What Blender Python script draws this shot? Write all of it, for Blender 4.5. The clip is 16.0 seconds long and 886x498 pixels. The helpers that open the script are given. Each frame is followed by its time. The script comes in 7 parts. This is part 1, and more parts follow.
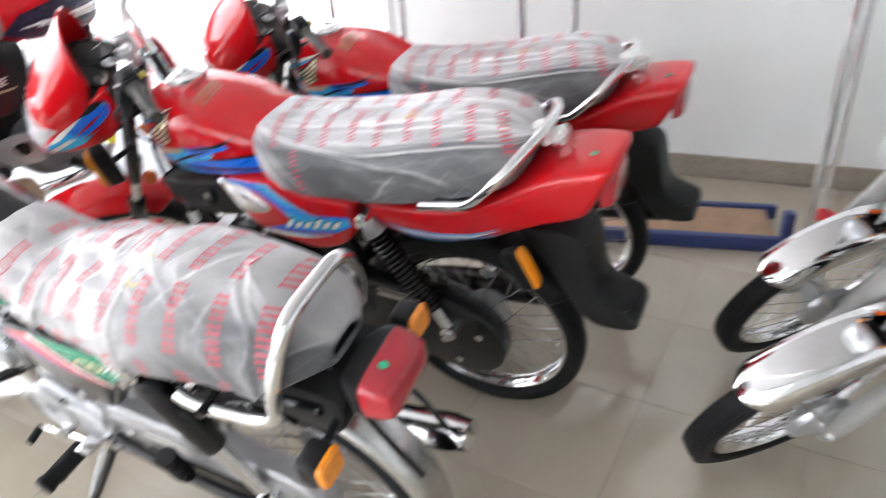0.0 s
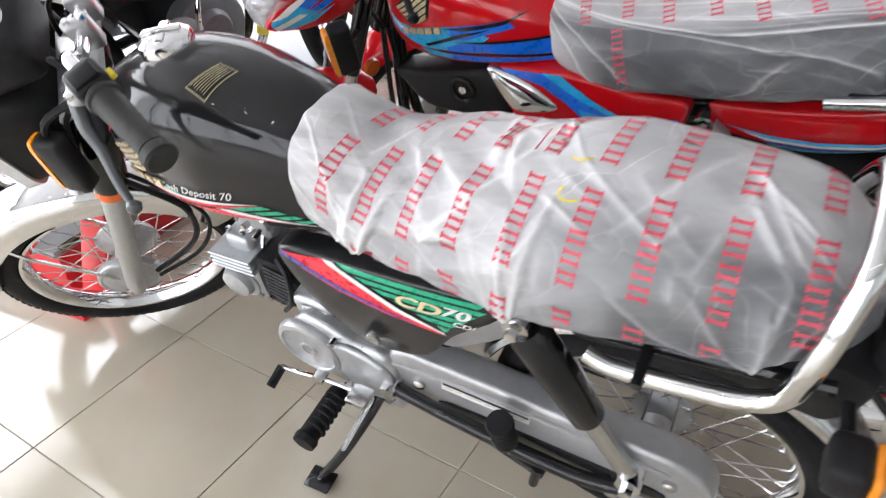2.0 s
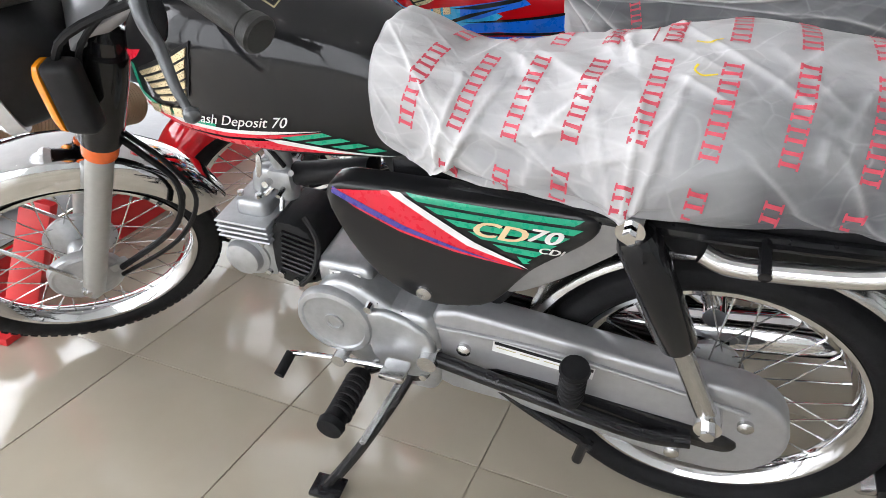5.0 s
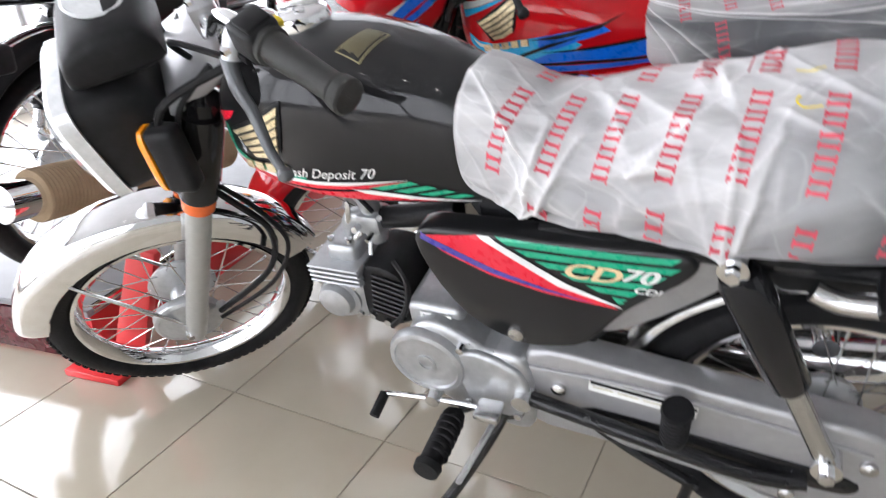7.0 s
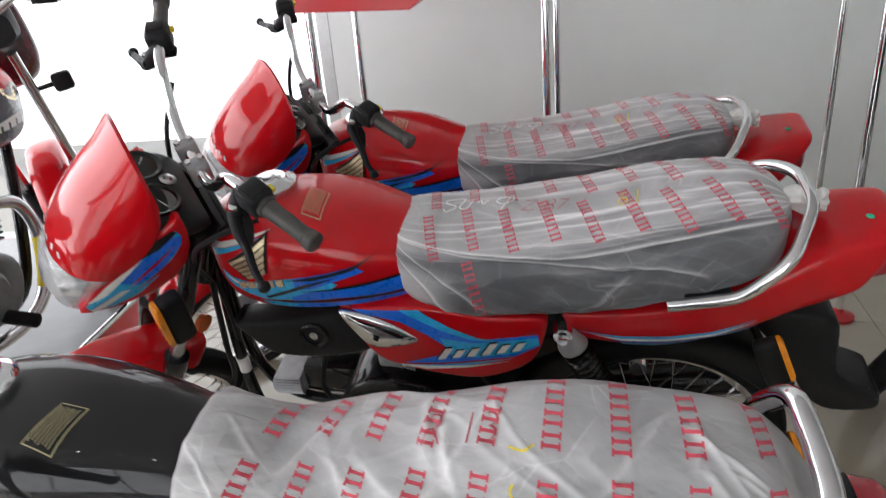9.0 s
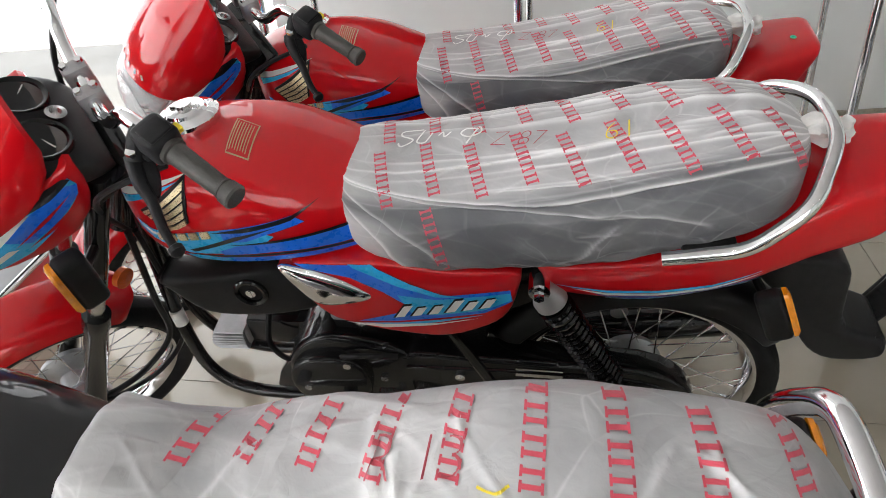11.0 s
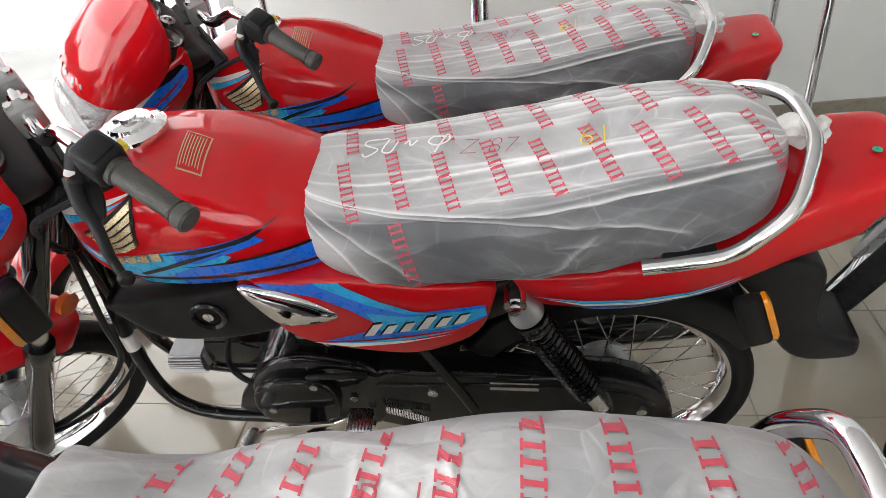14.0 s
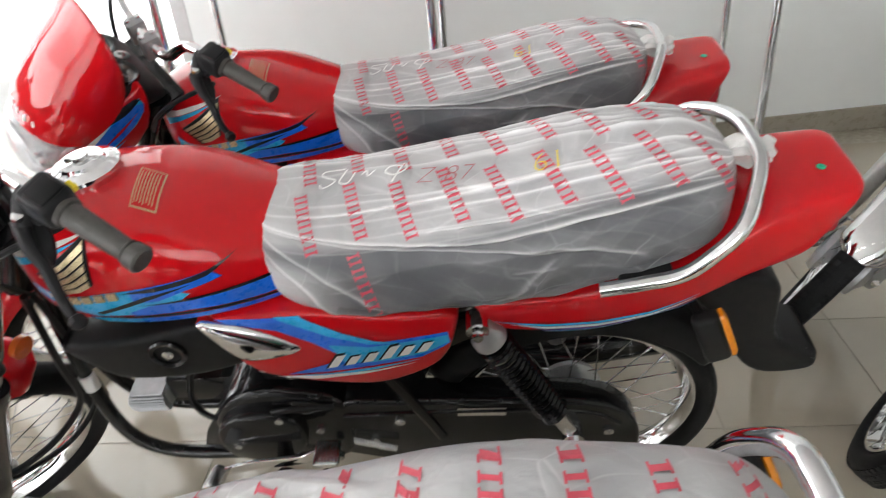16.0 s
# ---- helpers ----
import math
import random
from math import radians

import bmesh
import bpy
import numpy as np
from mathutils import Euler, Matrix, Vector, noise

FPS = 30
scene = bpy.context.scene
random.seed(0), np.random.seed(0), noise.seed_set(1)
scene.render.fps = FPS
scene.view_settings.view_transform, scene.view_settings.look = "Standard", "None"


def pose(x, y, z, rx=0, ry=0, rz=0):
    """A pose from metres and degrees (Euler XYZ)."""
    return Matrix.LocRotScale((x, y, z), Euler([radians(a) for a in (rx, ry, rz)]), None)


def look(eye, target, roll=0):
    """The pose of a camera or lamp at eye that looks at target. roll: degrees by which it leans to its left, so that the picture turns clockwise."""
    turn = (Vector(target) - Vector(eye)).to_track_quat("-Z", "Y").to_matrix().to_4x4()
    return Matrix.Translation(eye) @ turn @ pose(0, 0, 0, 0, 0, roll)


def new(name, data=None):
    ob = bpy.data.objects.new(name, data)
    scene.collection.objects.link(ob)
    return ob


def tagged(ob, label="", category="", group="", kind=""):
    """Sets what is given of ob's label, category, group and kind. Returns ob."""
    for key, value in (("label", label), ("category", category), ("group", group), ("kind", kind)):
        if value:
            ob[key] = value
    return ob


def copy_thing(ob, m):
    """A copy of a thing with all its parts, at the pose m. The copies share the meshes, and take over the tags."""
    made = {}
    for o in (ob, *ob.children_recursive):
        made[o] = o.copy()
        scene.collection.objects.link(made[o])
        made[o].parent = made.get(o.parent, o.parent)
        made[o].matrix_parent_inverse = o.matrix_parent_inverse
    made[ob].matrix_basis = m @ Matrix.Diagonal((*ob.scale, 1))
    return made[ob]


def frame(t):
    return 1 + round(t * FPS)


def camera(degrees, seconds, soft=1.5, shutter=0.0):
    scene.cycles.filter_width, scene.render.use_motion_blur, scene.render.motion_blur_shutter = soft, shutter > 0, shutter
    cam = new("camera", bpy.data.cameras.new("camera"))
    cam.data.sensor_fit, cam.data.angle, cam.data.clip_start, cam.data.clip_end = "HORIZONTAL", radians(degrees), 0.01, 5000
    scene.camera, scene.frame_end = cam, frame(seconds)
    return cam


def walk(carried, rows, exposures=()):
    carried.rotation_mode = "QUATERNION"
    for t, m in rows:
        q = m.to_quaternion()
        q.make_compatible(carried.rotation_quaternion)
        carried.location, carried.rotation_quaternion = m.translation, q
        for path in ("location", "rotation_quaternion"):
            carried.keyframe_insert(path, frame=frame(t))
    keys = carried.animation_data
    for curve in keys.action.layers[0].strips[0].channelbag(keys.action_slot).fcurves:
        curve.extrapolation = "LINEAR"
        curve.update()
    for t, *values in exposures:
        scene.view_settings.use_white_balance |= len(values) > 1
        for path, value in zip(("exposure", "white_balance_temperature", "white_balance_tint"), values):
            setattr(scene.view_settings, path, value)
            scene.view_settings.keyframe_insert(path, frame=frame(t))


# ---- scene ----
cam = camera(65.2, 16.0, soft=0.85, shutter=0.5)
PATH = [
    (0, (0.725, -0.901, 1.377), (0.033, 0.712, 0.419), -3.5),
    (0.5, (0.592, -0.869, 1.324), (-0.31, 0.555, 0.248), -3.0),
    (1, (0.345, -0.898, 1.305), (-0.448, 0.646, 0.31), -4.9),
    (1.5, (0.195, -0.89, 1.28), (-0.564, 0.68, 0.301), -3.2),
    (2, (0.063, -0.858, 1.223), (-0.678, 0.605, 0.078), -3.7),
    (2.5, (-0.067, -0.882, 1.138), (-0.598, 0.675, 0.0), -0.5),
    (3, (-0.149, -0.967, 1.076), (-0.582, 0.685, 0.036), -1.3),
    (3.5, (-0.166, -0.982, 1.025), (-0.604, 0.732, 0.092), 0.7),
    (4, (-0.182, -1.019, 1.007), (-0.633, 0.697, 0.083), 2.7),
    (6.5, (-0.189, -1.018, 0.995), (-0.72, 0.689, 0.099), -3.5),
    (7, (-0.205, -1.002, 1.032), (-0.87, 0.668, 0.154), -3.9),
    (7.5, (-0.219, -0.95, 1.176), (-0.918, 0.698, 0.284), -0.2),
    (8, (-0.186, -0.896, 1.323), (-0.679, 0.893, 0.576), -2.9),
    (8.5, (-0.154, -0.828, 1.367), (-0.443, 1.015, 0.647), -5.0),
    (9, (-0.099, -0.771, 1.347), (-0.308, 1.055, 0.559), -4.9),
    (9.5, (-0.058, -0.722, 1.333), (-0.273, 1.037, 0.406), -5.2),
    (12, (-0.123, -0.506, 1.319), (-0.173, 1.195, 0.269), -4.5),
    (12.5, (-0.125, -0.506, 1.317), (-0.15, 1.195, 0.266), -4.4),
    (13, (-0.123, -0.506, 1.318), (-0.136, 1.19, 0.258), -4.4),
    (13.5, (-0.123, -0.5, 1.317), (-0.131, 1.198, 0.261), -4.4),
    (14, (-0.12, -0.497, 1.317), (-0.125, 1.202, 0.262), -4.6),
    (14.5, (-0.124, -0.497, 1.319), (-0.13, 1.201, 0.261), -4.7),
    (15, (-0.128, -0.496, 1.318), (-0.144, 1.203, 0.264), -4.8),
    (15.5, (-0.128, -0.497, 1.319), (-0.139, 1.201, 0.262), -5.1),
    (16, (-0.101, -0.495, 1.327), (-0.019, 1.229, 0.317), -5.1),
]
EXPOSURES = [(0, 1.08, 6300, 10), (0.5, 0.84, 6300, 9), (1.5, 0.70, 6350, 10), (2.0, 0.68, 6300, 10), (2.5, 0.50, 6350, 9), (4.0, 0.50, 6350, 9), (7.0, 0.58, 6250, 11), (7.5, 0.58, 6200, 12),
             (8.0, 0.38, 6300, 12), (9.0, 0.10, 6450, 9), (9.5, 0.06, 6500, 9), (12, 0.76, 6600, 7), (16, 0.76, 6600, 7)]
walk(cam, [(t, look(eye, target, roll)) for t, eye, target, roll in PATH], EXPOSURES)

from mathutils.bvhtree import BVHTree

# ---- world and light ----
world = bpy.data.worlds.new("world")
scene.world = world
world.use_nodes = True
wn = world.node_tree.nodes
sky = wn.new("ShaderNodeTexSky")
sky.sky_type, sky.sun_disc = "NISHITA", False
sky.sun_elevation, sky.sun_rotation = radians(50), radians(80)
world.node_tree.links.new(sky.outputs[0], wn["Background"].inputs[0])
wn["Background"].inputs[1].default_value = 0.12
sun = new("sun", bpy.data.lights.new("sun", "SUN"))
sun.data.energy, sun.data.angle, sun.data.color = 2.5, radians(0.5), (1.0, 0.96, 0.9)
sun.matrix_world = look((6.0, 1.0, 7.5), (0, 0, 0))


def area(name, eye, target, w, h, watts, colour=(1, 1, 1)):
    lamp = new(name, bpy.data.lights.new(name, "AREA"))
    lamp.data.shape, lamp.data.size, lamp.data.size_y = "RECTANGLE", w, h
    lamp.data.energy, lamp.data.color = watts, colour
    lamp.matrix_world = look(eye, target)
    return lamp


# daylight in the openings of the glazed sides
area("daylight_front", (-1.95, -3.9, 1.6), (-0.5, 0.0, 1.3), 4.9, 2.5, 32, (0.97, 0.96, 1.0))
area("daylight_side", (-4.35, 0.6, 1.6), (0.0, 0.6, 1.0), 5.0, 2.6, 110, (0.97, 0.96, 1.0))

# ---- materials ----


def material(name):
    m = bpy.data.materials.new(name)
    m.use_nodes = True
    return m, m.node_tree.nodes, m.node_tree.links, m.node_tree.nodes["Principled BSDF"]


def noise_tex(n, l, scale, detail=4.0, rough=0.6, coord="Object"):
    tc = n.new("ShaderNodeTexCoord")
    t = n.new("ShaderNodeTexNoise")
    t.inputs["Scale"].default_value, t.inputs["Detail"].default_value, t.inputs["Roughness"].default_value = scale, detail, rough
    l.new(tc.outputs[coord], t.inputs["Vector"])
    return t


def ramp(n, l, src, a, b, ca, cb):
    r = n.new("ShaderNodeValToRGB")
    r.color_ramp.elements[0].position, r.color_ramp.elements[1].position = a, b
    r.color_ramp.elements[0].color, r.color_ramp.elements[1].color = (*ca, 1), (*cb, 1)
    l.new(src, r.inputs[0])
    return r


def surface(name, colour, rough=0.5, metal=0.0, coat=0.0, vary=0.12, scale=18.0, bump=0.0, bump_scale=90.0, wear=0.15, spec=0.5, film=0.025):
    m, n, l, p = material(name)
    big = noise_tex(n, l, scale)
    dark = tuple(c * (1 - vary) for c in colour)
    light = tuple(min(1.0, c * (1 + vary)) for c in colour)
    l.new(ramp(n, l, big.outputs["Fac"], 0.3, 0.7, dark, light).outputs[0], p.inputs["Base Color"])
    fine = noise_tex(n, l, scale * 6)
    lo, hi = max(0.0, rough * (1 - wear)), min(1.0, rough * (1 + wear) + 0.01)
    l.new(ramp(n, l, fine.outputs["Fac"], 0.35, 0.75, (lo,) * 3, (hi,) * 3).outputs[0], p.inputs["Roughness"])
    p.inputs["Metallic"].default_value = metal
    p.inputs["Coat Weight"].default_value = coat
    p.inputs["Coat Roughness"].default_value = film
    p.inputs["Specular IOR Level"].default_value = spec
    if bump:
        b = n.new("ShaderNodeBump")
        b.inputs["Strength"].default_value, b.inputs["Distance"].default_value = bump, 0.002
        t = noise_tex(n, l, bump_scale)
        l.new(t.outputs["Fac"], b.inputs["Height"])
        l.new(b.outputs[0], p.inputs["Normal"])
    return m


BLACK = surface("black_lacquer", (0.010, 0.010, 0.011), 0.34, 0, 0.80, 0.1, 6, spec=0.05, film=0.03)
RED = surface("red_lacquer", (0.56, 0.004, 0.009), 0.35, 0, 0.90, 0.04, 6, spec=0.03, film=0.010)
MAROON = surface("dark_maroon_lacquer", (0.07, 0.006, 0.012), 0.28, 0, 1.0, 0.05, 6, spec=0.15)
PURPLE = surface("dark_purple_print", (0.014, 0.008, 0.035), 0.3, 0, 0.8, 0.1, 10)
CHROME = surface("chrome", (0.80, 0.80, 0.81), 0.07, 1.0, 0, 0.05, 40, 0.10, 38, wear=0.4)
STEEL = surface("satin_steel", (0.62, 0.62, 0.62), 0.24, 1.0, 0, 0.08, 60)
ALU = surface("cast_aluminium", (0.46, 0.47, 0.48), 0.38, 0.75, 0, 0.10, 50, 0.15, 400)
SILVER = surface("silver_paint", (0.38, 0.38, 0.385), 0.34, 0.55, 0.3, 0.06, 50)
FORK = surface("grey_fork_paint", (0.40, 0.40, 0.38), 0.34, 0.45, 0.2, 0.06, 50)
DARKALU = surface("grey_painted_casting", (0.16, 0.165, 0.175), 0.42, 0.5, 0, 0.12, 50, 0.15, 400)
RUBBER = surface("tyre_rubber", (0.011, 0.011, 0.012), 0.62, 0, 0, 0.25, 60, 0.3, 300, spec=0.15)
GRIP = surface("grip_rubber", (0.028, 0.028, 0.026), 0.6, 0, 0, 0.2, 60, 0.4, 500, spec=0.3)
PLASTIC = surface("black_plastic", (0.015, 0.015, 0.016), 0.42, 0, 0, 0.2, 60, 0.15, 700, spec=0.15)
GLOSSBLACK = surface("black_enamel", (0.009, 0.009, 0.010), 0.20, 0, 0.60, 0.2, 60, spec=0.08)
SEATVINYL = surface("black_vinyl", (0.020, 0.026, 0.040), 0.6, 0, 0, 0.1, 20, spec=0.25)
ORANGE = surface("amber_lens", (0.95, 0.30, 0.01), 0.15, 0, 0.6, 0.15, 90, 0.25, 220)
REFLECTOR = surface("orange_reflector", (0.75, 0.13, 0.02), 0.25, 0, 0.4, 0.1, 90)
REDLENS = surface("red_lens", (0.42, 0.015, 0.03), 0.15, 0, 0.7, 0.12, 90, 0.2, 260)
CLEAR = surface("clear_lens", (0.75, 0.77, 0.78), 0.12, 0.35, 0.6, 0.1, 60, 0.2, 160)
WHITE = surface("white_print", (0.78, 0.78, 0.76), 0.35)
GREEN = surface("green_print", (0.01, 0.36, 0.20), 0.3, 0, 0.5, 0.06)
SCARLET = surface("scarlet_print", (0.72, 0.015, 0.04), 0.3, 0, 0.5, 0.06)
NAVY = surface("navy_print", (0.06, 0.05, 0.30), 0.3, 0, 0.5, 0.06)
BLUE = surface("blue_print", (0.004, 0.145, 0.74), 0.3, 0, 0.5, 0.15, 14)
CYAN = surface("cyan_print", (0.02, 0.42, 0.78), 0.3, 0, 0.5, 0.15, 14)
GOLD = surface("gold_emblem", (0.72, 0.60, 0.38), 0.30, 0.7, 0.2, 0.04, 80)
CREAM = surface("cream_gold_print", (0.78, 0.58, 0.34), 0.35, 0, 0.4, 0.05)
GREYPRINT = surface("faded_gold_print", (0.46, 0.41, 0.22), 0.4)
YELLOW = surface("yellow_crayon", (0.80, 0.62, 0.03), 0.5)
PRINTRED = surface("red_bag_print", (0.60, 0.075, 0.11), 0.45, 0, 0, 0.15, 60)
PENRED = surface("red_pen", (0.42, 0.06, 0.08), 0.5)
KNOTWHITE = surface("white_bag_knot", (0.72, 0.70, 0.68), 0.4, 0, 0, 0.08, 60, 0.5, 120)
CARDBOARD = surface("corrugated_card", (0.32, 0.23, 0.14), 0.8, 0, 0, 0.1, 30, 0.3, 200)
WALLPAINT = surface("wall_panel", (0.81, 0.83, 0.82), 0.35, 0, 0.1, 0.03, 3.0)
SKIRT = surface("skirting_tile", (0.30, 0.27, 0.22), 0.3, 0, 0, 0.12, 8)
CEILING = surface("ceiling_paint", (0.55, 0.55, 0.55), 0.8, 0, 0, 0.03, 3)
GROUT = surface("grout", (0.33, 0.295, 0.235), 0.8, 0, 0, 0.2, 40)
REDBOARD = surface("red_board", (0.62, 0.02, 0.025), 0.35, 0, 0.2, 0.08, 8)
GREYBOARD = surface("grey_platform", (0.22, 0.22, 0.23), 0.35, 0, 0.2, 0.08, 8)
BLUEMETAL = surface("blue_metal", (0.03, 0.05, 0.18), 0.4, 0.2, 0.2, 0.1, 20)
TANBOARD = surface("tan_board", (0.38, 0.24, 0.15), 0.6, 0, 0, 0.15, 10)
ALUFRAME = surface("aluminium_frame", (0.55, 0.55, 0.55), 0.35, 0.8, 0, 0.06, 30)
CONCRETE = surface("paving", (0.34, 0.33, 0.31), 0.8, 0, 0, 0.12, 2)


def tile_material():
    m, n, l, p = material("glazed_floor_tile")
    big = noise_tex(n, l, 1.6, 5, 0.6)
    c = ramp(n, l, big.outputs["Fac"], 0.3, 0.7, (0.395, 0.350, 0.276), (0.47, 0.420, 0.335))
    info = n.new("ShaderNodeObjectInfo")
    hsv = n.new("ShaderNodeHueSaturation")
    mul = n.new("ShaderNodeMapRange")
    mul.inputs["To Min"].default_value, mul.inputs["To Max"].default_value = 0.94, 1.04
    l.new(info.outputs["Random"], mul.inputs["Value"])
    l.new(mul.outputs[0], hsv.inputs["Value"])
    l.new(c.outputs[0], hsv.inputs["Color"])
    l.new(hsv.outputs[0], p.inputs["Base Color"])
    sm = noise_tex(n, l, 7.0, 6, 0.7)
    l.new(ramp(n, l, sm.outputs["Fac"], 0.3, 0.8, (0.06,) * 3, (0.17,) * 3).outputs[0], p.inputs["Roughness"])
    p.inputs["IOR"].default_value = 1.75
    return m


TILE = tile_material()


def bag_material():
    """Thin milky polythene: part clear, part white, part seat-dark in colour, shinier on the folds."""
    m, n, l, p = material("milky_polythene")
    p.inputs["Roughness"].default_value = 0.30
    p.inputs["Specular IOR Level"].default_value = 0.25
    clear = n.new("ShaderNodeBsdfTransparent")
    mix = n.new("ShaderNodeMixShader")
    tc = n.new("ShaderNodeTexCoord")
    mp = n.new("ShaderNodeMapping")
    mp.inputs["Scale"].default_value = (9.0, 16.0, 9.0)
    t = n.new("ShaderNodeTexNoise")
    t.inputs["Scale"].default_value, t.inputs["Detail"].default_value, t.inputs["Distortion"].default_value = 1.0, 5.0, 1.2
    l.new(tc.outputs["Object"], mp.inputs["Vector"])
    l.new(mp.outputs[0], t.inputs["Vector"])
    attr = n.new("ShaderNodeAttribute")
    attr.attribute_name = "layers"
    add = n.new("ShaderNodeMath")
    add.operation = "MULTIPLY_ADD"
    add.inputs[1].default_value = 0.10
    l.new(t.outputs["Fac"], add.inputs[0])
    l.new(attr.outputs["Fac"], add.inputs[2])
    # straight crumple lines: whiter creases, with their highlights put into the colour
    jit = n.new("ShaderNodeTexNoise")
    jit.inputs["Scale"].default_value, jit.inputs["Detail"].default_value = 5.0, 2.0
    l.new(tc.outputs["Object"], jit.inputs["Vector"])
    warp = n.new("ShaderNodeMixRGB")
    warp.blend_type = "ADD"
    warp.inputs["Fac"].default_value = 0.22
    l.new(tc.outputs["Object"], warp.inputs[1])
    l.new(jit.outputs["Color"], warp.inputs[2])
    cell = n.new("ShaderNodeTexVoronoi")
    cell.feature = "DISTANCE_TO_EDGE"
    cell.inputs["Scale"].default_value = 14.0
    l.new(warp.outputs[0], cell.inputs["Vector"])
    line = n.new("ShaderNodeMapRange")
    line.inputs["From Min"].default_value, line.inputs["From Max"].default_value = 0.0, 0.035
    line.inputs["To Min"].default_value, line.inputs["To Max"].default_value = 1.0, 0.0
    l.new(cell.outputs["Distance"], line.inputs["Value"])
    some = n.new("ShaderNodeTexNoise")
    some.inputs["Scale"].default_value, some.inputs["Detail"].default_value = 9.0, 3.0
    l.new(tc.outputs["Object"], some.inputs["Vector"])
    part_of = n.new("ShaderNodeMapRange")
    part_of.inputs["From Min"].default_value, part_of.inputs["From Max"].default_value = 0.48, 0.66
    part_of.inputs["To Min"].default_value, part_of.inputs["To Max"].default_value = 0.0, 0.14
    l.new(some.outputs["Fac"], part_of.inputs["Value"])
    seen = n.new("ShaderNodeMath")
    seen.operation = "MULTIPLY_ADD"
    l.new(line.outputs[0], seen.inputs[0])
    l.new(part_of.outputs[0], seen.inputs[1])
    l.new(add.outputs[0], seen.inputs[2])
    seen.use_clamp = True
    # colour runs from a dark seat tone, put into the film, to milky white
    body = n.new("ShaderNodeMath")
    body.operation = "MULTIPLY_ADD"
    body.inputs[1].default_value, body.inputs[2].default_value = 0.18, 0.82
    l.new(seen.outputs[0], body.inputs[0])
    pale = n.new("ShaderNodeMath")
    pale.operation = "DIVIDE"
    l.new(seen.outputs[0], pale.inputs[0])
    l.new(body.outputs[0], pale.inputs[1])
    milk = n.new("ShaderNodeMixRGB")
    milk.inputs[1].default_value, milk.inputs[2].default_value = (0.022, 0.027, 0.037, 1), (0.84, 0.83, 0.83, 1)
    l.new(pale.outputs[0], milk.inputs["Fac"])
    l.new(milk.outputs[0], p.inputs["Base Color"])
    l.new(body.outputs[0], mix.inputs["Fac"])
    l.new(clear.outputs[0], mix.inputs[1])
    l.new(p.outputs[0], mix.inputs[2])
    b = n.new("ShaderNodeBump")
    b.inputs["Strength"].default_value, b.inputs["Distance"].default_value = 0.25, 0.004
    f = n.new("ShaderNodeTexNoise")
    f.inputs["Scale"].default_value, f.inputs["Detail"].default_value, f.inputs["Distortion"].default_value = 26.0, 4.0, 2.5
    l.new(tc.outputs["Object"], f.inputs["Vector"])
    l.new(f.outputs["Fac"], b.inputs["Height"])
    facet = n.new("ShaderNodeBump")
    facet.inputs["Strength"].default_value, facet.inputs["Distance"].default_value = 0.45, 0.010
    l.new(cell.outputs["Distance"], facet.inputs["Height"])
    l.new(b.outputs[0], facet.inputs["Normal"])
    l.new(facet.outputs[0], p.inputs["Normal"])
    l.new(mix.outputs[0], n["Material Output"].inputs["Surface"])
    return m


BAG = bag_material()


def glow(name, colour, strength):
    m, n, l, p = material(name)
    e = n.new("ShaderNodeEmission")
    e.inputs[0].default_value, e.inputs[1].default_value = (*colour, 1), strength
    l.new(e.outputs[0], n["Material Output"].inputs["Surface"])
    return m


LAMP = glow("lamp_panel", (1.0, 0.97, 0.92), 30.0)
OUTSIDE = glow("bright_daylight_haze", (0.96, 0.97, 1.0), 2.6)
GLASS, gn, gl, gp = material("window_glass")
gp.inputs["Transmission Weight"].default_value, gp.inputs["Roughness"].default_value = 1.0, 0.0
gp.inputs["IOR"].default_value = 1.02

# ---- mesh helpers ----


def part(name, bm, mat, parent=None, label="", smooth=True, m=None, sharp=35.0):
    if m is not None:
        bm.transform(m)
    bmesh.ops.recalc_face_normals(bm, faces=bm.faces)
    me = bpy.data.meshes.new(name)
    for f in bm.faces:
        f.smooth = smooth
    if smooth:
        for e in bm.edges:
            if len(e.link_faces) == 2 and e.calc_face_angle(0.0) > radians(sharp):
                e.smooth = False
    bm.to_mesh(me)
    bm.free()
    me.materials.append(mat)
    ob = new(name, me)
    if parent is not None:
        ob.parent = parent
    if label:
        tagged(ob, label)
    return ob


def box(x0, x1, y0, y1, z0, z1, bevel=0.0, seg=2):
    bm = bmesh.new()
    bmesh.ops.create_cube(bm, size=1.0)
    bmesh.ops.transform(bm, matrix=Matrix.LocRotScale(((x0 + x1) / 2, (y0 + y1) / 2, (z0 + z1) / 2), None, (x1 - x0, y1 - y0, z1 - z0)), verts=bm.verts)
    if bevel:
        bmesh.ops.bevel(bm, geom=list(bm.edges), offset=bevel, segments=seg, affect="EDGES", profile=0.5)
    return bm


def skin(rings, closed=True, caps=True):
    """One mesh over rings of as many points each."""
    bm = bmesh.new()
    vs = [[bm.verts.new(p) for p in r] for r in rings]
    n = len(vs[0])
    for a, b in zip(vs, vs[1:]):
        for k in range(n if closed else n - 1):
            bm.faces.new((a[k], a[(k + 1) % n], b[(k + 1) % n], b[k]))
    if caps and closed:
        bm.faces.new(vs[0])
        bm.faces.new(list(reversed(vs[-1])))
    return bm


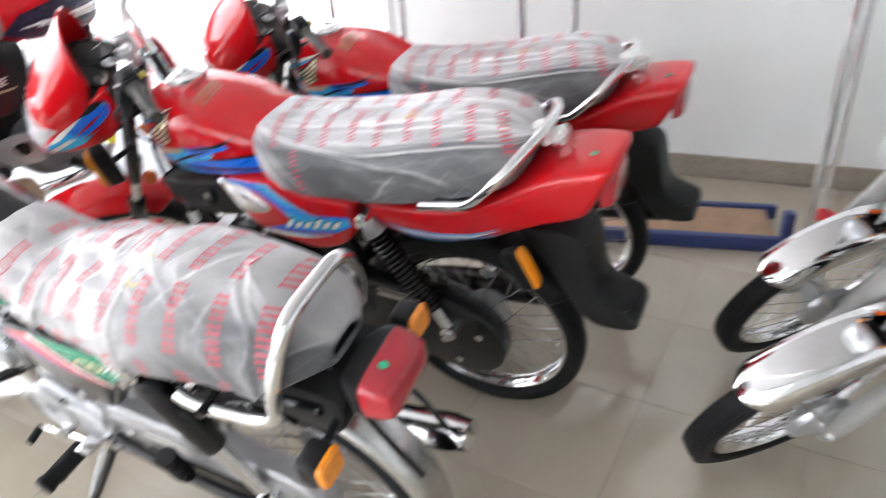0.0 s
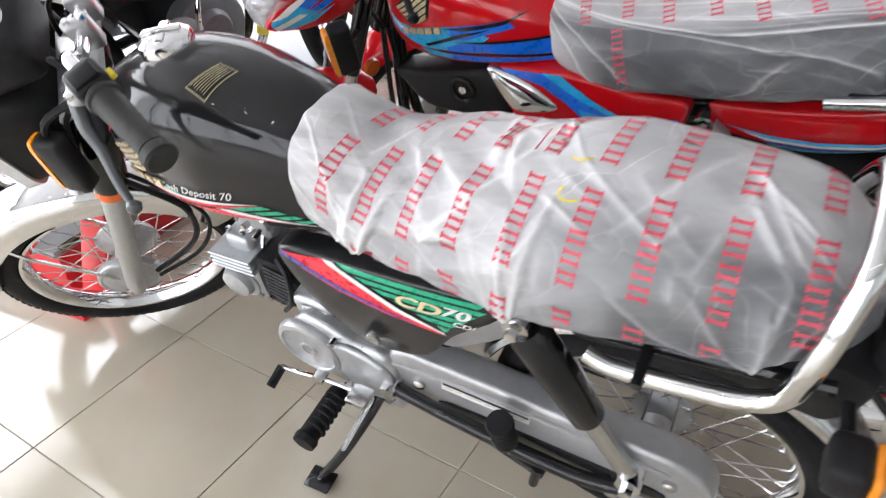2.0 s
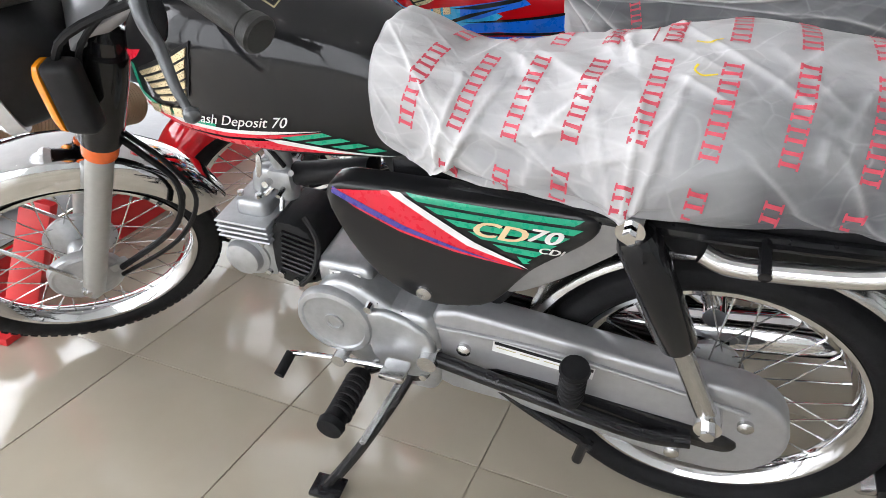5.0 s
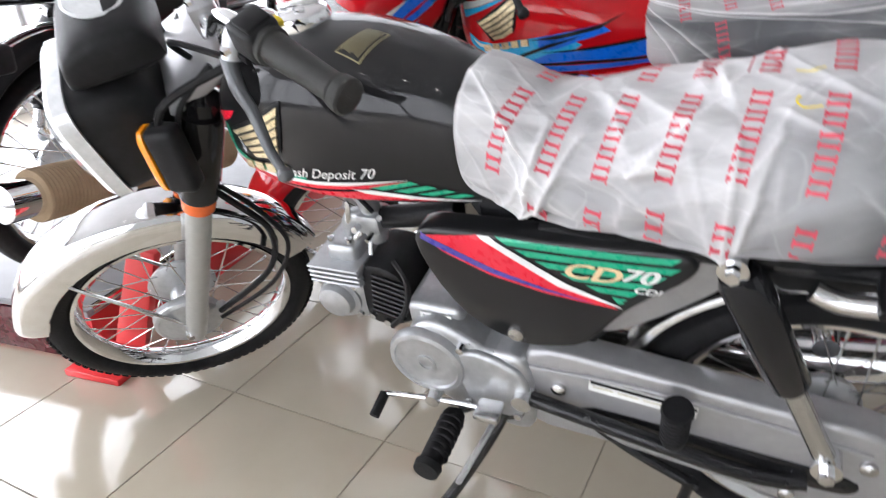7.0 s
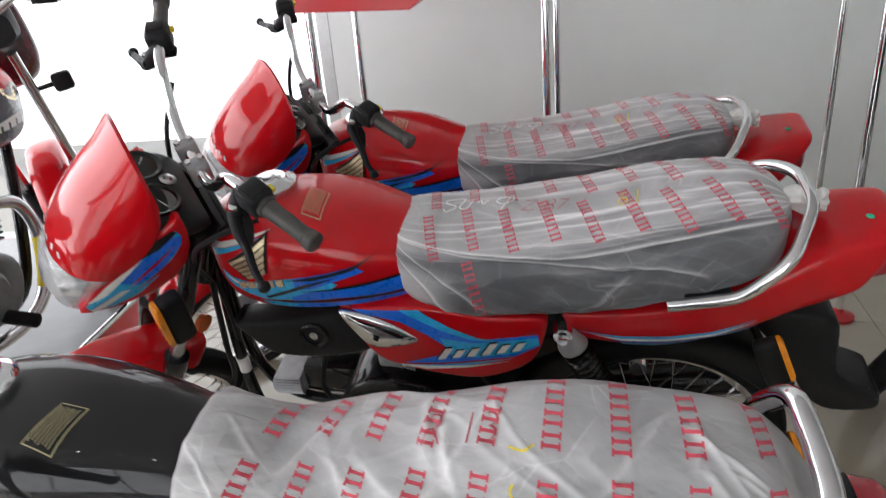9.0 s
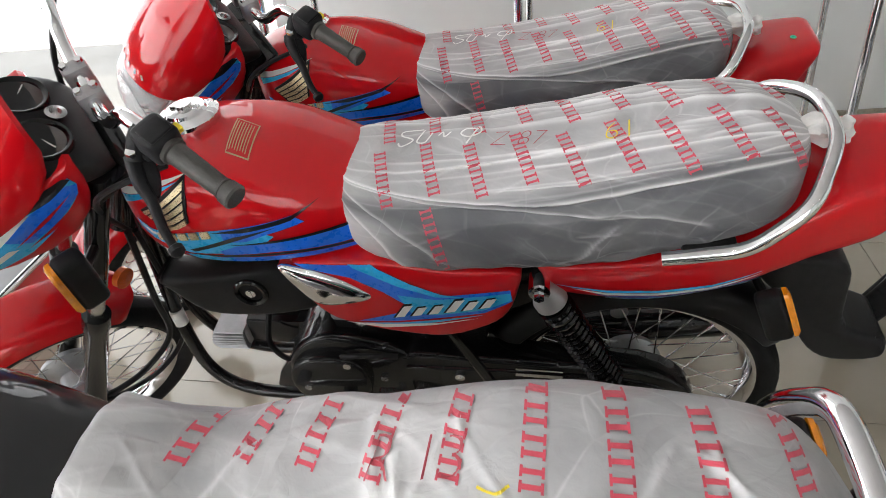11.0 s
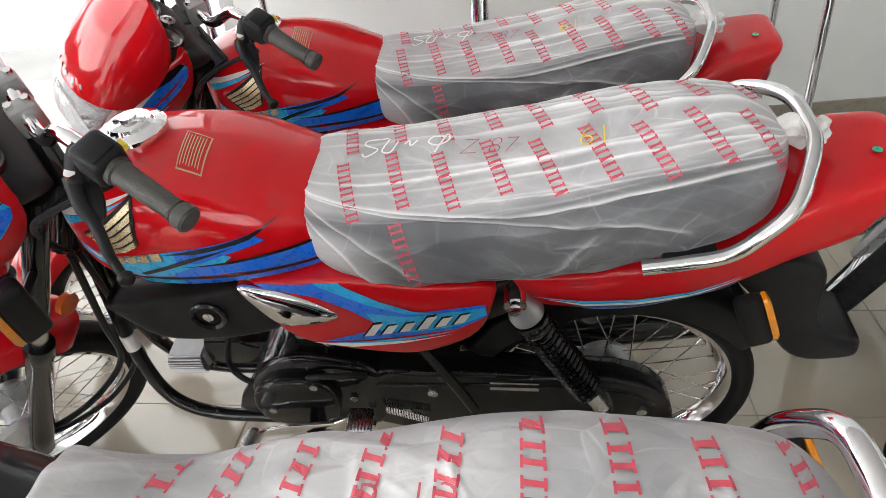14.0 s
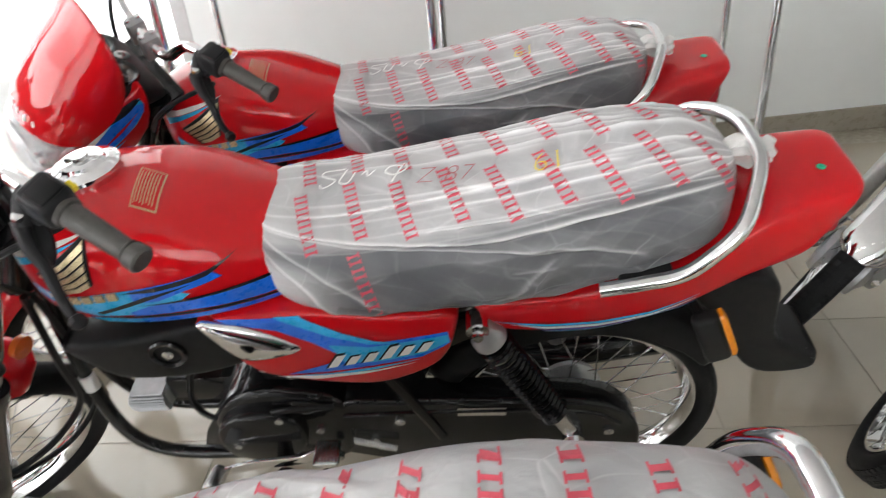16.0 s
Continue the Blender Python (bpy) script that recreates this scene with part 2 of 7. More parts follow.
def curve_points(pts, step=6):
    """Catmull-Rom through the points."""
    p = [Vector(q) for q in pts]
    out = []
    for i in range(len(p) - 1):
        a, b, c, d = p[max(i - 1, 0)], p[i], p[i + 1], p[min(i + 2, len(p) - 1)]
        for k in range(step):
            t = k / step
            out.append(0.5 * ((2 * b) + (c - a) * t + (2 * a - 5 * b + 4 * c - d) * t * t + (3 * b - a - 3 * c + d) * t ** 3))
    out.append(p[-1])
    return out


def tube(pts, r, n=10, smooth=0, taper=None):
    """A round bar along points; smooth: steps of rounding between them; taper: radius factors from start to end."""
    p = curve_points(pts, smooth) if smooth else [Vector(q) for q in pts]
    rings, side = [], None
    for i, q in enumerate(p):
        d = (p[min(i + 1, len(p) - 1)] - p[max(i - 1, 0)]).normalized()
        if side is None:
            side = d.orthogonal().normalized()
        side = (side - d * side.dot(d)).normalized()
        up = d.cross(side)
        f = 1.0 if taper is None else taper[0] + (taper[1] - taper[0]) * i / (len(p) - 1)
        rings.append([q + (side * math.cos(2 * math.pi * k / n) + up * math.sin(2 * math.pi * k / n)) * r * f for k in range(n)])
    return skin(rings)


def lathe(profile, at, axis=(0, 1, 0), n=40, closed=False):
    """Rings of (radius, height along the axis) round a line through at."""
    a = Vector(axis).normalized()
    s = Vector((0, 0, 1)) if abs(a.z) < 0.9 else Vector((1, 0, 0))
    s = (s - a * s.dot(a)).normalized()
    u = a.cross(s)
    rings = [[Vector(at) + a * h + (s * math.cos(2 * math.pi * k / n) + u * math.sin(2 * math.pi * k / n)) * r for k in range(n)] for r, h in profile]
    if closed:
        return skin(rings + [rings[0]], caps=False)
    return skin(rings)


def join(*bms):
    out = bms[0]
    for b in bms[1:]:
        me = bpy.data.meshes.new("tmp")
        b.to_mesh(me)
        b.free()
        out.from_mesh(me)
        bpy.data.meshes.remove(me)
    return out


def superloft(stations, n=48, e_top=2.6, e_bot=3.2, fn=None):
    """Stations of (x, top, bottom, half width, height of the widest line as a share)."""
    rings = []
    for j, (x, top, bot, w, mid) in enumerate(stations):
        zc = bot + (top - bot) * mid
        ring = []
        for k in range(n):
            a = 2 * math.pi * k / n
            c, s = math.cos(a), math.sin(a)
            e = e_top if s > 0 else e_bot
            y = w * math.copysign(abs(c) ** (2 / e), c)
            z = zc + ((top - zc) if s > 0 else (zc - bot)) * math.copysign(abs(s) ** (2 / e), s)
            p = Vector((x, y, z))
            ring.append(fn(p, j / (len(stations) - 1), a) if fn else p)
        rings.append(ring)
    return skin(rings)


def dense(stations, steps):
    """More stations between the given ones, on a smooth curve."""
    a = [Vector(s[:3]) for s in stations]
    b = [Vector((s[3], s[4], 0)) for s in stations]
    return [(*p, q.x, q.y) for p, q in zip(curve_points(a, steps), curve_points(b, steps))]


def plate(poly, y0, y1, bevel=0.004, seg=2, bulge=0.0):
    """A panel: a polygon of (x, z) given thickness from y0 to y1, its edges rounded."""
    bm = bmesh.new()
    f = bm.faces.new([bm.verts.new((x, y0, z)) for x, z in poly])
    r = bmesh.ops.extrude_face_region(bm, geom=[f])
    vs = [g for g in r["geom"] if isinstance(g, bmesh.types.BMVert)]
    bmesh.ops.translate(bm, vec=(0, y1 - y0, 0), verts=vs)
    bmesh.ops.recalc_face_normals(bm, faces=bm.faces)
    if bevel:
        bmesh.ops.bevel(bm, geom=list(bm.edges), offset=bevel, segments=seg, affect="EDGES", profile=0.5)
    if bulge:
        cx = sum(x for x, _ in poly) / len(poly)
        cz = sum(z for _, z in poly) / len(poly)
        far = max(math.hypot(x - cx, z - cz) for x, z in poly)
        bmesh.ops.triangulate(bm, faces=bm.faces)
        for _ in range(2):
            bmesh.ops.subdivide_edges(bm, edges=[e for e in bm.edges if e.calc_length() > 0.035], cuts=1)
            bmesh.ops.triangulate(bm, faces=bm.faces)
        for v in bm.verts:
            d = math.hypot(v.co.x - cx, v.co.z - cz) / far
            v.co.y += bulge * (1 - d * d)
    return bm


def rounded(poly, step=4):
    """A polygon of (x, z) with its corners rounded off."""
    p = [Vector((x, 0, z)) for x, z in poly]
    q = curve_points([p[-1], *p, p[0], p[1]], step)
    return [(v.x, v.z) for v in q[step:-step - 1]]


def wrap(poly, targets, lift=0.0015, side=-1, grid=0.02):
    """A thin print: a polygon of (x, z) laid on the side of the targets."""
    bm = bmesh.new()
    bm.faces.new([bm.verts.new((x, 0, z)) for x, z in poly])
    bmesh.ops.triangulate(bm, faces=bm.faces)
    for _ in range(4):
        long = [e for e in bm.edges if e.calc_length() > grid]
        if not long:
            break
        bmesh.ops.subdivide_edges(bm, edges=long, cuts=1)
        bmesh.ops.triangulate(bm, faces=bm.faces)
    return onto(bm, targets, lift, side)


def onto(bm, targets, lift=0.0015, side=-1):
    lost = []
    for v in bm.verts:
        best = None
        for t in targets:
            hit = t.ray_cast(Vector((v.co.x, side * 2.0, v.co.z)), Vector((0, -side, 0)))
            if hit[0] is not None and (best is None or side * hit[0].y > side * best):
                best = hit[0].y
        if best is None:
            lost.append(v)
        else:
            v.co.y = best + side * (lift + abs(v.co.y))
    bmesh.ops.delete(bm, geom=lost, context="VERTS")
    return bm


def tree_of(ob):
    bm = bmesh.new()
    bm.from_mesh(ob.data)
    t = BVHTree.FromBMesh(bm)
    bm.free()
    return t


def text_mesh(body, size, shear=0.0, thin=0.0):
    """Letters as a mesh in the x-z plane, read from the side with y below nought; starts at the origin."""
    cu = bpy.data.curves.new("letters", "FONT")
    cu.body, cu.size, cu.shear, cu.resolution_u = body, size, shear, 3
    cu.offset = -thin
    ob = bpy.data.objects.new("letters", cu)
    scene.collection.objects.link(ob)
    me = bpy.data.meshes.new_from_object(ob.evaluated_get(bpy.context.evaluated_depsgraph_get()))
    bm = bmesh.new()
    bm.from_mesh(me)
    bpy.data.objects.remove(ob)
    bpy.data.meshes.remove(me)
    bpy.data.curves.remove(cu)
    bm.transform(Matrix.Rotation(radians(90), 4, "X"))
    bmesh.ops.triangulate(bm, faces=bm.faces)
    return bm


def shift(bm, x, z, turn=0.0, sx=1.0):
    """Moves letters in the x-z plane; turn: degrees, anticlockwise as read."""
    bm.transform(Matrix.Translation((x, 0, z)) @ Matrix.Rotation(radians(-turn), 4, "Y") @ Matrix.Diagonal((sx, 1, 1, 1)))
    return bm


def bold(bm, size):
    """Heavier letters: the same outline three times, slightly apart."""
    out = bm
    src = bm.copy()
    for k, (dx, dz) in enumerate(((0.034, 0.0), (0.066, 0.014), (0.018, -0.014))):
        c = src.copy()
        c.transform(Matrix.Translation((dx * size, -0.0001 * (k + 1), dz * size)))
        out = join(out, c)
    src.free()
    return out


def dome(poly, y, height, side, n=12):
    """A smooth swelling over a polygon of (x, z), rising from y to the given side."""
    cx, cz = sum(p[0] for p in poly) / len(poly), sum(p[1] for p in poly) / len(poly)
    rings = []
    for k in range(n + 1):
        a = math.pi / 2 * k / n
        q = max(math.cos(a), 0.01) ** 0.8
        rings.append([Vector((cx + (px - cx) * q, y + side * height * math.sin(a), cz + (pz - cz) * q)) for px, pz in poly])
    return skin([[Vector((v.x, y - side * 0.02, v.z)) for v in rings[0]]] + rings)


def arch_shell(stations, thick, n=36, power=1.0):
    """A shell bent round the front: stations of (x, z at the middle, x, z at the sides, half width)."""
    def rings_of(inset):
        out = []
        for xf, zf, xr, zr, w in stations:
            ring = []
            for k in range(n + 1):
                a = math.pi * (k / n - 0.5)
                c = max(0.0, math.cos(a)) ** power
                ring.append(Vector((xr + (xf - xr) * c + inset, (w - inset) * math.sin(a), zr + (zf - zr) * c - inset * 0.6)))
            out.append(ring)
        return out
    outer, inner = rings_of(0.0), rings_of(thick)
    bm = skin(outer + list(reversed(inner)) + [outer[0]], closed=False, caps=False)
    bmesh.ops.remove_doubles(bm, verts=bm.verts, dist=0.0001)
    bmesh.ops.holes_fill(bm, edges=[e for e in bm.edges if len(e.link_faces) == 1], sides=0)
    return bm

# ---- the room ----
TILE_SIZE, TILE_TURN = 0.435, radians(-7.7)
WALL_Y = 2.46


def structure(ob, label="", category=""):
    return tagged(ob, label, category, kind="structure")


floor = structure(part("floor", box(-4.5, 5.0, -4.1, 2.7, -0.10, -0.003), GROUT, smooth=False), "glossy beige tiled showroom floor with thin joints", "floor")
structure(part("wall_north", box(-0.90, 5.0, WALL_Y, WALL_Y + 0.15, 0, 3.1), WALLPAINT, smooth=False), "pale grey panelled showroom wall", "wall")
structure(part("wall_east", box(4.85, 5.0, -4.0, WALL_Y, 0, 3.1), WALLPAINT, smooth=False), "pale grey side wall", "wall")
structure(part("ceiling", box(-4.5, 5.0, -4.1, 2.7, 3.1, 3.2), CEILING, smooth=False), "white flat ceiling", "ceiling")
structure(part("baseboard", box(-0.90, 4.85, WALL_Y - 0.014, WALL_Y, 0, 0.11, 0.003), SKIRT, smooth=False), "brown tile skirting along the wall", "baseboard")
structure(part("ground", box(-60, 60, -60, 60, -0.3, -0.11), CONCRETE, smooth=False), "grey paved ground outside", "ground")
structure(part("backdrop", box(-7.6, -7.5, -9, 9, -0.1, 7), OUTSIDE, smooth=False), "hazy white daylight outside", "backdrop")
structure(part("backdrop", box(-9, 3, 5.5, 5.6, -0.1, 7), OUTSIDE, smooth=False), "hazy white daylight outside", "backdrop")
structure(part("backdrop", box(-9, 9, -7.6, -7.5, -0.1, 7), OUTSIDE, smooth=False), "hazy white daylight outside", "backdrop")


def glazed_side(name, a, b, thick, along, n=6):
    """Window wall with mullions and panes: along x at y=thick, or along y at x=thick."""
    def bar(u0, u1, z0, z1, d=0.05):
        if along == "x":
            return box(u0, u1, thick - d, thick + d, z0, z1, 0.004)
        return box(thick - d, thick + d, u0, u1, z0, z1, 0.004)
    win = structure(part(name, bar(a, b, 0, 0.12), ALUFRAME, smooth=False), "full-height shop window in an aluminium frame", "window")
    part("lintel", bar(a, b, 2.85, 3.1), ALUFRAME, win, smooth=False)
    for i in range(n + 1):
        u = a + (b - a) * i / n
        part("mullion", bar(u - 0.03, u + 0.03, 0.12, 2.85), ALUFRAME, win, smooth=False)
    for i in range(n):
        u, v = a + (b - a) * i / n + 0.03, a + (b - a) * (i + 1) / n - 0.03
        pane = part("pane", bar(u, v, 0.12, 2.85, 0.004), GLASS, win, smooth=False)
        pane.visible_shadow = False


glazed_side("window_1", -4.5, 0.6, -4.05, "x", 4)
# unseen wall, added to keep window light off the right side
structure(part("wall_south", box(0.63, 4.85, -4.10, -3.95, 0, 3.1), WALLPAINT, smooth=False), "unseen pale grey wall added behind to cut light on the right", "wall")
glazed_side("window_2", -4.0, 2.46, -4.45, "y")
glazed_side("window_3", -4.4, -0.93, 2.51, "x", 1)

# round downlights in a row
downlight = tagged(new("ceiling_light"), "small round white LED downlight in the ceiling", "ceiling light", "ceiling lights")
part("frame", lathe([(0.036, -0.004), (0.046, -0.010), (0.054, -0.006), (0.054, 0.0), (0.036, 0.0)], (0, 0, 0), (0, 0, 1), 24, True), WHITE, downlight)
part("diffuser", lathe([(0.0, -0.003), (0.036, -0.003), (0.036, -0.001), (0.0, -0.001)], (0, 0, 0), (0, 0, 1), 20), LAMP, downlight)
downlight.matrix_world = pose(-1.8, -2.1, 3.1)
for i in range(1, 8):
    copy_thing(downlight, pose(-1.8 + 0.7 * i, -2.1, 3.1))


def display_rack():
    """Chrome posts on red feet that carry a stepped red shelf."""
    rack = tagged(new("display_rack"), "chrome post display rack with a stepped glossy red shelf", "display rack")
    for front, back in ((-0.745, -0.71), (0.024, 0.097), (1.065, 1.185)):
        for x, y in ((front, 1.57), (back, 2.14)):
            part("post", tube([(x, y, 0.02), (x, y, 2.3)], 0.0145, 14), CHROME, rack)
            part("foot", lathe([(0.0, 0.0), (0.055, 0.0), (0.055, 0.012), (0.02, 0.025), (0.0145, 0.04)], (x, y, 0.0), (0, 0, 1), 20), REDBOARD, rack, "round red post foot")
    prof = [(-0.80, 1.20), (-0.405, 1.183), (-0.265, 1.29), (0.06, 1.265), (0.06, 1.318), (-0.29, 1.343), (-0.423, 1.238), (-0.80, 1.255)]
    part("shelf", plate(prof, 1.545, 2.16, 0.004), REDBOARD, rack, "stepped glossy red shelf board", smooth=False)
    return rack


display_rack()


def floor_rail():
    """Low blue steel base with a tan board on it, lying along the wall."""
    base = tagged(new("floor_stand"), "low blue steel floor stand holding a tan board", "stand")
    base.matrix_world = pose(0.55, 1.68, 0, 0, 0, 8)
    part("front_rail", box(-0.35, 0.50, 0, 0.04, 0, 0.06, 0.008), BLUEMETAL, base)
    part("back_rail", box(-0.35, 0.50, 0.30, 0.34, 0, 0.06, 0.008), BLUEMETAL, base)
    part("end_post", box(0.46, 0.50, 0.0, 0.05, 0.062, 0.17, 0.008), BLUEMETAL, base)
    part("board", box(-0.33, 0.45, 0.045, 0.295, 0.02, 0.05, 0.004), TANBOARD, base, "tan hardboard sheet")


floor_rail()


def platform():
    p = tagged(new("display_platform"), "raised platform with red sides, grey top and chrome edging", "platform")
    part("body", box(-3.3, -1.635, 0.10, 2.3, 0.0, 0.15, 0.006), REDBOARD, p, "red painted platform side")
    part("top", box(-3.3, -1.62, 0.085, 2.3, 0.153, 0.175, 0.004), GREYBOARD, p, "smooth dark grey platform top")
    part("edge_trim", tube([(-1.62, 2.3, 0.172), (-1.62, 0.10, 0.172)], 0.011, 10), CHROME, p)
    # dark panel puts the shade on the platform's front into colour
    part("front_panel", box(-3.3, -1.78, 0.088, 0.099, 0.012, 0.145, 0.003), MAROON, p, "dark panel for the platform's shaded glossy front")


platform()


def wheel_ramp():
    """Small glossy red board that leans on a foot beside the platform."""
    ramp_thing = tagged(new("display_board"), "small glossy red board leaning on its foot by the platform", "display board")
    slab = plate([(-1.60, 0.02), (-1.50, 0.02), (-1.36, 0.36), (-1.44, 0.37)], 0.10, 0.125, 0.004)
    part("slab", slab, REDBOARD, ramp_thing)
    part("foot", box(-1.70, -1.52, 0.03, 0.16, 0.0, 0.02, 0.004), REDBOARD, ramp_thing)
    return ramp_thing


wheel_ramp()

# ---- motorcycle parts ----
BLACK_STEER, RED_STEER = 45.0, 45.0


def wheel(parent, at, m, tyre_r=0.28, tyre_w=0.034, rim_r=0.226, drum=ALU, name="wheel", hub_r=0.055, lab="spoked wheel with chrome rim", tread=False):
    """Spoked wheel in the x-z plane round at: hub with drum, chrome rim, ribbed tyre, crossed spokes."""
    x, y, z = at
    hub = part(name, lathe([(0.012, -0.078), (0.03, -0.078), (hub_r * 0.95, -0.060), (hub_r, -0.045), (hub_r * 0.8, -0.032), (0.03, -0.02), (0.03, 0.02), (hub_r * 0.8, 0.032), (hub_r, 0.045), (hub_r * 0.9, 0.060), (0.02, 0.065)], at, n=32), drum, parent, lab, m=m)
    r, w = rim_r, 0.024
    part("rim", lathe([(r + 0.003, -w), (r + 0.003, -w + 0.004), (r - 0.006, -w + 0.006), (r - 0.012, -0.010), (r - 0.016, 0.0), (r - 0.012, 0.010), (r - 0.006, w - 0.006), (r + 0.003, w - 0.004), (r + 0.003, w), (r - 0.004, w), (r - 0.020, 0.008), (r - 0.022, 0.0), (r - 0.020, -0.008), (r - 0.004, -w)], at, n=72, closed=True), CHROME, hub, "polished chrome rim", m=m)
    prof = []
    mid, h = (r + tyre_r) / 2, (tyre_r - r) / 2
    for k in range(25):
        a = math.pi * (1.0 - 2.0 * k / 24) * 0.80
        groove = 0.0028 if k in (9, 12, 15) else 0.0
        prof.append((mid + (h - groove) * math.cos(a) + (0.002 if abs(a) < 0.2 else 0), tyre_w * math.copysign(abs(math.sin(a)) ** 0.8, math.sin(a))))
    prof.append((r - 0.002, 0.018))
    prof.append((r - 0.002, -0.018))
    part("tyre", lathe(prof, at, n=72, closed=True), RUBBER, hub, "new black ribbed tyre", m=m)
    if tread:
        blocks = bmesh.new()
        for k in range(84):
            a = 2 * math.pi * k / 84
            turn = Matrix.Translation(at) @ Matrix.Rotation(-a, 4, "Y")
            for row, wide in ((-0.0185, 0.007), (-0.0065, 0.0045), (0.0065, 0.0045), (0.0185, 0.007)):
                low = tyre_r - 0.006 - 6.0 * row * row
                c = bmesh.ops.create_cube(blocks, size=1.0)
                bmesh.ops.transform(blocks, matrix=turn @ Matrix.Translation((low + 0.0042, row, 0)) @ Matrix.Diagonal((0.0042, wide * 1.5, 0.0145, 1)), verts=c["verts"])
        part("tread", blocks, RUBBER, hub, "block tread of the tyre", smooth=False, m=m)["kind"] = "stuff"
    spoke = None
    for k in range(36):
        a = 2 * math.pi * k / 36
        b = a + (0.42 if k % 2 else -0.42)
        s = 0.04 if (k // 2) % 2 else -0.04
        p0 = Vector((x + hub_r * 0.9 * math.cos(b), y + s, z + hub_r * 0.9 * math.sin(b)))
        p1 = Vector((x + (r - 0.018) * math.cos(a), y + s * 0.1, z + (r - 0.018) * math.sin(a)))
        d = p1 - p0
        if spoke is None:
            spoke = part("spoke", join(tube([(0, 0, 0), (0, 0, d.length)], 0.0015, 5), tube([(0, 0, d.length - 0.016), (0, 0, d.length)], 0.0027, 6)), STEEL, hub)
            ob = spoke
        else:
            ob = new("spoke", spoke.data)
            ob.parent = hub
        ob.matrix_basis = (m if m is not None else Matrix()) @ Matrix.Translation(p0) @ d.to_track_quat("Z", "Y").to_matrix().to_4x4()
    part("axle_nut", join(lathe([(0.0, -0.105), (0.008, -0.105), (0.008, 0.105), (0.0, 0.105)], at, n=12), lathe([(0.0, -0.1), (0.014, -0.1), (0.014, -0.088), (0.0, -0.088)], at, n=6), lathe([(0.0, 0.088), (0.014, 0.088), (0.014, 0.1), (0.0, 0.1)], at, n=6)), STEEL, hub, m=m)
    return hub


def fender(at, r, w, a0, a1, depth=0.035, n=40):
    """Curved mudguard of U section round a wheel, from angle a0 to a1 in degrees (0: to the rear, 90: up)."""
    rings = []
    for i in range(n + 1):
        a = radians(a0 + (a1 - a0) * i / n)
        end = min(1.0, min(i, n - i) / 3 + 0.55)
        ring = []
        for k in range(13):
            u = -1 + 2 * k / 12
            rr = r - depth * abs(u) ** 3
            ring.append((rr, w * end * math.sin(u * math.pi / 2)))
        for k in range(13):
            u = 1 - 2 * k / 12
            rr = r - 0.003 - depth * abs(u) ** 3
            ring.append((rr, (w * end - 0.003) * math.sin(u * math.pi / 2)))
        rings.append([Vector((at[0] + q * math.cos(a), at[1] + yy, at[2] + q * math.sin(a))) for q, yy in ring])
    return skin(rings)


def indicator(parent, root, tip, m, size=(0.035, 0.026, 0.034), facing=(-1, 0, 0), up=(0, 0, 1)):
    """Turn signal: stem, black housing, amber lens."""
    root, tip = Vector(root), Vector(tip)
    hub = part("turn_signal", tube([root, tip], 0.008, 8), PLASTIC, parent, "black turn signal with amber lens", m=m)
    f = Vector(facing)
    sx, sy, sz = size
    b = box(-sy, sy, -sx, sx, -sz, sz, min(0.012, sx * 0.7), 3)
    f.normalize()
    zz = (Vector(up) - f * f.dot(Vector(up))).normalized()
    yy = zz.cross(f)
    turn = Matrix(((f.x, yy.x, zz.x, 0), (f.y, yy.y, zz.y, 0), (f.z, yy.z, zz.z, 0), (0, 0, 0, 1)))
    b.transform(Matrix.Translation(tip) @ turn)
    part("housing", b, PLASTIC, hub, m=m)
    lens = superloft([(sy * 0.95, sz * 0.97, -sz * 0.97, sx * 0.97, 0.5), (sy * 1.25, sz * 0.96, -sz * 0.96, sx * 0.96, 0.5), (sy * 1.45, sz * 0.8, -sz * 0.8, sx * 0.8, 0.5)], 24, 5, 5)
    lens.transform(Matrix.Translation(tip) @ turn)
    part("lens", lens, ORANGE, hub, "amber lens", m=m)
    return hub


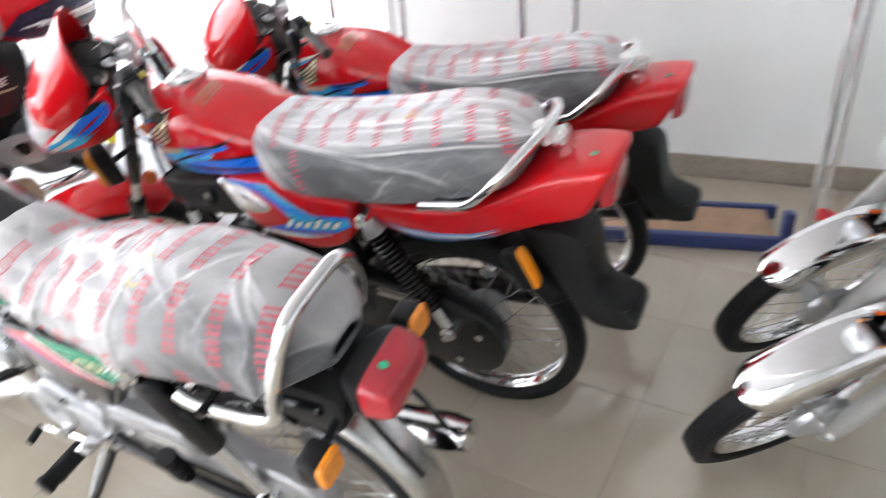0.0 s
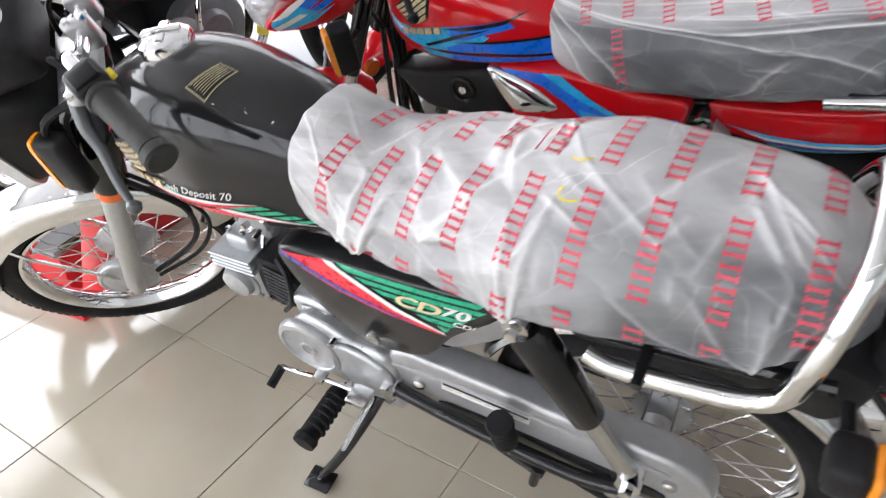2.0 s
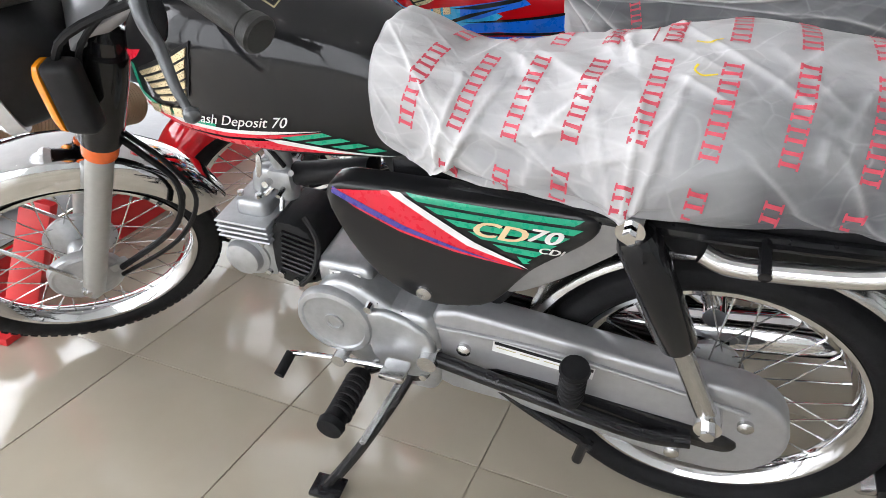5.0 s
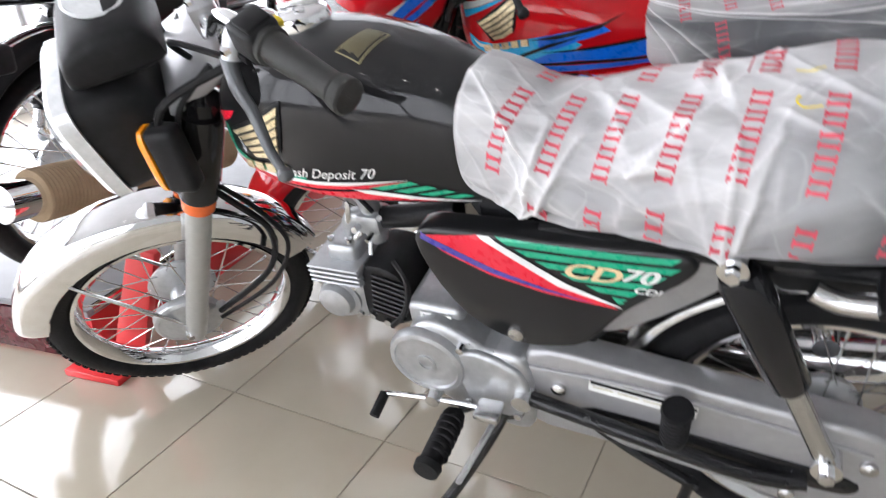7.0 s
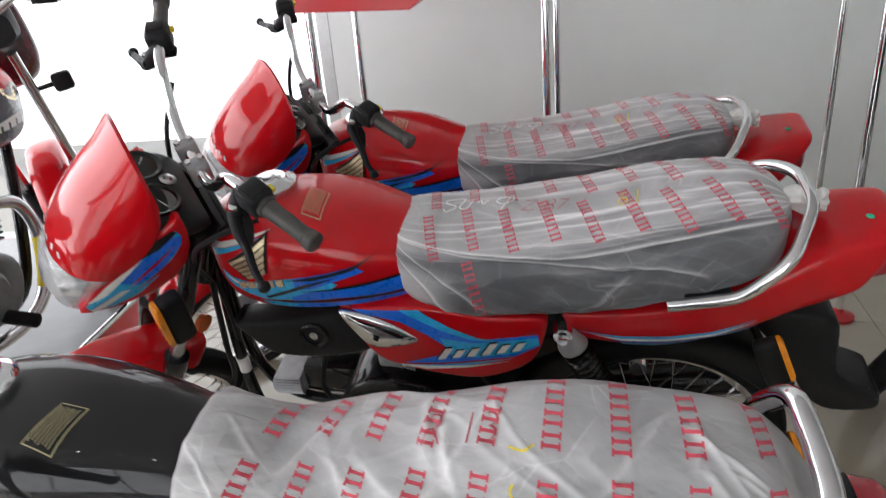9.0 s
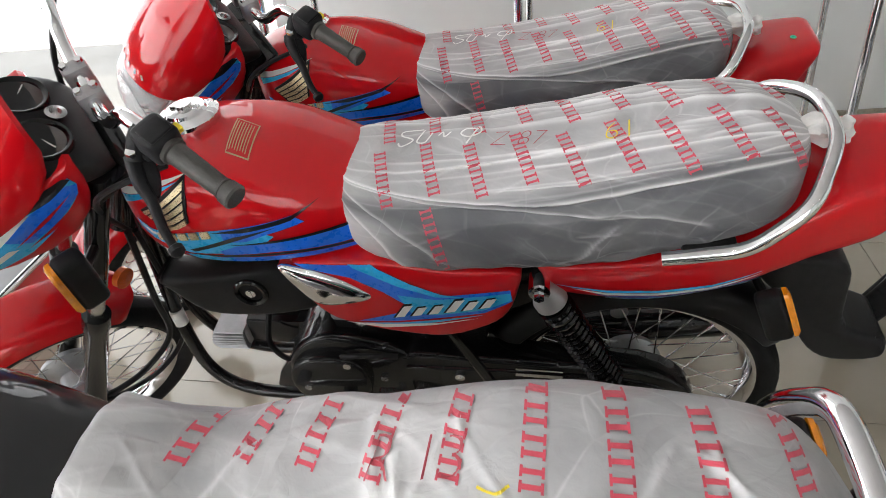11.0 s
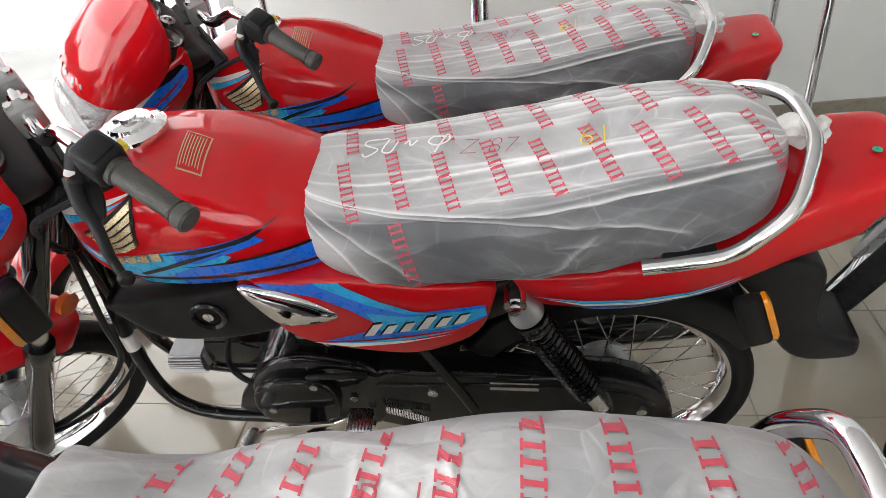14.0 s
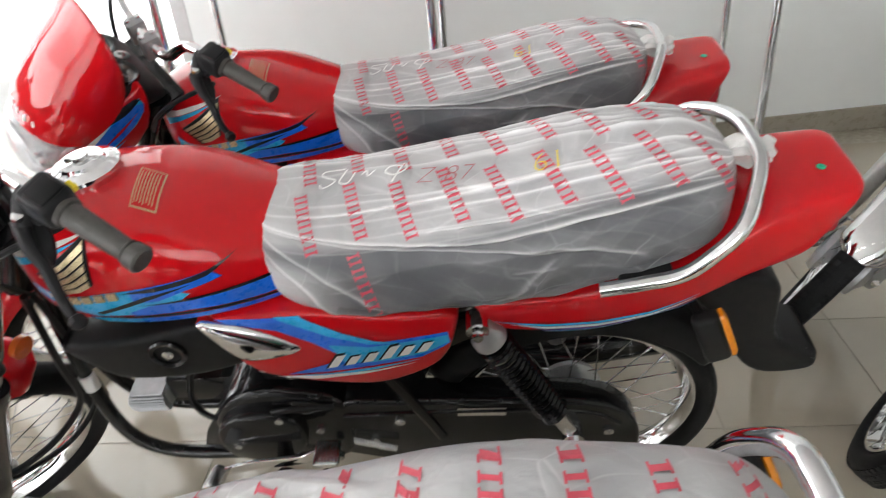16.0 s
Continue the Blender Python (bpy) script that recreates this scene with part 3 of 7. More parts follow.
def shock(parent, top, bottom, kind, side):
    """Rear shock absorber: kind 'cover' (black shroud) or 'spring' (open black coils)."""
    top, bottom = Vector(top), Vector(bottom)
    d = bottom - top
    n = d.normalized()
    body = part("shock_absorber", tube([top + d * 0.45, bottom], 0.0155, 16), STEEL, parent, "rear shock absorber", m=None)
    part("top_eye", join(lathe([(0.0, -0.018), (0.018, -0.018), (0.018, 0.018), (0.0, 0.018)], top, n=20), lathe([(0.0, side * 0.022), (0.009, side * 0.022), (0.009, side * 0.032), (0.0, side * 0.032)], top, n=6)), CHROME, body)
    part("bottom_eye", join(lathe([(0.0, -0.02), (0.02, -0.02), (0.02, 0.02), (0.0, 0.02)], bottom, n=20), lathe([(0.0, side * 0.02), (0.011, side * 0.02), (0.011, side * 0.034), (0.0, side * 0.034)], bottom, n=6)), CHROME, body)
    if kind == "cover":
        part("shroud", lathe([(0.0, 0.016), (0.024, 0.016), (0.029, 0.03), (0.0285, d.length * 0.30), (0.026, d.length * 0.56), (0.023, d.length * 0.575), (0.0, d.length * 0.575)], top, n, 28), GLOSSBLACK, body, "black metal shroud")
    else:
        part("cap", lathe([(0.0, 0.0), (0.017, 0.004), (0.022, 0.020), (0.029, 0.034), (0.029, 0.046), (0.02, 0.050)], top, n, 24), SILVER, body, "silver top cap")
        s = n.orthogonal().normalized()
        u = n.cross(s)
        pts = []
        turns, length = 17, d.length * 0.76
        for i in range(turns * 12 + 1):
            a = 2 * math.pi * i / 12
            pts.append(top + n * (0.05 + (length - 0.05) * i / (turns * 12)) + (s * math.cos(a) + u * math.sin(a)) * 0.0265)
        part("spring", tube(pts, 0.0052, 6), GLOSSBLACK, body, "black coil spring")
        part("damper", tube([top + n * 0.04, top + n * (length + 0.012)], 0.020, 14), GLOSSBLACK, body)
    return body


def wordmark(size):
    """A printed mark of plain upright bars with slab ends, in a row along x."""
    bm = bmesh.new()
    w, h = size / 5, size * 0.18
    for k in range(5):
        for a in (0.08, 0.54):
            for x0, x1, z0, z1 in ((a + 0.05, a + 0.22, 0.12, 0.88), (a - 0.04, a + 0.31, 0.0, 0.12), (a - 0.04, a + 0.31, 0.88, 1.0)):
                bm.faces.new([bm.verts.new(((k + x) * w, 0, z * h)) for x, z in ((x0, z0), (x1, z0), (x1, z1), (x0, z1))])
    return bm


def along(bm, targets, lift, way, start):
    """Lays a flat mesh given in x-y on the targets, seen along way from start above or beside them."""
    lost = []
    way = Vector(way).normalized()
    for v in bm.verts:
        hit = None
        for t in targets:
            h = t.ray_cast(v.co - way * 1.0, way)
            if h[0] is not None:
                hit = h
                break
        if hit is None:
            lost.append(v)
        else:
            nrm = hit[1] if hit[1].dot(way) < 0 else -hit[1]
            v.co = hit[0] + nrm * lift
    bmesh.ops.delete(bm, geom=lost, context="VERTS")
    return bm


def ridge(x, y, z, sharp):
    return (1.0 - min(1.0, abs(noise.noise((x, y, z))) * 2.0)) ** sharp


def crumple(x, w, waves):
    """Straight sharp creases of stiff film at x along and w round: height as a share, and how near a crest."""
    height = crest = 0.0
    for c, d, f, ph, amp in waves:
        here = noise.noise((x * 6 + ph, w * 6 - ph, ph * 3.1))
        if here < -0.12:
            continue
        here = min(1.0, (here + 0.12) * 3.2)
        q = (x * c + w * d + 0.018 * noise.noise((x * 9 - ph, w * 9, ph))) * f + ph
        t = abs(q % 2.0 - 1.0)
        height += amp * here * t
        if t > 0.88:
            crest += amp * here * (t - 0.88) / 0.12
    return height, crest


def seat_cover(parent, stations, style, rows, lean_way=(0, 0.62, -0.78)):
    """Milky printed polythene bag drawn over the seat, with folds, and its red print."""
    st = dense(stations, 30)
    z_lo, z_hi = min(s[2] for s in stations), max(s[1] for s in stations)
    x_lo, x_hi = stations[0][0], stations[-1][0]
    layers = []
    rng = random.Random(11 if style == "tied" else 23)
    creases, waves = [], []
    for k in range(7):
        a = rng.uniform(0.9, 2.2) if style == "loose" else rng.gauss(1.5, 0.35)
        waves.append((math.sin(a + 1.57), math.cos(a + 1.57), rng.uniform(18, 48), rng.uniform(0, 50), rng.uniform(0.4, 1.0)))
    if style == "tied":
        # long pleats that run back and gather at the knot
        for k in range(24):
            a0 = rng.uniform(0.75, 2.5)
            s0 = rng.uniform(-0.1, 0.55)
            s1 = min(1.08, s0 + rng.uniform(0.22, 0.75))
            creases.append((s0, a0 + rng.uniform(-0.10, 0.10), s1, 1.57 + (a0 - 1.57) * rng.uniform(0.7, 1.08), rng.uniform(0.009, 0.016), rng.uniform(0.15, 1.0)))
        for k in range(8):
            a0 = 0.9 + 0.2 * k
            creases.append((rng.uniform(0.72, 0.86), a0, 1.05, 1.57 + (a0 - 1.57) * 0.6, rng.uniform(0.010, 0.016), rng.uniform(0.5, 1.0)))
        creases += [(0.0, 2.05, 0.45, 2.50, 0.018, 1.2), (0.45, 2.50, 1.0, 2.42, 0.024, 1.3), (0.0, 2.1, 0.62, 2.78, 0.013, 0.8), (0.62, 2.78, 0.80, 3.1, 0.013, 0.6), (0.02, 2.3, 0.26, 3.25, 0.014, 0.9), (0.0, 2.45, 0.17, 3.4, 0.013, 0.9), (0.62, 2.95, 0.50, 3.4, 0.013, 0.6)]
        for k in range(16):
            s0, a0 = rng.uniform(0.1, 0.8), rng.uniform(1.0, 3.2)
            creases.append((s0, a0, s0 + rng.uniform(0.05, 0.15), a0 + rng.uniform(-0.3, 0.3), 0.013, rng.uniform(0.15, 0.4)))
    else:
        # slanting creases that run down to the tie points under the edge
        for k in range(46):
            s0, a0 = rng.uniform(-0.02, 0.95), rng.uniform(1.0, 2.9)
            ln = rng.uniform(0.2, 0.75)
            creases.append((s0, a0, s0 + ln * rng.uniform(-0.16, 0.26), a0 + ln, rng.uniform(0.013, 0.018), rng.uniform(0.25, 1.0) * (1.2 - 0.75 * s0)))
        for tx in (0.13, 0.47, 0.86):
            for k in range(4):
                creases.append((tx, 3.6, tx + rng.uniform(-0.14, 0.14), rng.uniform(2.0, 2.9), rng.uniform(0.013, 0.017), rng.uniform(0.4, 0.9)))

    def folds(p, s, a):
        up = math.sin(a)
        u = (p.x - x_lo) / (x_hi - x_lo)
        big = noise.noise((p.x * 7, p.y * 8, p.z * 8))
        fine = noise.noise((p.x * 24, p.y * 24, p.z * 24))
        # line: crease ridges, whitened below together with their painted highlights
        line, swell = 0.0, 0.0
        for s0, a0, s1, a1, wd, amp in creases:
            if a < min(a0, a1) - 0.25 or a > max(a0, a1) + 0.25 or u < min(s0, s1) - 0.12 or u > max(s0, s1) + 0.12:
                continue
            dx, da = (s1 - s0) * 3.5, a1 - a0
            ex, ea = (u - s0) * 3.5, a - a0 + 0.05 * big
            l2 = dx * dx + da * da
            h = (ex * dx + ea * da) / l2
            cl = max(0.0, min(1.0, h))
            d = (ex * da - ea * dx) / math.sqrt(l2)
            far = math.hypot(ex - cl * dx, ea - cl * da)
            taper = min(1.0, 6 * min(h + 0.05, 1.05 - h)) if -0.05 < h < 1.05 else 0.0
            if taper > 0:
                line += amp * taper * math.exp(-(d / (wd * 1.15)) ** 2)
            if d > 0:
                swell += amp * 0.5 * math.exp(-(far / 0.13) ** 2)
            else:
                swell += amp * 0.5 * math.exp(-(far / 0.03) ** 2)
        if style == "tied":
            # film value set high on top, low on the side: pale above, dark below
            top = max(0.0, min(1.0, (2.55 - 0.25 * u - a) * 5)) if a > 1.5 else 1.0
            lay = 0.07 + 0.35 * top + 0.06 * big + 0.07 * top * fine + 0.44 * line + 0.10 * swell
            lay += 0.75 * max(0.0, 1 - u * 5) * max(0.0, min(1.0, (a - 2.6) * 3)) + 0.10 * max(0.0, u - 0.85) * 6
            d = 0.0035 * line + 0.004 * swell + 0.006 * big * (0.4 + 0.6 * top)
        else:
            # film value set paler on top, darker towards the rear and near side
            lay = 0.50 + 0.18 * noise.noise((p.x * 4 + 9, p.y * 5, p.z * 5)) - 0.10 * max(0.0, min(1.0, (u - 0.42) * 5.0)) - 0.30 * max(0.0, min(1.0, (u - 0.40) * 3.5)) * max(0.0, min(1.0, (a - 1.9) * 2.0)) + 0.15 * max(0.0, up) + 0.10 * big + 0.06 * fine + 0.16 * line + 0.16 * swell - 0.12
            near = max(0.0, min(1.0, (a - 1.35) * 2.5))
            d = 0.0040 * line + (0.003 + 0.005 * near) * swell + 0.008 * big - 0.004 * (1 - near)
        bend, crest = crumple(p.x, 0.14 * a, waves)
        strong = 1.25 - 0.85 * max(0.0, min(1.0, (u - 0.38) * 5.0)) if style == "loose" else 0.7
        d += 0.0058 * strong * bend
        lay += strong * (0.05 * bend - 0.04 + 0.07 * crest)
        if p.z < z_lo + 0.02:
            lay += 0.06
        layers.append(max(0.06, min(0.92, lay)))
        c = Vector((p.x, 0, (z_lo + z_hi) / 2))
        out = (p - c)
        out.x = 0
        out = out.normalized() if out.length > 1e-6 else Vector((0, 0, 1))
        if up < -0.5:
            d *= 0.3
        d *= min(1.0, 0.25 + u * 6) * min(1.0, 0.25 + (1 - u) * 6)
        return p + out * (0.004 + max(d, -0.0015))

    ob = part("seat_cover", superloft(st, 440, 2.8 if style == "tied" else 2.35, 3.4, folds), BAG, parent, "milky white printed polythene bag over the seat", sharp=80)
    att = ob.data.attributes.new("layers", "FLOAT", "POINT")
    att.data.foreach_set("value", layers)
    t = tree_of(ob)
    way = Vector(lean_way).normalized()
    v_axis = way.cross(Vector((1, 0, 0))).normalized()
    if v_axis.z < 0:
        v_axis = -v_axis
    marks = None
    for (x, v, turn, size) in rows:
        w = wordmark(size)
        bmesh.ops.subdivide_edges(w, edges=list(w.edges), cuts=1, use_grid_fill=True)
        ca, sa = math.cos(radians(turn)), math.sin(radians(turn))
        for q in w.verts:
            a, b = q.co.x - size / 2, q.co.z
            a, b = a * ca - b * sa, a * sa + b * ca
            q.co = Vector((x + a, 0, (z_lo + z_hi) / 2)) + v_axis * (v + b)
        w = along(w, [t], 0.0012, way, None)
        marks = w if marks is None else join(marks, w)
    if marks is not None:
        pr = part("print", marks, PRINTRED, ob, "rows of red printed marks", smooth=False)
        pr["kind"] = "stuff"
    return ob, t, way, v_axis


def pen(parent, t, way, v_axis, zmid, x, v, size, strokes, wide, mat, name="pen_mark"):
    """Loose pen strokes drawn on the bag: each stroke a line of (across, up) points."""
    bm = bmesh.new()
    for line in strokes:
        p = curve_points([(a, 0, b) for a, b in line], 5)
        vs = []
        for i, q in enumerate(p):
            d = (p[min(i + 1, len(p) - 1)] - p[max(i - 1, 0)]).normalized()
            o = Vector((-d.z, 0, d.x)) * wide / 2
            vs.append([bm.verts.new(Vector((x, 0, zmid)) + Vector((1, 0, 0)) * (q.x * size + e * o.x) + v_axis * (v + q.z * size + e * o.z)) for e in (-1, 1)])
        for (a, b), (c, d) in zip(vs, vs[1:]):
            bm.faces.new((a, b, d, c))
    ob = part(name, along(bm, [t], 0.0018, way, None), mat, parent, smooth=False)
    ob["kind"] = "stuff"
    return ob


def scribble(parent, t, way, v_axis, zmid, body, x, v, size, mat, turn=0.0, name="handwriting"):
    w = text_mesh(body, size, 0.25, 0.0013)
    ca, sa = math.cos(radians(turn)), math.sin(radians(turn))
    for q in w.verts:
        a, b = q.co.x, q.co.z
        a, b = a * ca - b * sa, a * sa + b * ca
        q.co = Vector((x + a, 0, zmid)) + v_axis * (v + b)
    ob = part(name, along(w, [t], 0.0022, way, None), mat, parent, smooth=False)
    ob["kind"] = "stuff"
    return ob


def handlebar(parent, m, clamp, inner, tip, ball, grip_mat=GRIP, grip_r=0.0165, bent=0.0):
    """Chrome bar with grips from inner to tip, switch boxes and levers that end in a ball; sides mirrored."""
    cx, _, cz = clamp
    I, T, L = Vector(inner), Vector(tip), Vector(ball)
    d0 = (T - I).normalized()
    k0, k1 = I - d0 * 0.05, I - d0 * 0.10 + Vector((0, 0, -0.012))
    left = [T - d0 * 0.01, I, k0, k1, Vector((cx + 0.006, -0.11, cz + 0.02)), Vector((cx, -0.055, cz))]
    def flip(q):
        """The other side, which may be bent up a little."""
        return Vector((q.x + bent * 0.5 * q.y / T.y, -q.y, q.z + bent * q.y / T.y))
    bar = part("handlebar", tube(left + [flip(q) for q in reversed(left)], 0.0110, 12, 5), CHROME, parent, "chrome handlebar", m=m)
    for s in (-1, 1):
        a, b, e = (I, T, L) if s < 0 else (flip(I), flip(T), flip(L))
        d = b - a
        ln = d.length
        r = grip_r
        grip = part("grip", lathe([(0.0115, 0.0), (r * 1.35, 0.0), (r * 1.4, 0.004), (r * 1.35, 0.008), (r * 1.16, 0.010), (r * 1.06, ln * 0.5), (r, ln - 0.020), (r * 1.04, ln - 0.0195), (r * 1.04, ln - 0.018), (r * 1.22, ln - 0.017), (r * 1.28, ln - 0.003), (r * 1.1, ln), (0.0, ln)], a, d, 28), grip_mat, bar, "dark ribbed rubber grip", m=m)
        part("grip_seam", lathe([(r * 1.02, 0.0), (r * 1.10, 0.001), (r * 1.10, 0.003), (r * 1.02, 0.004)], b - d.normalized() * 0.024, d, 28), grip_mat, grip, m=m)
        q = d.normalized()
        a2 = a - q * 0.024
        box_m = Matrix.Translation(a2) @ q.to_track_quat("Y", "Z").to_matrix().to_4x4()
        sw = join(box(-0.024, 0.024, -0.024, 0.026, -0.022, 0.026, 0.010, 3), box(-0.018, 0.018, -0.010, 0.020, 0.024, 0.031, 0.003, 2), box(-0.020, 0.026, -0.026, 0.0, -0.030, -0.018, 0.004, 2))
        sw.transform(box_m)
        switch = part("switch_box", sw, PLASTIC, bar, m=m)
        bt = box(-0.031, -0.020, 0.006, 0.020, 0.004, 0.014, 0.002) if s < 0 else box(0.020, 0.031, 0.006, 0.020, 0.004, 0.014, 0.002)
        bt.transform(box_m)
        part("button", bt, YELLOW, switch, "small yellow switch button", m=m)
        piv = a2 - q * 0.012 + Vector((-0.034, 0, -0.028))
        mount = part("lever_perch", tube([a2 - q * 0.030, a2 - q * 0.024 + Vector((-0.016, 0, -0.008)), piv], 0.0125, 12, 3), ALU if grip_mat is GRIP else PLASTIC, bar, m=m)
        part("bolt", lathe([(0.0, 0.0), (0.008, 0.0), (0.008, 0.007), (0.0, 0.009)], piv + Vector((0, 0, 0.012)), (0, 0, 1), 6), CHROME, mount, "bright pivot bolt", m=m)
        mid = piv.lerp(e, 0.42) + Vector((-0.004, 0, -0.004))
        late = piv.lerp(e, 0.75) + Vector((-0.005, 0, -0.003))
        lever = part("lever", tube([piv - q * 0.008, piv.lerp(mid, 0.5) + Vector((-0.006, 0, 0)), mid, late, e], 0.0082, 12, 6, (1.35, 0.66)), GREYLEVER if grip_mat is GRIP else PLASTIC, bar, "brake or clutch lever", m=m)
        guard = plate(rounded([(-0.016, -0.012), (0.012, -0.016), (0.018, 0.020), (0.006, 0.052), (-0.006, 0.048), (-0.018, 0.015)], 3), -0.006, 0.006, 0.003)
        guard.transform(Matrix.Translation(piv + Vector((0.002, 0, -0.010))) @ (e - piv).to_track_quat("Z", "Y").to_matrix().to_4x4())
        part("lever_boot", guard, RUBBER, lever, "black rubber lever boot", m=m)
        part("lever_ball", lathe([(0.0, -0.011), (0.006, -0.009), (0.0105, -0.004), (0.0105, 0.004), (0.006, 0.009), (0.0, 0.011)], e, (0, 1, 0), 14), GREYLEVER if grip_mat is GRIP else PLASTIC, lever, m=m)
    for s in (-0.03, 0.03):
        part("clamp", box(cx - 0.02, cx + 0.02, s - 0.014, s + 0.014, cz - 0.035, cz + 0.018, 0.005), SILVER, bar, m=m)
        for e in (-0.012, 0.012):
            part("bolt", lathe([(0.0, 0.0), (0.006, 0.0), (0.006, 0.008), (0.0, 0.008)], (cx + e, s, cz + 0.018), (0, 0, 1), 6), CHROME, bar, m=m)
    return bar


GREYLEVER = surface("grey_lever_paint", (0.10, 0.105, 0.11), 0.35, 0.3, 0.2, 0.1, 60)


def cable(parent, pts, r, m=None, name="cable"):
    return part(name, tube(pts, r, 7, 6), PLASTIC, parent, m=m)


def scalloped(bm, centre, lobes=16, depth=0.05):
    """Finger notches round the rim of a cap."""
    for v in bm.verts:
        dx, dy = v.co.x - centre[0], v.co.y - centre[1]
        r = math.hypot(dx, dy)
        if r > 0.036:
            k = 1 - depth * (0.5 + 0.5 * math.cos(lobes * math.atan2(dy, dx))) ** 2
            v.co.x, v.co.y = centre[0] + dx * k, centre[1] + dy * k
    return bm


def plain_wing(parent, targets, x, z, size, mat, turn=0.0, m=None, count=5):
    """Raised emblem: five separate swept bars and a row of blocks on a dark backing."""
    def raised(polys, lift, thick):
        bm = bmesh.new()
        for q in polys:
            bm.faces.new([bm.verts.new((a * size, 0, b * size)) for a, b in q])
        bmesh.ops.recalc_face_normals(bm, faces=bm.faces)
        bmesh.ops.triangulate(bm, faces=bm.faces)
        for _ in range(4):
            bmesh.ops.subdivide_edges(bm, edges=[e for e in bm.edges if e.calc_length() > 0.008], cuts=1)
            bmesh.ops.triangulate(bm, faces=bm.faces)
        shift(bm, x, z, turn)
        onto(bm, targets, lift)
        r = bmesh.ops.extrude_face_region(bm, geom=list(bm.faces))
        for g in r["geom"]:
            if isinstance(g, bmesh.types.BMVert):
                g.co.y -= thick
        return bm
    bars = []
    for k in range(5):
        a0, b0, a1, b1 = 0.08 * k, -0.07 * k, 1.0 - 0.035 * k, 0.58 - 0.155 * k
        am, bm_ = (a0 + a1) / 2, (b0 + b1) / 2 - 0.04
        bars.append([(a0, b0), (am, bm_), (a1, b1), (a1 - 0.02, b1 - 0.115), (am + 0.01, bm_ - 0.075), (a0 + 0.05, b0 - 0.045)])
    blocks = [[(0.06 + 0.235 * k + a, -0.60 + 0.035 * k + b) for a, b in ((0, 0), (0.17, 0.02), (0.17, 0.16), (0, 0.14))] for k in range(count)]
    emblem = part("emblem", raised(bars + blocks, 0.0025, 0.003), mat, parent, "raised gold wing-shaped emblem", smooth=False, m=m)
    back = [[(-0.05, 0.02), (0.5, 0.33), (1.04, 0.66), (1.0, 0.30), (0.88, -0.14), (0.62, -0.26), (0.30, -0.38)]]
    part("backing", raised(back, 0.0012, 0.0015), PLASTIC, emblem, "dark backing", smooth=False, m=m)
    return emblem


def blocks_on(parent, targets, x, z, length, height, n, mat, turn=0.0, slant=0.25, name="printed_bar", m=None, label="row of plain printed bars", lift=0.0028):
    """Plain slanted bars printed in a row on a side, each a part."""
    w = length / n
    for k in range(n):
        bm = bmesh.new()
        hk = height * (1.0 if k in (0, 3) else 0.72)
        bm.faces.new([bm.verts.new((k * w + a * w + b * slant * hk, 0, b * hk)) for a, b in ((0.0, 0), (0.55, 0), (0.55, 1), (0.0, 1))])
        bmesh.ops.triangulate(bm, faces=bm.faces)
        shift(bm, x, z, turn)
        part(name, onto(bm, targets, lift), mat, parent, smooth=False, m=m)


def steering(head, rake, turn):
    """The turn of the front end about the steering head."""
    ax = Vector((math.sin(radians(rake)), 0, math.cos(radians(rake))))
    return Matrix.Translation(head) @ Matrix.Rotation(radians(turn), 4, ax) @ Matrix.Translation(-Vector(head))


def top_sticker(tank, tt, corners, ground, label):
    """Caution sticker on the tank top: gold border, ground colour, thin gold lines."""
    a, b, c, d = (Vector((x, y, 1.3)) for x, y in corners)

    def patch(u0, u1, v0, v1, mat, lift, name, lab=""):
        bm = bmesh.new()
        bm.faces.new([bm.verts.new(a.lerp(b, u).lerp(d.lerp(c, u), v)) for u, v in ((u0, v0), (u1, v0), (u1, v1), (u0, v1))])
        bmesh.ops.subdivide_edges(bm, edges=list(bm.edges), cuts=4, use_grid_fill=True)
        return part(name, along(bm, [tt], lift, (0, 0, -1), None), mat, tank, lab, smooth=False)
    patch(0, 1, 0, 1, GREYPRINT, 0.0010, "sticker", label)
    patch(0.05, 0.95, 0.03, 0.97, ground, 0.0016, "sticker_ground")
    for k in range(7):
        u = 0.13 + 0.112 * k
        patch(u, u + 0.034, 0.09 + 0.02 * (k % 2), 0.91 - 0.02 * ((k * 2) % 3), GREYPRINT, 0.0030, "sticker_bar")


LENSGLASS, lg_nodes, lg_links, lg = material("clear_lamp_lens")
lg.inputs["Transmission Weight"].default_value, lg.inputs["Roughness"].default_value = 0.75, 0.08
lg.inputs["Base Color"].default_value, lg.inputs["IOR"].default_value = (0.92, 0.93, 0.94, 1), 1.2
DIALFACE = surface("dial_print", (0.07, 0.05, 0.045), 0.15, 0, 0.8)

# ---- black commuter motorcycle ----


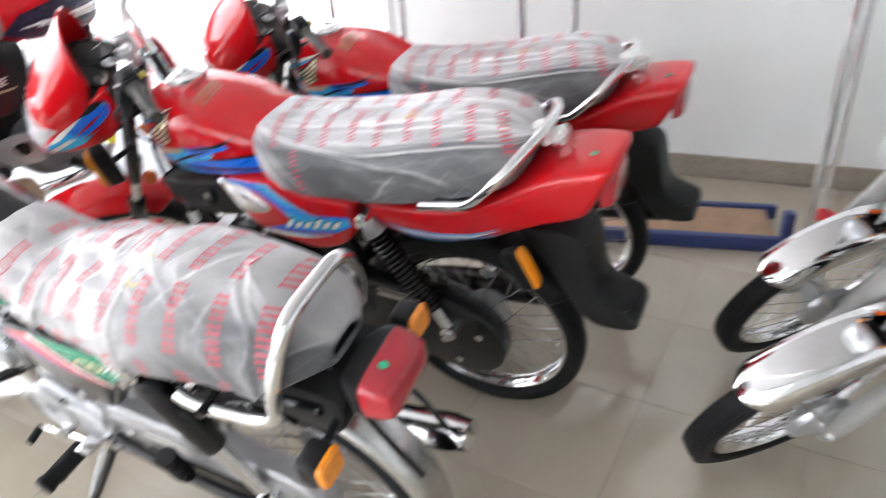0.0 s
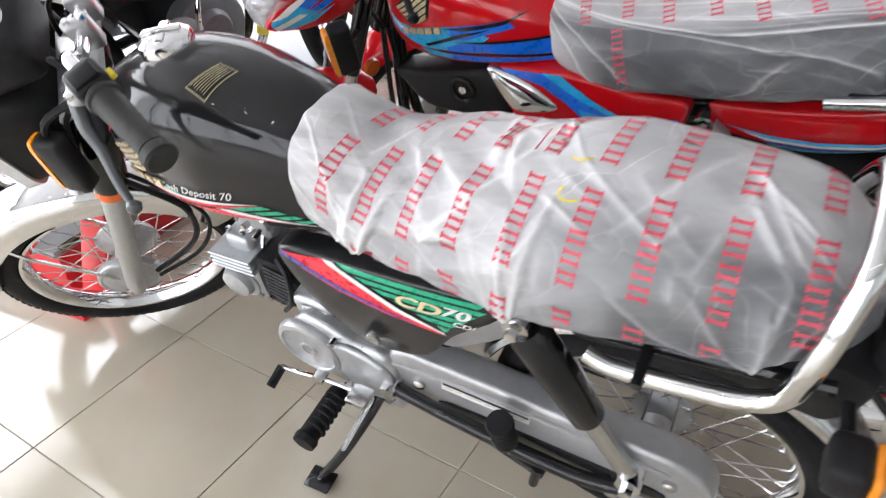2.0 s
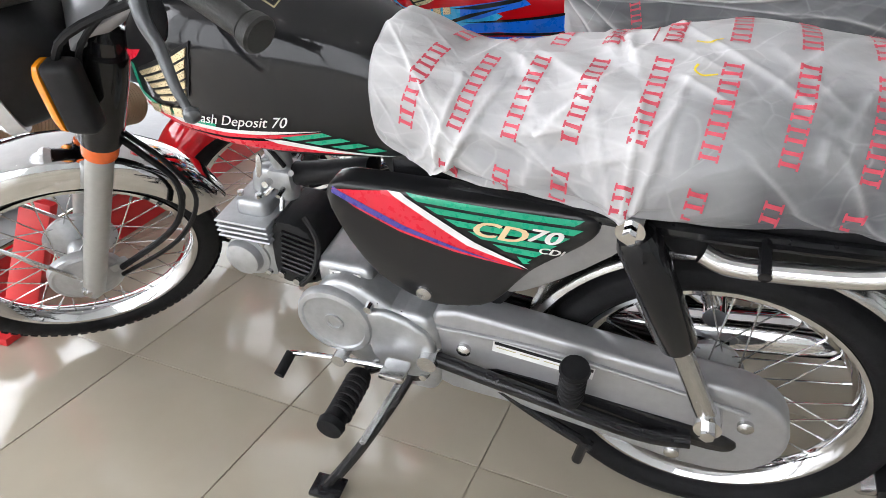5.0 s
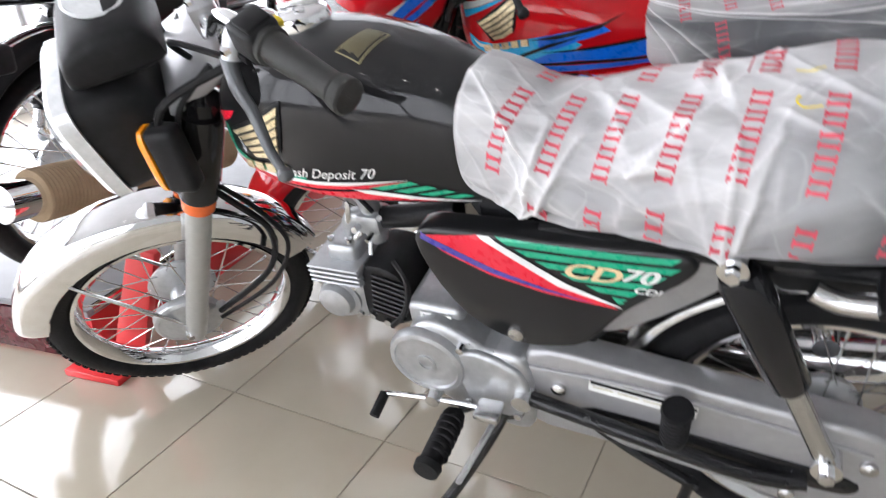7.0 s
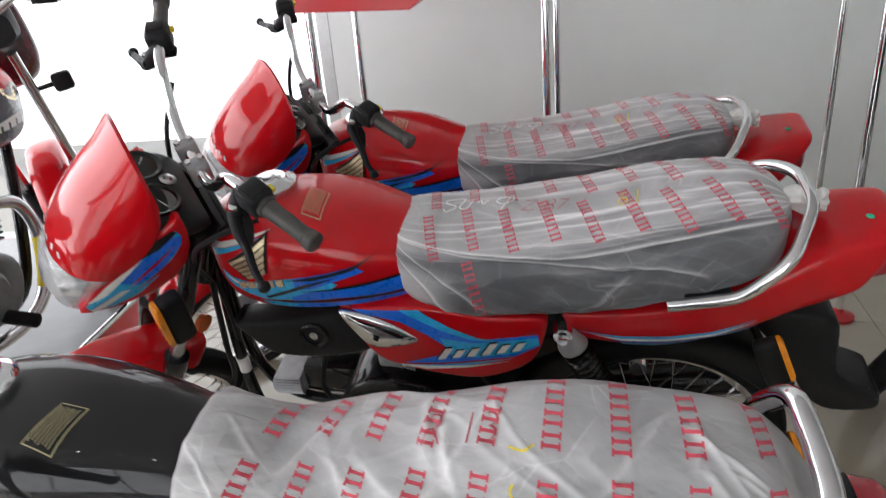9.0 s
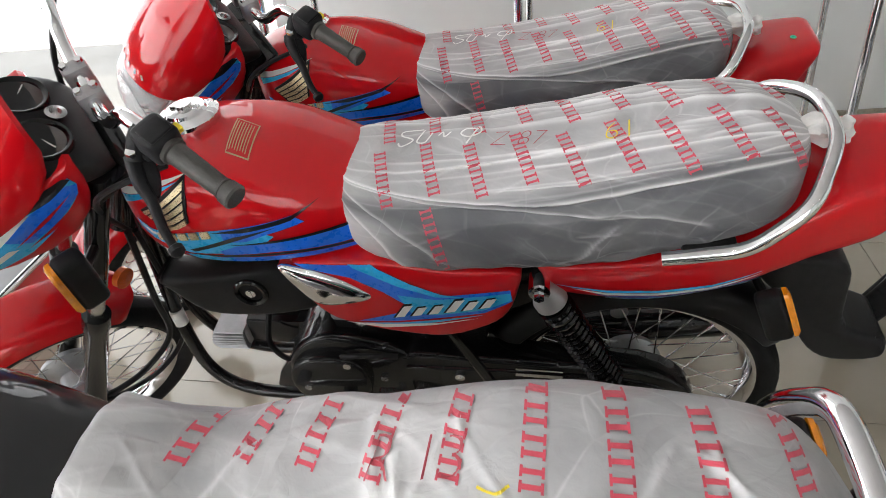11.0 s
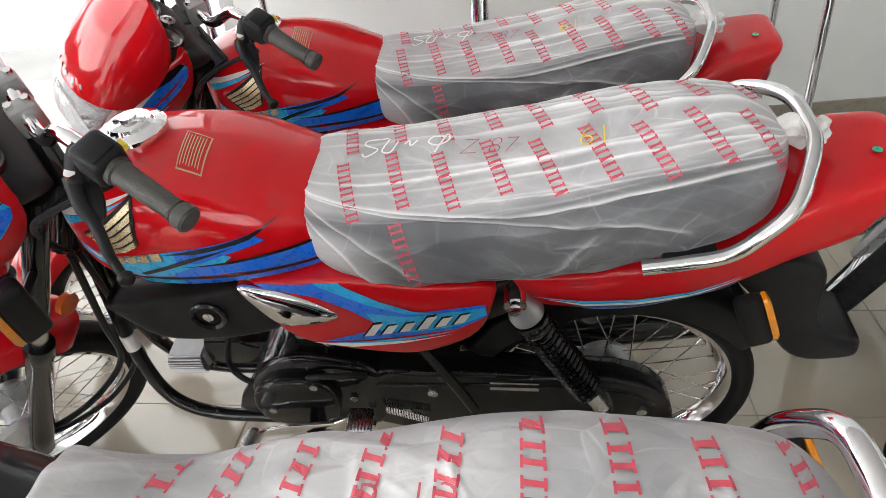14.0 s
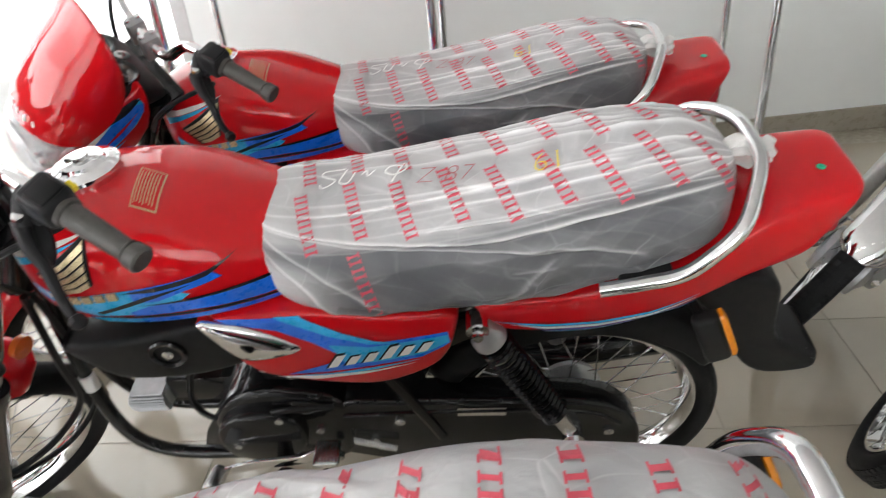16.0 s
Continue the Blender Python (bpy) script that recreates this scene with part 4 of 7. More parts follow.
def black_motorcycle():
    bike = tagged(new("motorcycle"), "black motorcycle with chrome mudguards and bagged seat", "motorcycle", "motorcycles on show")
    m = steering((-0.997, 0, 0.80), 26, BLACK_STEER)
    # rear wheel and drive
    wheel(bike, (0, 0, 0.288), None, 0.288, 0.040, 0.228, name="rear_wheel")
    part("rear_mudguard", fender((0, 0, 0.292), 0.318, 0.046, -30, 160, 0.016), STEEL, bike, "silver rear mudguard")
    part("mudguard_flap", plate([(0.27, 0.20), (0.33, 0.23), (0.42, 0.06), (0.40, 0.04), (0.33, 0.05)], -0.06, 0.06, 0.006), RUBBER, bike, "black rubber flap")
    for s in (-1, 1):
        shock(bike, (-0.155, s * 0.128, 0.69), (-0.005, s * 0.118, 0.352), "cover", s)
        part("swing_arm", tube([(-0.42, s * 0.07, 0.33), (-0.05, s * 0.09, 0.285), (0.03, s * 0.09, 0.28)], 0.016, 12), GLOSSBLACK, bike)
    case = part("chain_case", plate(rounded([(-0.434, 0.432), (-0.298, 0.436), (-0.169, 0.421), (-0.03, 0.407), (0.057, 0.394), (0.108, 0.345), (0.112, 0.275), (0.064, 0.215), (-0.02, 0.205), (-0.14, 0.225), (-0.30, 0.25), (-0.447, 0.275)], 3), -0.100, -0.045, 0.010, 3), SILVER, bike, "silver painted full chain case")
    part("case_rib", tube([(-0.43, -0.102, 0.405), (-0.25, -0.102, 0.405), (-0.03, -0.102, 0.375), (0.05, -0.102, 0.36)], 0.004, 8, 5), SILVER, case)
    part("case_window", plate(rounded([(-0.33, 0.335), (-0.10, 0.315), (0.03, 0.30), (0.045, 0.275), (0.01, 0.262), (-0.12, 0.275), (-0.33, 0.30)], 3), -0.104, -0.099, 0.002), GLOSSBLACK, case)
    tc = tree_of(case)
    part("sticker", wrap([(-0.335, 0.404), (-0.175, 0.388), (-0.178, 0.362), (-0.338, 0.378)], [tc], 0.002), WHITE, case, "white instruction sticker", smooth=False)
    part("sticker_bar", wrap([(-0.333, 0.402), (-0.177, 0.386), (-0.1775, 0.379), (-0.3335, 0.395)], [tc], 0.003), PLASTIC, case, smooth=False)
    for k in range(4):
        x0 = -0.33 + 0.038 * k
        part("sticker_bar", wrap([(x0, 0.390 - 0.0040 * k), (x0 + 0.031, 0.387 - 0.0040 * k), (x0 + 0.031, 0.385 - 0.0040 * k), (x0, 0.388 - 0.0040 * k)], [tc], 0.003), GREYPRINT, case, smooth=False)
    for x, z in ((-0.385, 0.366), (-0.04, 0.235), (0.05, 0.335)):
        part("bolt", lathe([(0.0, 0), (0.012, 0), (0.012, 0.007), (0.008, 0.010), (0.0, 0.011)], (x, -0.100, z), (0, -1, 0), 12), STEEL, case)
    # foot rest bar of the pillion, peg, stand
    part("pillion_bar", tube([(-0.44, -0.115, 0.345), (-0.28, -0.125, 0.325), (-0.10, -0.12, 0.285), (-0.02, -0.11, 0.282)], 0.013, 12, 5), GLOSSBLACK, bike)
    part("bar_bush", lathe([(0.0, -0.02), (0.017, -0.02), (0.017, 0.02), (0.0, 0.02)], (-0.44, -0.115, 0.345), n=16), STEEL, bike)
    peg = part("pillion_peg", lathe([(0.0, 0), (0.017, 0.002), (0.019, 0.02), (0.019, 0.085), (0.023, 0.092), (0.021, 0.100), (0.0, 0.10)], (-0.205, -0.135, 0.342), (0.05, -0.18, 1), 18), RUBBER, bike, "black rubber pillion foot peg")
    for k in range(6):
        part("peg_rib", lathe([(0.0185, 0), (0.0205, 0.002), (0.0205, 0.005), (0.0185, 0.007)], (-0.204 + 0.0006 * k, -0.1385 - 0.002 * k, 0.360 + 0.011 * k), (0, -0.18, 1), 18), RUBBER, peg)
    for s in (-1, 1):
        fp = part("foot_peg", tube([(-0.50, s * 0.06, 0.265), (-0.565, s * 0.12, 0.272)], 0.009, 8), GLOSSBLACK, bike)
        rub = part("rubber", lathe([(0.0, 0), (0.018, 0.0), (0.021, 0.01), (0.020, 0.105), (0.024, 0.112), (0.022, 0.125), (0.0, 0.126)], (-0.568, s * 0.128, 0.272), (-0.02, s, 0.02), 20), RUBBER, fp, "black ribbed foot peg rubber")
        for k in range(6):
            part("rib", lathe([(0.0195, 0), (0.0225, 0.003), (0.0225, 0.007), (0.0195, 0.010)], (-0.568, s * (0.142 + 0.014 * k), 0.272), (0, s, 0.02), 20), RUBBER, rub)
    centre = part("centre_stand", tube([(-0.34, -0.09, 0.285), (-0.26, -0.095, 0.235), (-0.165, -0.10, 0.190)], 0.0095, 10, 4), GLOSSBLACK, bike, "black folded centre stand")
    part("stand_foot", tube([(-0.175, -0.10, 0.205), (-0.185, -0.105, 0.150)], 0.0095, 10), GLOSSBLACK, centre)
    stand = part("side_stand", tube([(-0.475, -0.10, 0.30), (-0.50, -0.135, 0.245), (-0.56, -0.19, 0.14), (-0.615, -0.235, 0.062)], 0.011, 10, 4), GLOSSBLACK, bike, "black side stand swung out")
    part("stand_foot", plate([(-0.645, 0.052), (-0.585, 0.058), (-0.582, 0.068), (-0.645, 0.064)], -0.262, -0.215, 0.003), GLOSSBLACK, stand)
    part("stand_bracket", plate(rounded([(-0.50, 0.325), (-0.445, 0.325), (-0.45, 0.28), (-0.50, 0.265)], 3), -0.115, -0.085, 0.005), GLOSSBLACK, stand)
    pts = []
    for i in range(30 * 8 + 1):
        a = 2 * math.pi * i / 8
        q = Vector((-0.485, -0.135, 0.30)).lerp(Vector((-0.55, -0.195, 0.17)), i / (30 * 8))
        pts.append(q + Vector((0.0055 * math.cos(a), 0.0055 * math.sin(a), 0)))
    part("stand_spring", tube(pts, 0.0015, 5), STEEL, stand, "bright return spring")
    # engine
    eng = part("engine", plate(rounded([(-0.655, 0.41), (-0.635, 0.475), (-0.585, 0.50), (-0.53, 0.475), (-0.50, 0.455), (-0.435, 0.445), (-0.43, 0.30), (-0.47, 0.275), (-0.56, 0.30), (-0.62, 0.335)], 3), -0.112, 0.11, 0.014, 3), ALU, bike, "cast aluminium engine")
    part("generator_cover", lathe([(0.0, 0), (0.070, 0), (0.070, 0.008), (0.066, 0.016), (0.058, 0.018), (0.056, 0.014), (0.0, 0.014)], (-0.607, -0.110, 0.415), (0, -1, 0), 40), ALU, eng, "round silver generator cover")
    part("cover_mark", lathe([(0.012, 0), (0.018, 0), (0.018, 0.003), (0.012, 0.003)], (-0.607, -0.124, 0.415), (0, -1, 0), 24, True), ALU, eng)
    part("rear_cover", plate(rounded([(-0.545, 0.455), (-0.445, 0.43), (-0.435, 0.34), (-0.49, 0.315), (-0.545, 0.35)], 3), -0.122, -0.105, 0.008, 3), ALU, eng)
    for x, z in ((-0.54, 0.462), (-0.455, 0.325), (-0.60, 0.345), (-0.545, 0.325)):
        part("bolt", lathe([(0.0, 0), (0.007, 0), (0.007, 0.014), (0.0, 0.014)], (x, -0.112, z), (0, -1, 0), 8), STEEL, eng)
    for k, (y, dz) in enumerate(((-0.02, 0.0), (0.015, 0.02))):
        cable(eng, [(-0.71, y, 0.64), (-0.74, y - 0.02, 0.72 + dz), (-0.80, y, 0.80)], 0.004)
    cable(eng, [(-0.665, -0.060, 0.575), (-0.640, -0.075, 0.545), (-0.655, -0.078, 0.48), (-0.69, -0.075, 0.435)], 0.0055, name="breather_hose")
    for ob in (eng, *eng.children_recursive):
        ob.data.transform(Matrix.Translation((0.002, 0, -0.028)))
    # cylinder with a black finned block, silver head, carburettor
    block = part("cylinder", plate(rounded([(-0.752, 0.398), (-0.738, 0.505), (-0.715, 0.522), (-0.668, 0.508), (-0.640, 0.430), (-0.690, 0.388)], 3), -0.056, 0.056, 0.008, 2), PLASTIC, eng, "black finned cylinder block")
    for k in range(8):
        fin = box(-0.032, 0.032, -0.004, 0.004, -0.0022, 0.0022, 0.001, 1)
        fin.transform(Matrix.Translation((-0.700 + 0.0022 * k, -0.058, 0.418 + 0.0115 * k)) @ Matrix.Rotation(radians(14), 4, "Y"))
        part("fin", fin, GLOSSBLACK, block)
    for x, z in ((-0.735, 0.408), (-0.706, 0.398)):
        part("bolt", lathe([(0.0, 0), (0.007, 0), (0.007, 0.008), (0.0, 0.009)], (x, -0.056, z), (0, -1, 0), 8), STEEL, block)
    head = part("cylinder_head", join(box(-0.832, -0.738, -0.060, 0.058, 0.392, 0.492, 0.018, 3), box(-0.812, -0.748, -0.045, 0.045, 0.50, 0.548, 0.016, 3)), ALU, eng, "silver cylinder head")
    for k in range(4):
        part("fin", box(-0.838, -0.735, -0.072, 0.062, 0.480 + 0.0105 * k, 0.4848 + 0.0105 * k, 0.002, 1), ALU, head)
    part("head_cap", lathe([(0.0, 0), (0.034, 0), (0.035, 0.008), (0.031, 0.018), (0.020, 0.022), (0.0, 0.023)], (-0.797, -0.060, 0.440), (0, -1, 0), 32), ALU, head, "round silver head cap")
    part("cap_flange", lathe([(0.0, 0), (0.041, 0), (0.041, 0.005), (0.0, 0.006)], (-0.792, -0.059, 0.440), (0, -1, 0), 32), ALU, head)
    for x, z in ((-0.757, 0.475), (-0.757, 0.410), (-0.822, 0.478), (-0.80, 0.555), (-0.765, 0.555)):
        part("bolt", lathe([(0.0, 0), (0.006, 0), (0.006, 0.007), (0.0, 0.008)], (x, -0.060 if z < 0.5 else -0.03, z - (0.0 if z < 0.5 else 0.008)), (0, -1, 0) if z < 0.5 else (0, 0, 1), 8), STEEL, head)
    carb = part("carburettor", join(box(-0.742, -0.698, -0.028, 0.022, 0.566, 0.604, 0.007), lathe([(0.0, 0), (0.017, 0.002), (0.019, 0.012), (0.019, 0.03), (0.0, 0.03)], (-0.720, -0.004, 0.540), (0, 0, 1), 18), lathe([(0.0, 0), (0.017, 0), (0.017, 0.034), (0.020, 0.036), (0.020, 0.048), (0.008, 0.056), (0.0, 0.056)], (-0.720, -0.004, 0.600), (-0.12, -0.1, 1), 18)), ALU, eng, "small aluminium carburettor")
    for a, b, r in (((-0.735, -0.030, 0.585), (-0.735, -0.046, 0.588), 0.006), ((-0.712, -0.030, 0.575), (-0.712, -0.050, 0.572), 0.0045), ((-0.745, -0.010, 0.560), (-0.760, -0.020, 0.545), 0.005), ((-0.70, -0.02, 0.60), (-0.688, -0.035, 0.612), 0.005), ((-0.725, -0.02, 0.548), (-0.722, -0.035, 0.530), 0.004)):
        part("screw", tube([a, b], r, 8), STEEL, carb)
    part("choke_lever", plate(rounded([(-0.748, 0.600), (-0.738, 0.606), (-0.732, 0.640), (-0.740, 0.642)], 2), -0.044, -0.040, 0.001), STEEL, carb)
    part("intake", tube([(-0.775, 0, 0.545), (-0.765, 0, 0.578), (-0.738, 0, 0.585)], 0.017, 14, 4), ALU, carb)
    part("air_hose", tube([(-0.700, 0, 0.588), (-0.64, 0, 0.60), (-0.56, 0, 0.62)], 0.02, 12, 3), PLASTIC, eng)
    part("upper_case", box(-0.645, -0.545, -0.085, 0.08, 0.42, 0.482, 0.014, 3), ALU, eng, "aluminium upper crankcase")
    label = part("label", box(-0.618, -0.562, -0.0885, -0.087, 0.452, 0.470, 0.0004, 1), WHITE, eng, "small white label with dark bars", smooth=False)
    for k in range(9):
        part("label_bar", box(-0.612 + 0.005 * k, -0.6095 + 0.005 * k + 0.0008 * (k % 3), -0.0892, -0.0886, 0.457, 0.466), PLASTIC, label, smooth=False)
    gear = part("gear_pedal", tube([(-0.700, -0.135, 0.292), (-0.65, -0.14, 0.308), (-0.585, -0.135, 0.310), (-0.50, -0.14, 0.322)], 0.0050, 10, 5), CHROME, bike, "chrome heel-and-toe gear pedal")
    part("toe_rubber", tube([(-0.700, -0.135, 0.292), (-0.704, -0.178, 0.278)], 0.0095, 12), RUBBER, gear)
    part("heel_pad", box(-0.512, -0.468, -0.172, -0.130, 0.326, 0.340, 0.005), STEEL, gear, "knurled metal heel pad")
    part("pedal_boss", lathe([(0.0, 0), (0.013, 0), (0.013, 0.03), (0.0, 0.03)], (-0.60, -0.115, 0.312), (0, -1, 0), 12), STEEL, gear)
    # exhaust on the right
    ex = part("exhaust", tube([(-0.80, 0.05, 0.40), (-0.80, 0.08, 0.30), (-0.72, 0.11, 0.24), (-0.50, 0.13, 0.23), (-0.30, 0.135, 0.245)], 0.016, 14, 6), CHROME, bike, "chrome exhaust pipe")
    part("muffler", lathe([(0.0, 0), (0.018, 0), (0.034, 0.06), (0.042, 0.15), (0.042, 0.62), (0.034, 0.66), (0.0, 0.665)], (-0.34, 0.135, 0.242), (1, 0.02, 0.13), 28), CHROME, ex, "long chrome muffler")
    # frame
    part("frame_spine", tube([(-0.86, 0, 0.80), (-0.60, 0, 0.72), (-0.40, 0, 0.67), (-0.05, 0, 0.66), (0.20, 0, 0.69)], 0.035, 14, 5), GLOSSBLACK, bike)
    part("frame_plate", plate([(-0.50, 0.70), (0.10, 0.70), (0.13, 0.675), (-0.10, 0.655), (-0.22, 0.60), (-0.36, 0.40), (-0.50, 0.42)], -0.06, 0.06, 0.01), GLOSSBLACK, bike)
    # black panel added over the silver mudguard, whose sides lie dark in shadow
    part("seat_pan", plate(rounded([(-0.13, 0.70), (0.20, 0.705), (0.235, 0.66), (0.20, 0.595), (0.10, 0.622), (0.0, 0.628), (-0.10, 0.615)], 2), -0.082, 0.082, 0.008), PLASTIC, bike, "black panel added under the seat to darken the mudguard sides")
    for s in (-1, 1):
        part("frame_gusset", plate(rounded([(-0.175, 0.70), (-0.135, 0.695), (-0.15, 0.63), (-0.24, 0.545), (-0.315, 0.50), (-0.325, 0.545), (-0.24, 0.62)], 3), s * 0.070, s * 0.092, 0.005), SILVER, bike, "silver rear frame gusset")
        part("seat_rail", tube([(-0.40, s * 0.085, 0.672), (-0.10, s * 0.095, 0.668), (0.20, s * 0.085, 0.675)], 0.011, 10, 4), GLOSSBLACK, bike)
    # fuel tank and side panels
    tank_st = dense([(-0.912, 0.825, 0.785, 0.03, 0.5), (-0.900, 0.858, 0.755, 0.066, 0.48), (-0.855, 0.898, 0.718, 0.097, 0.5), (-0.765, 0.922, 0.700, 0.116, 0.5), (-0.665, 0.921, 0.690, 0.117, 0.5), (-0.565, 0.898, 0.688, 0.100, 0.5), (-0.485, 0.860, 0.692, 0.082, 0.5), (-0.425, 0.822, 0.705, 0.070, 0.45), (-0.40, 0.79, 0.72, 0.05, 0.5)], 5)
    tank = part("fuel_tank", superloft(tank_st, 64, 2.35, 7.0), BLACK, bike, "glossy black fuel tank")
    tt = tree_of(tank)
    cap = part("fuel_cap", lathe([(0.0, -0.005), (0.041, -0.005), (0.043, 0.008), (0.040, 0.016), (0.030, 0.022), (0.012, 0.024), (0.0, 0.024)], (-0.755, 0.0, 0.922), (-0.06, 0, 1), 32), CHROME, tank, "chrome fuel cap")
    part("cap_grip", join(box(-0.03, 0.03, -0.008, 0.008, 0.02, 0.03, 0.004), box(-0.008, 0.008, -0.03, 0.03, 0.02, 0.027, 0.003)), CHROME, cap, m=Matrix.Translation((-0.755, 0, 0.922)) @ Matrix.Rotation(0.6, 4, "Z"))
    for s in (-1, 1):
        def tp(poly, mat, lift=0.0015, name="stripe"):
            return part(name, wrap(poly, [tt], lift, s), mat, tank, smooth=False)
        tp([(-0.902, 0.806), (-0.880, 0.822), (-0.840, 0.832), (-0.855, 0.818), (-0.878, 0.806), (-0.892, 0.780), (-0.900, 0.782)], SCARLET)
        tp([(-0.880, 0.804), (-0.890, 0.780), (-0.880, 0.757), (-0.845, 0.742), (-0.790, 0.731), (-0.735, 0.733), (-0.735, 0.740), (-0.790, 0.739), (-0.840, 0.751), (-0.870, 0.763), (-0.879, 0.781), (-0.870, 0.803)], GREEN)
        tp([(-0.885, 0.762), (-0.868, 0.749), (-0.80, 0.730), (-0.70, 0.728), (-0.575, 0.742), (-0.640, 0.739), (-0.72, 0.735), (-0.79, 0.7365), (-0.850, 0.748)], WHITE, 0.0022)
        tp([(-0.880, 0.752), (-0.860, 0.738), (-0.80, 0.722), (-0.72, 0.722), (-0.62, 0.730), (-0.575, 0.740), (-0.650, 0.733), (-0.72, 0.729), (-0.80, 0.7305), (-0.85, 0.744)], SCARLET, 0.0026)
        tp([(-0.860, 0.727), (-0.80, 0.712), (-0.72, 0.708), (-0.62, 0.707), (-0.50, 0.704), (-0.56, 0.712), (-0.64, 0.724), (-0.72, 0.718), (-0.80, 0.720)], SCARLET, 0.0030)
        tp([(-0.66, 0.727), (-0.63, 0.726), (-0.555, 0.712), (-0.48, 0.702), (-0.50, 0.702), (-0.58, 0.710), (-0.64, 0.720)], WHITE, 0.0034)
        for k in range(4):
            tp([(-0.635 + 0.034 * k, 0.7305 - 0.006 * k), (-0.575 + 0.024 * k, 0.7400 - 0.0075 * k), (-0.562 + 0.024 * k, 0.7355 - 0.0075 * k), (-0.615 + 0.034 * k, 0.7260 - 0.0058 * k)], GREEN, 0.0028)
    plain_wing(tank, [tt], -0.855, 0.798, 0.102, GOLD, -4, count=4)
    w = bold(text_mesh("Cash Deposit 70", 0.0225, 0.5, 0.0002), 0.016)
    part("lettering", onto(shift(w, -0.777, 0.738, 3), [tt], 0.002), WHITE, tank, "white script lettering", smooth=False)
    # stickers on the tank top
    top_sticker(tank, tt, ((-0.642, -0.014), (-0.609, -0.016), (-0.630, -0.074), (-0.668, -0.066)), BLACK, "black caution sticker with faded gold print")
    for s in (-1, 1):
        poly = rounded([(-0.592, 0.668), (-0.49, 0.682), (-0.36, 0.685), (-0.23, 0.685), (-0.205, 0.665), (-0.225, 0.635), (-0.29, 0.58), (-0.345, 0.505), (-0.40, 0.482), (-0.455, 0.478), (-0.53, 0.515), (-0.585, 0.60)], 3)
        side = part("side_panel", plate(poly, s * 0.06, s * 0.108, 0.008, 3, s * 0.010), BLACK, bike, "glossy black side panel with red and green stripes")
        ts = tree_of(side)

        def sp(poly, mat, lift=0.0015, name="stripe"):
            return part(name, wrap(poly, [ts], lift, s, 0.012), mat, side, smooth=False)
        sp([(-0.585, 0.664), (-0.495, 0.679), (-0.455, 0.658), (-0.38, 0.614), (-0.31, 0.590), (-0.30, 0.585), (-0.40, 0.596), (-0.48, 0.613), (-0.55, 0.640)], SCARLET)
        sp([(-0.585, 0.658), (-0.55, 0.644), (-0.48, 0.618), (-0.40, 0.601), (-0.33, 0.591), (-0.40, 0.606), (-0.47, 0.625), (-0.54, 0.652), (-0.583, 0.668)], NAVY, 0.0024)
        sp([(-0.495, 0.6795), (-0.475, 0.680), (-0.44, 0.660), (-0.37, 0.620), (-0.30, 0.592), (-0.295, 0.588), (-0.38, 0.612), (-0.455, 0.656)], WHITE, 0.0024)
        for k in range(6):
            z0, z1 = 0.681 - 0.0148 * k, 0.681 - 0.0148 * k - 0.0098
            xa = -0.468 + 0.028 * k + (0.006 * max(0, k - 2))
            xb = -0.225 - 0.0 * k if k < 2 else -0.225 - 0.016 * (k - 1)
            sp([(xa, z0), (xb, z0 - 0.002), (xb - 0.012, z1 - 0.002), (xa + 0.018, z1)], GREEN)
        if s < 0:
            for body, x, z, size, mat in (("CD", -0.378, 0.634, 0.036, CREAM), ("70", -0.301, 0.638, 0.031, WHITE), ("CDI", -0.283, 0.620, 0.014, WHITE)):
                part("lettering", onto(shift(bold(text_mesh(body, size, 0.3), size), x, z, -2, 1.45), [ts], 0.003), mat, side, smooth=False)
        part("panel_screw", lathe([(0.0, 0), (0.013, 0), (0.012, 0.004), (0.0, 0.006)], (-0.452, s * 0.116, 0.500), (0, s, 0), 20), STEEL, side)
    for panel in [c for c in bike.children if c.name.startswith("side_panel")]:
        for ob in (panel, *panel.children):
            ob.data.transform(Matrix.Translation((0.012, 0, -0.010)))
    # seat under its bag
    seat_st = [(-0.512, 0.826, 0.79, 0.060, 0.35), (-0.500, 0.862, 0.745, 0.094, 0.35), (-0.475, 0.861, 0.715, 0.098, 0.32), (-0.42, 0.842, 0.704, 0.102, 0.3), (-0.36, 0.832, 0.697, 0.110, 0.3), (-0.20, 0.851, 0.690, 0.134, 0.3), (-0.08, 0.878, 0.692, 0.136, 0.3), (0.05, 0.876, 0.700, 0.124, 0.3), (0.14, 0.860, 0.712, 0.110, 0.3), (0.19, 0.812, 0.740, 0.090, 0.4), (0.218, 0.782, 0.74, 0.045, 0.4)]
    inner = [(x, t - 0.012, b + 0.012, w - 0.010, q) for x, t, b, w, q in seat_st]
    seat = part("seat", superloft(dense(inner, 4), 48, 2.35, 3.4), SEATVINYL, bike, "black vinyl seat")
    rows = []
    for i in range(9):
        x = -0.425 + 0.066 * i + 0.0009 * i * i
        for j in range(4):
            v = -0.178 + 0.138 * j + 0.010 * noise.noise((i * 1.7, j * 2.3, 0.5))
            lean = 74 + 2.2 * i
            rows.append((x + (v + 0.04) / math.tan(radians(lean)), v, lean, 0.115))
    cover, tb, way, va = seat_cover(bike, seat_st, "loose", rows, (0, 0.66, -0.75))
    scribble(cover, tb, way, va, 0.805, "R 13", -0.225, 0.025, 0.05, PENRED, 5)
    pen(cover, tb, way, va, 0.805, -0.12, 0.03, 0.03, [[(0, 0), (0.5, -0.1), (0.9, 0.1)], [(0.2, -1.2), (0.1, -1.5), (0.4, -1.7), (0.9, -1.6)]], 0.0022, YELLOW)
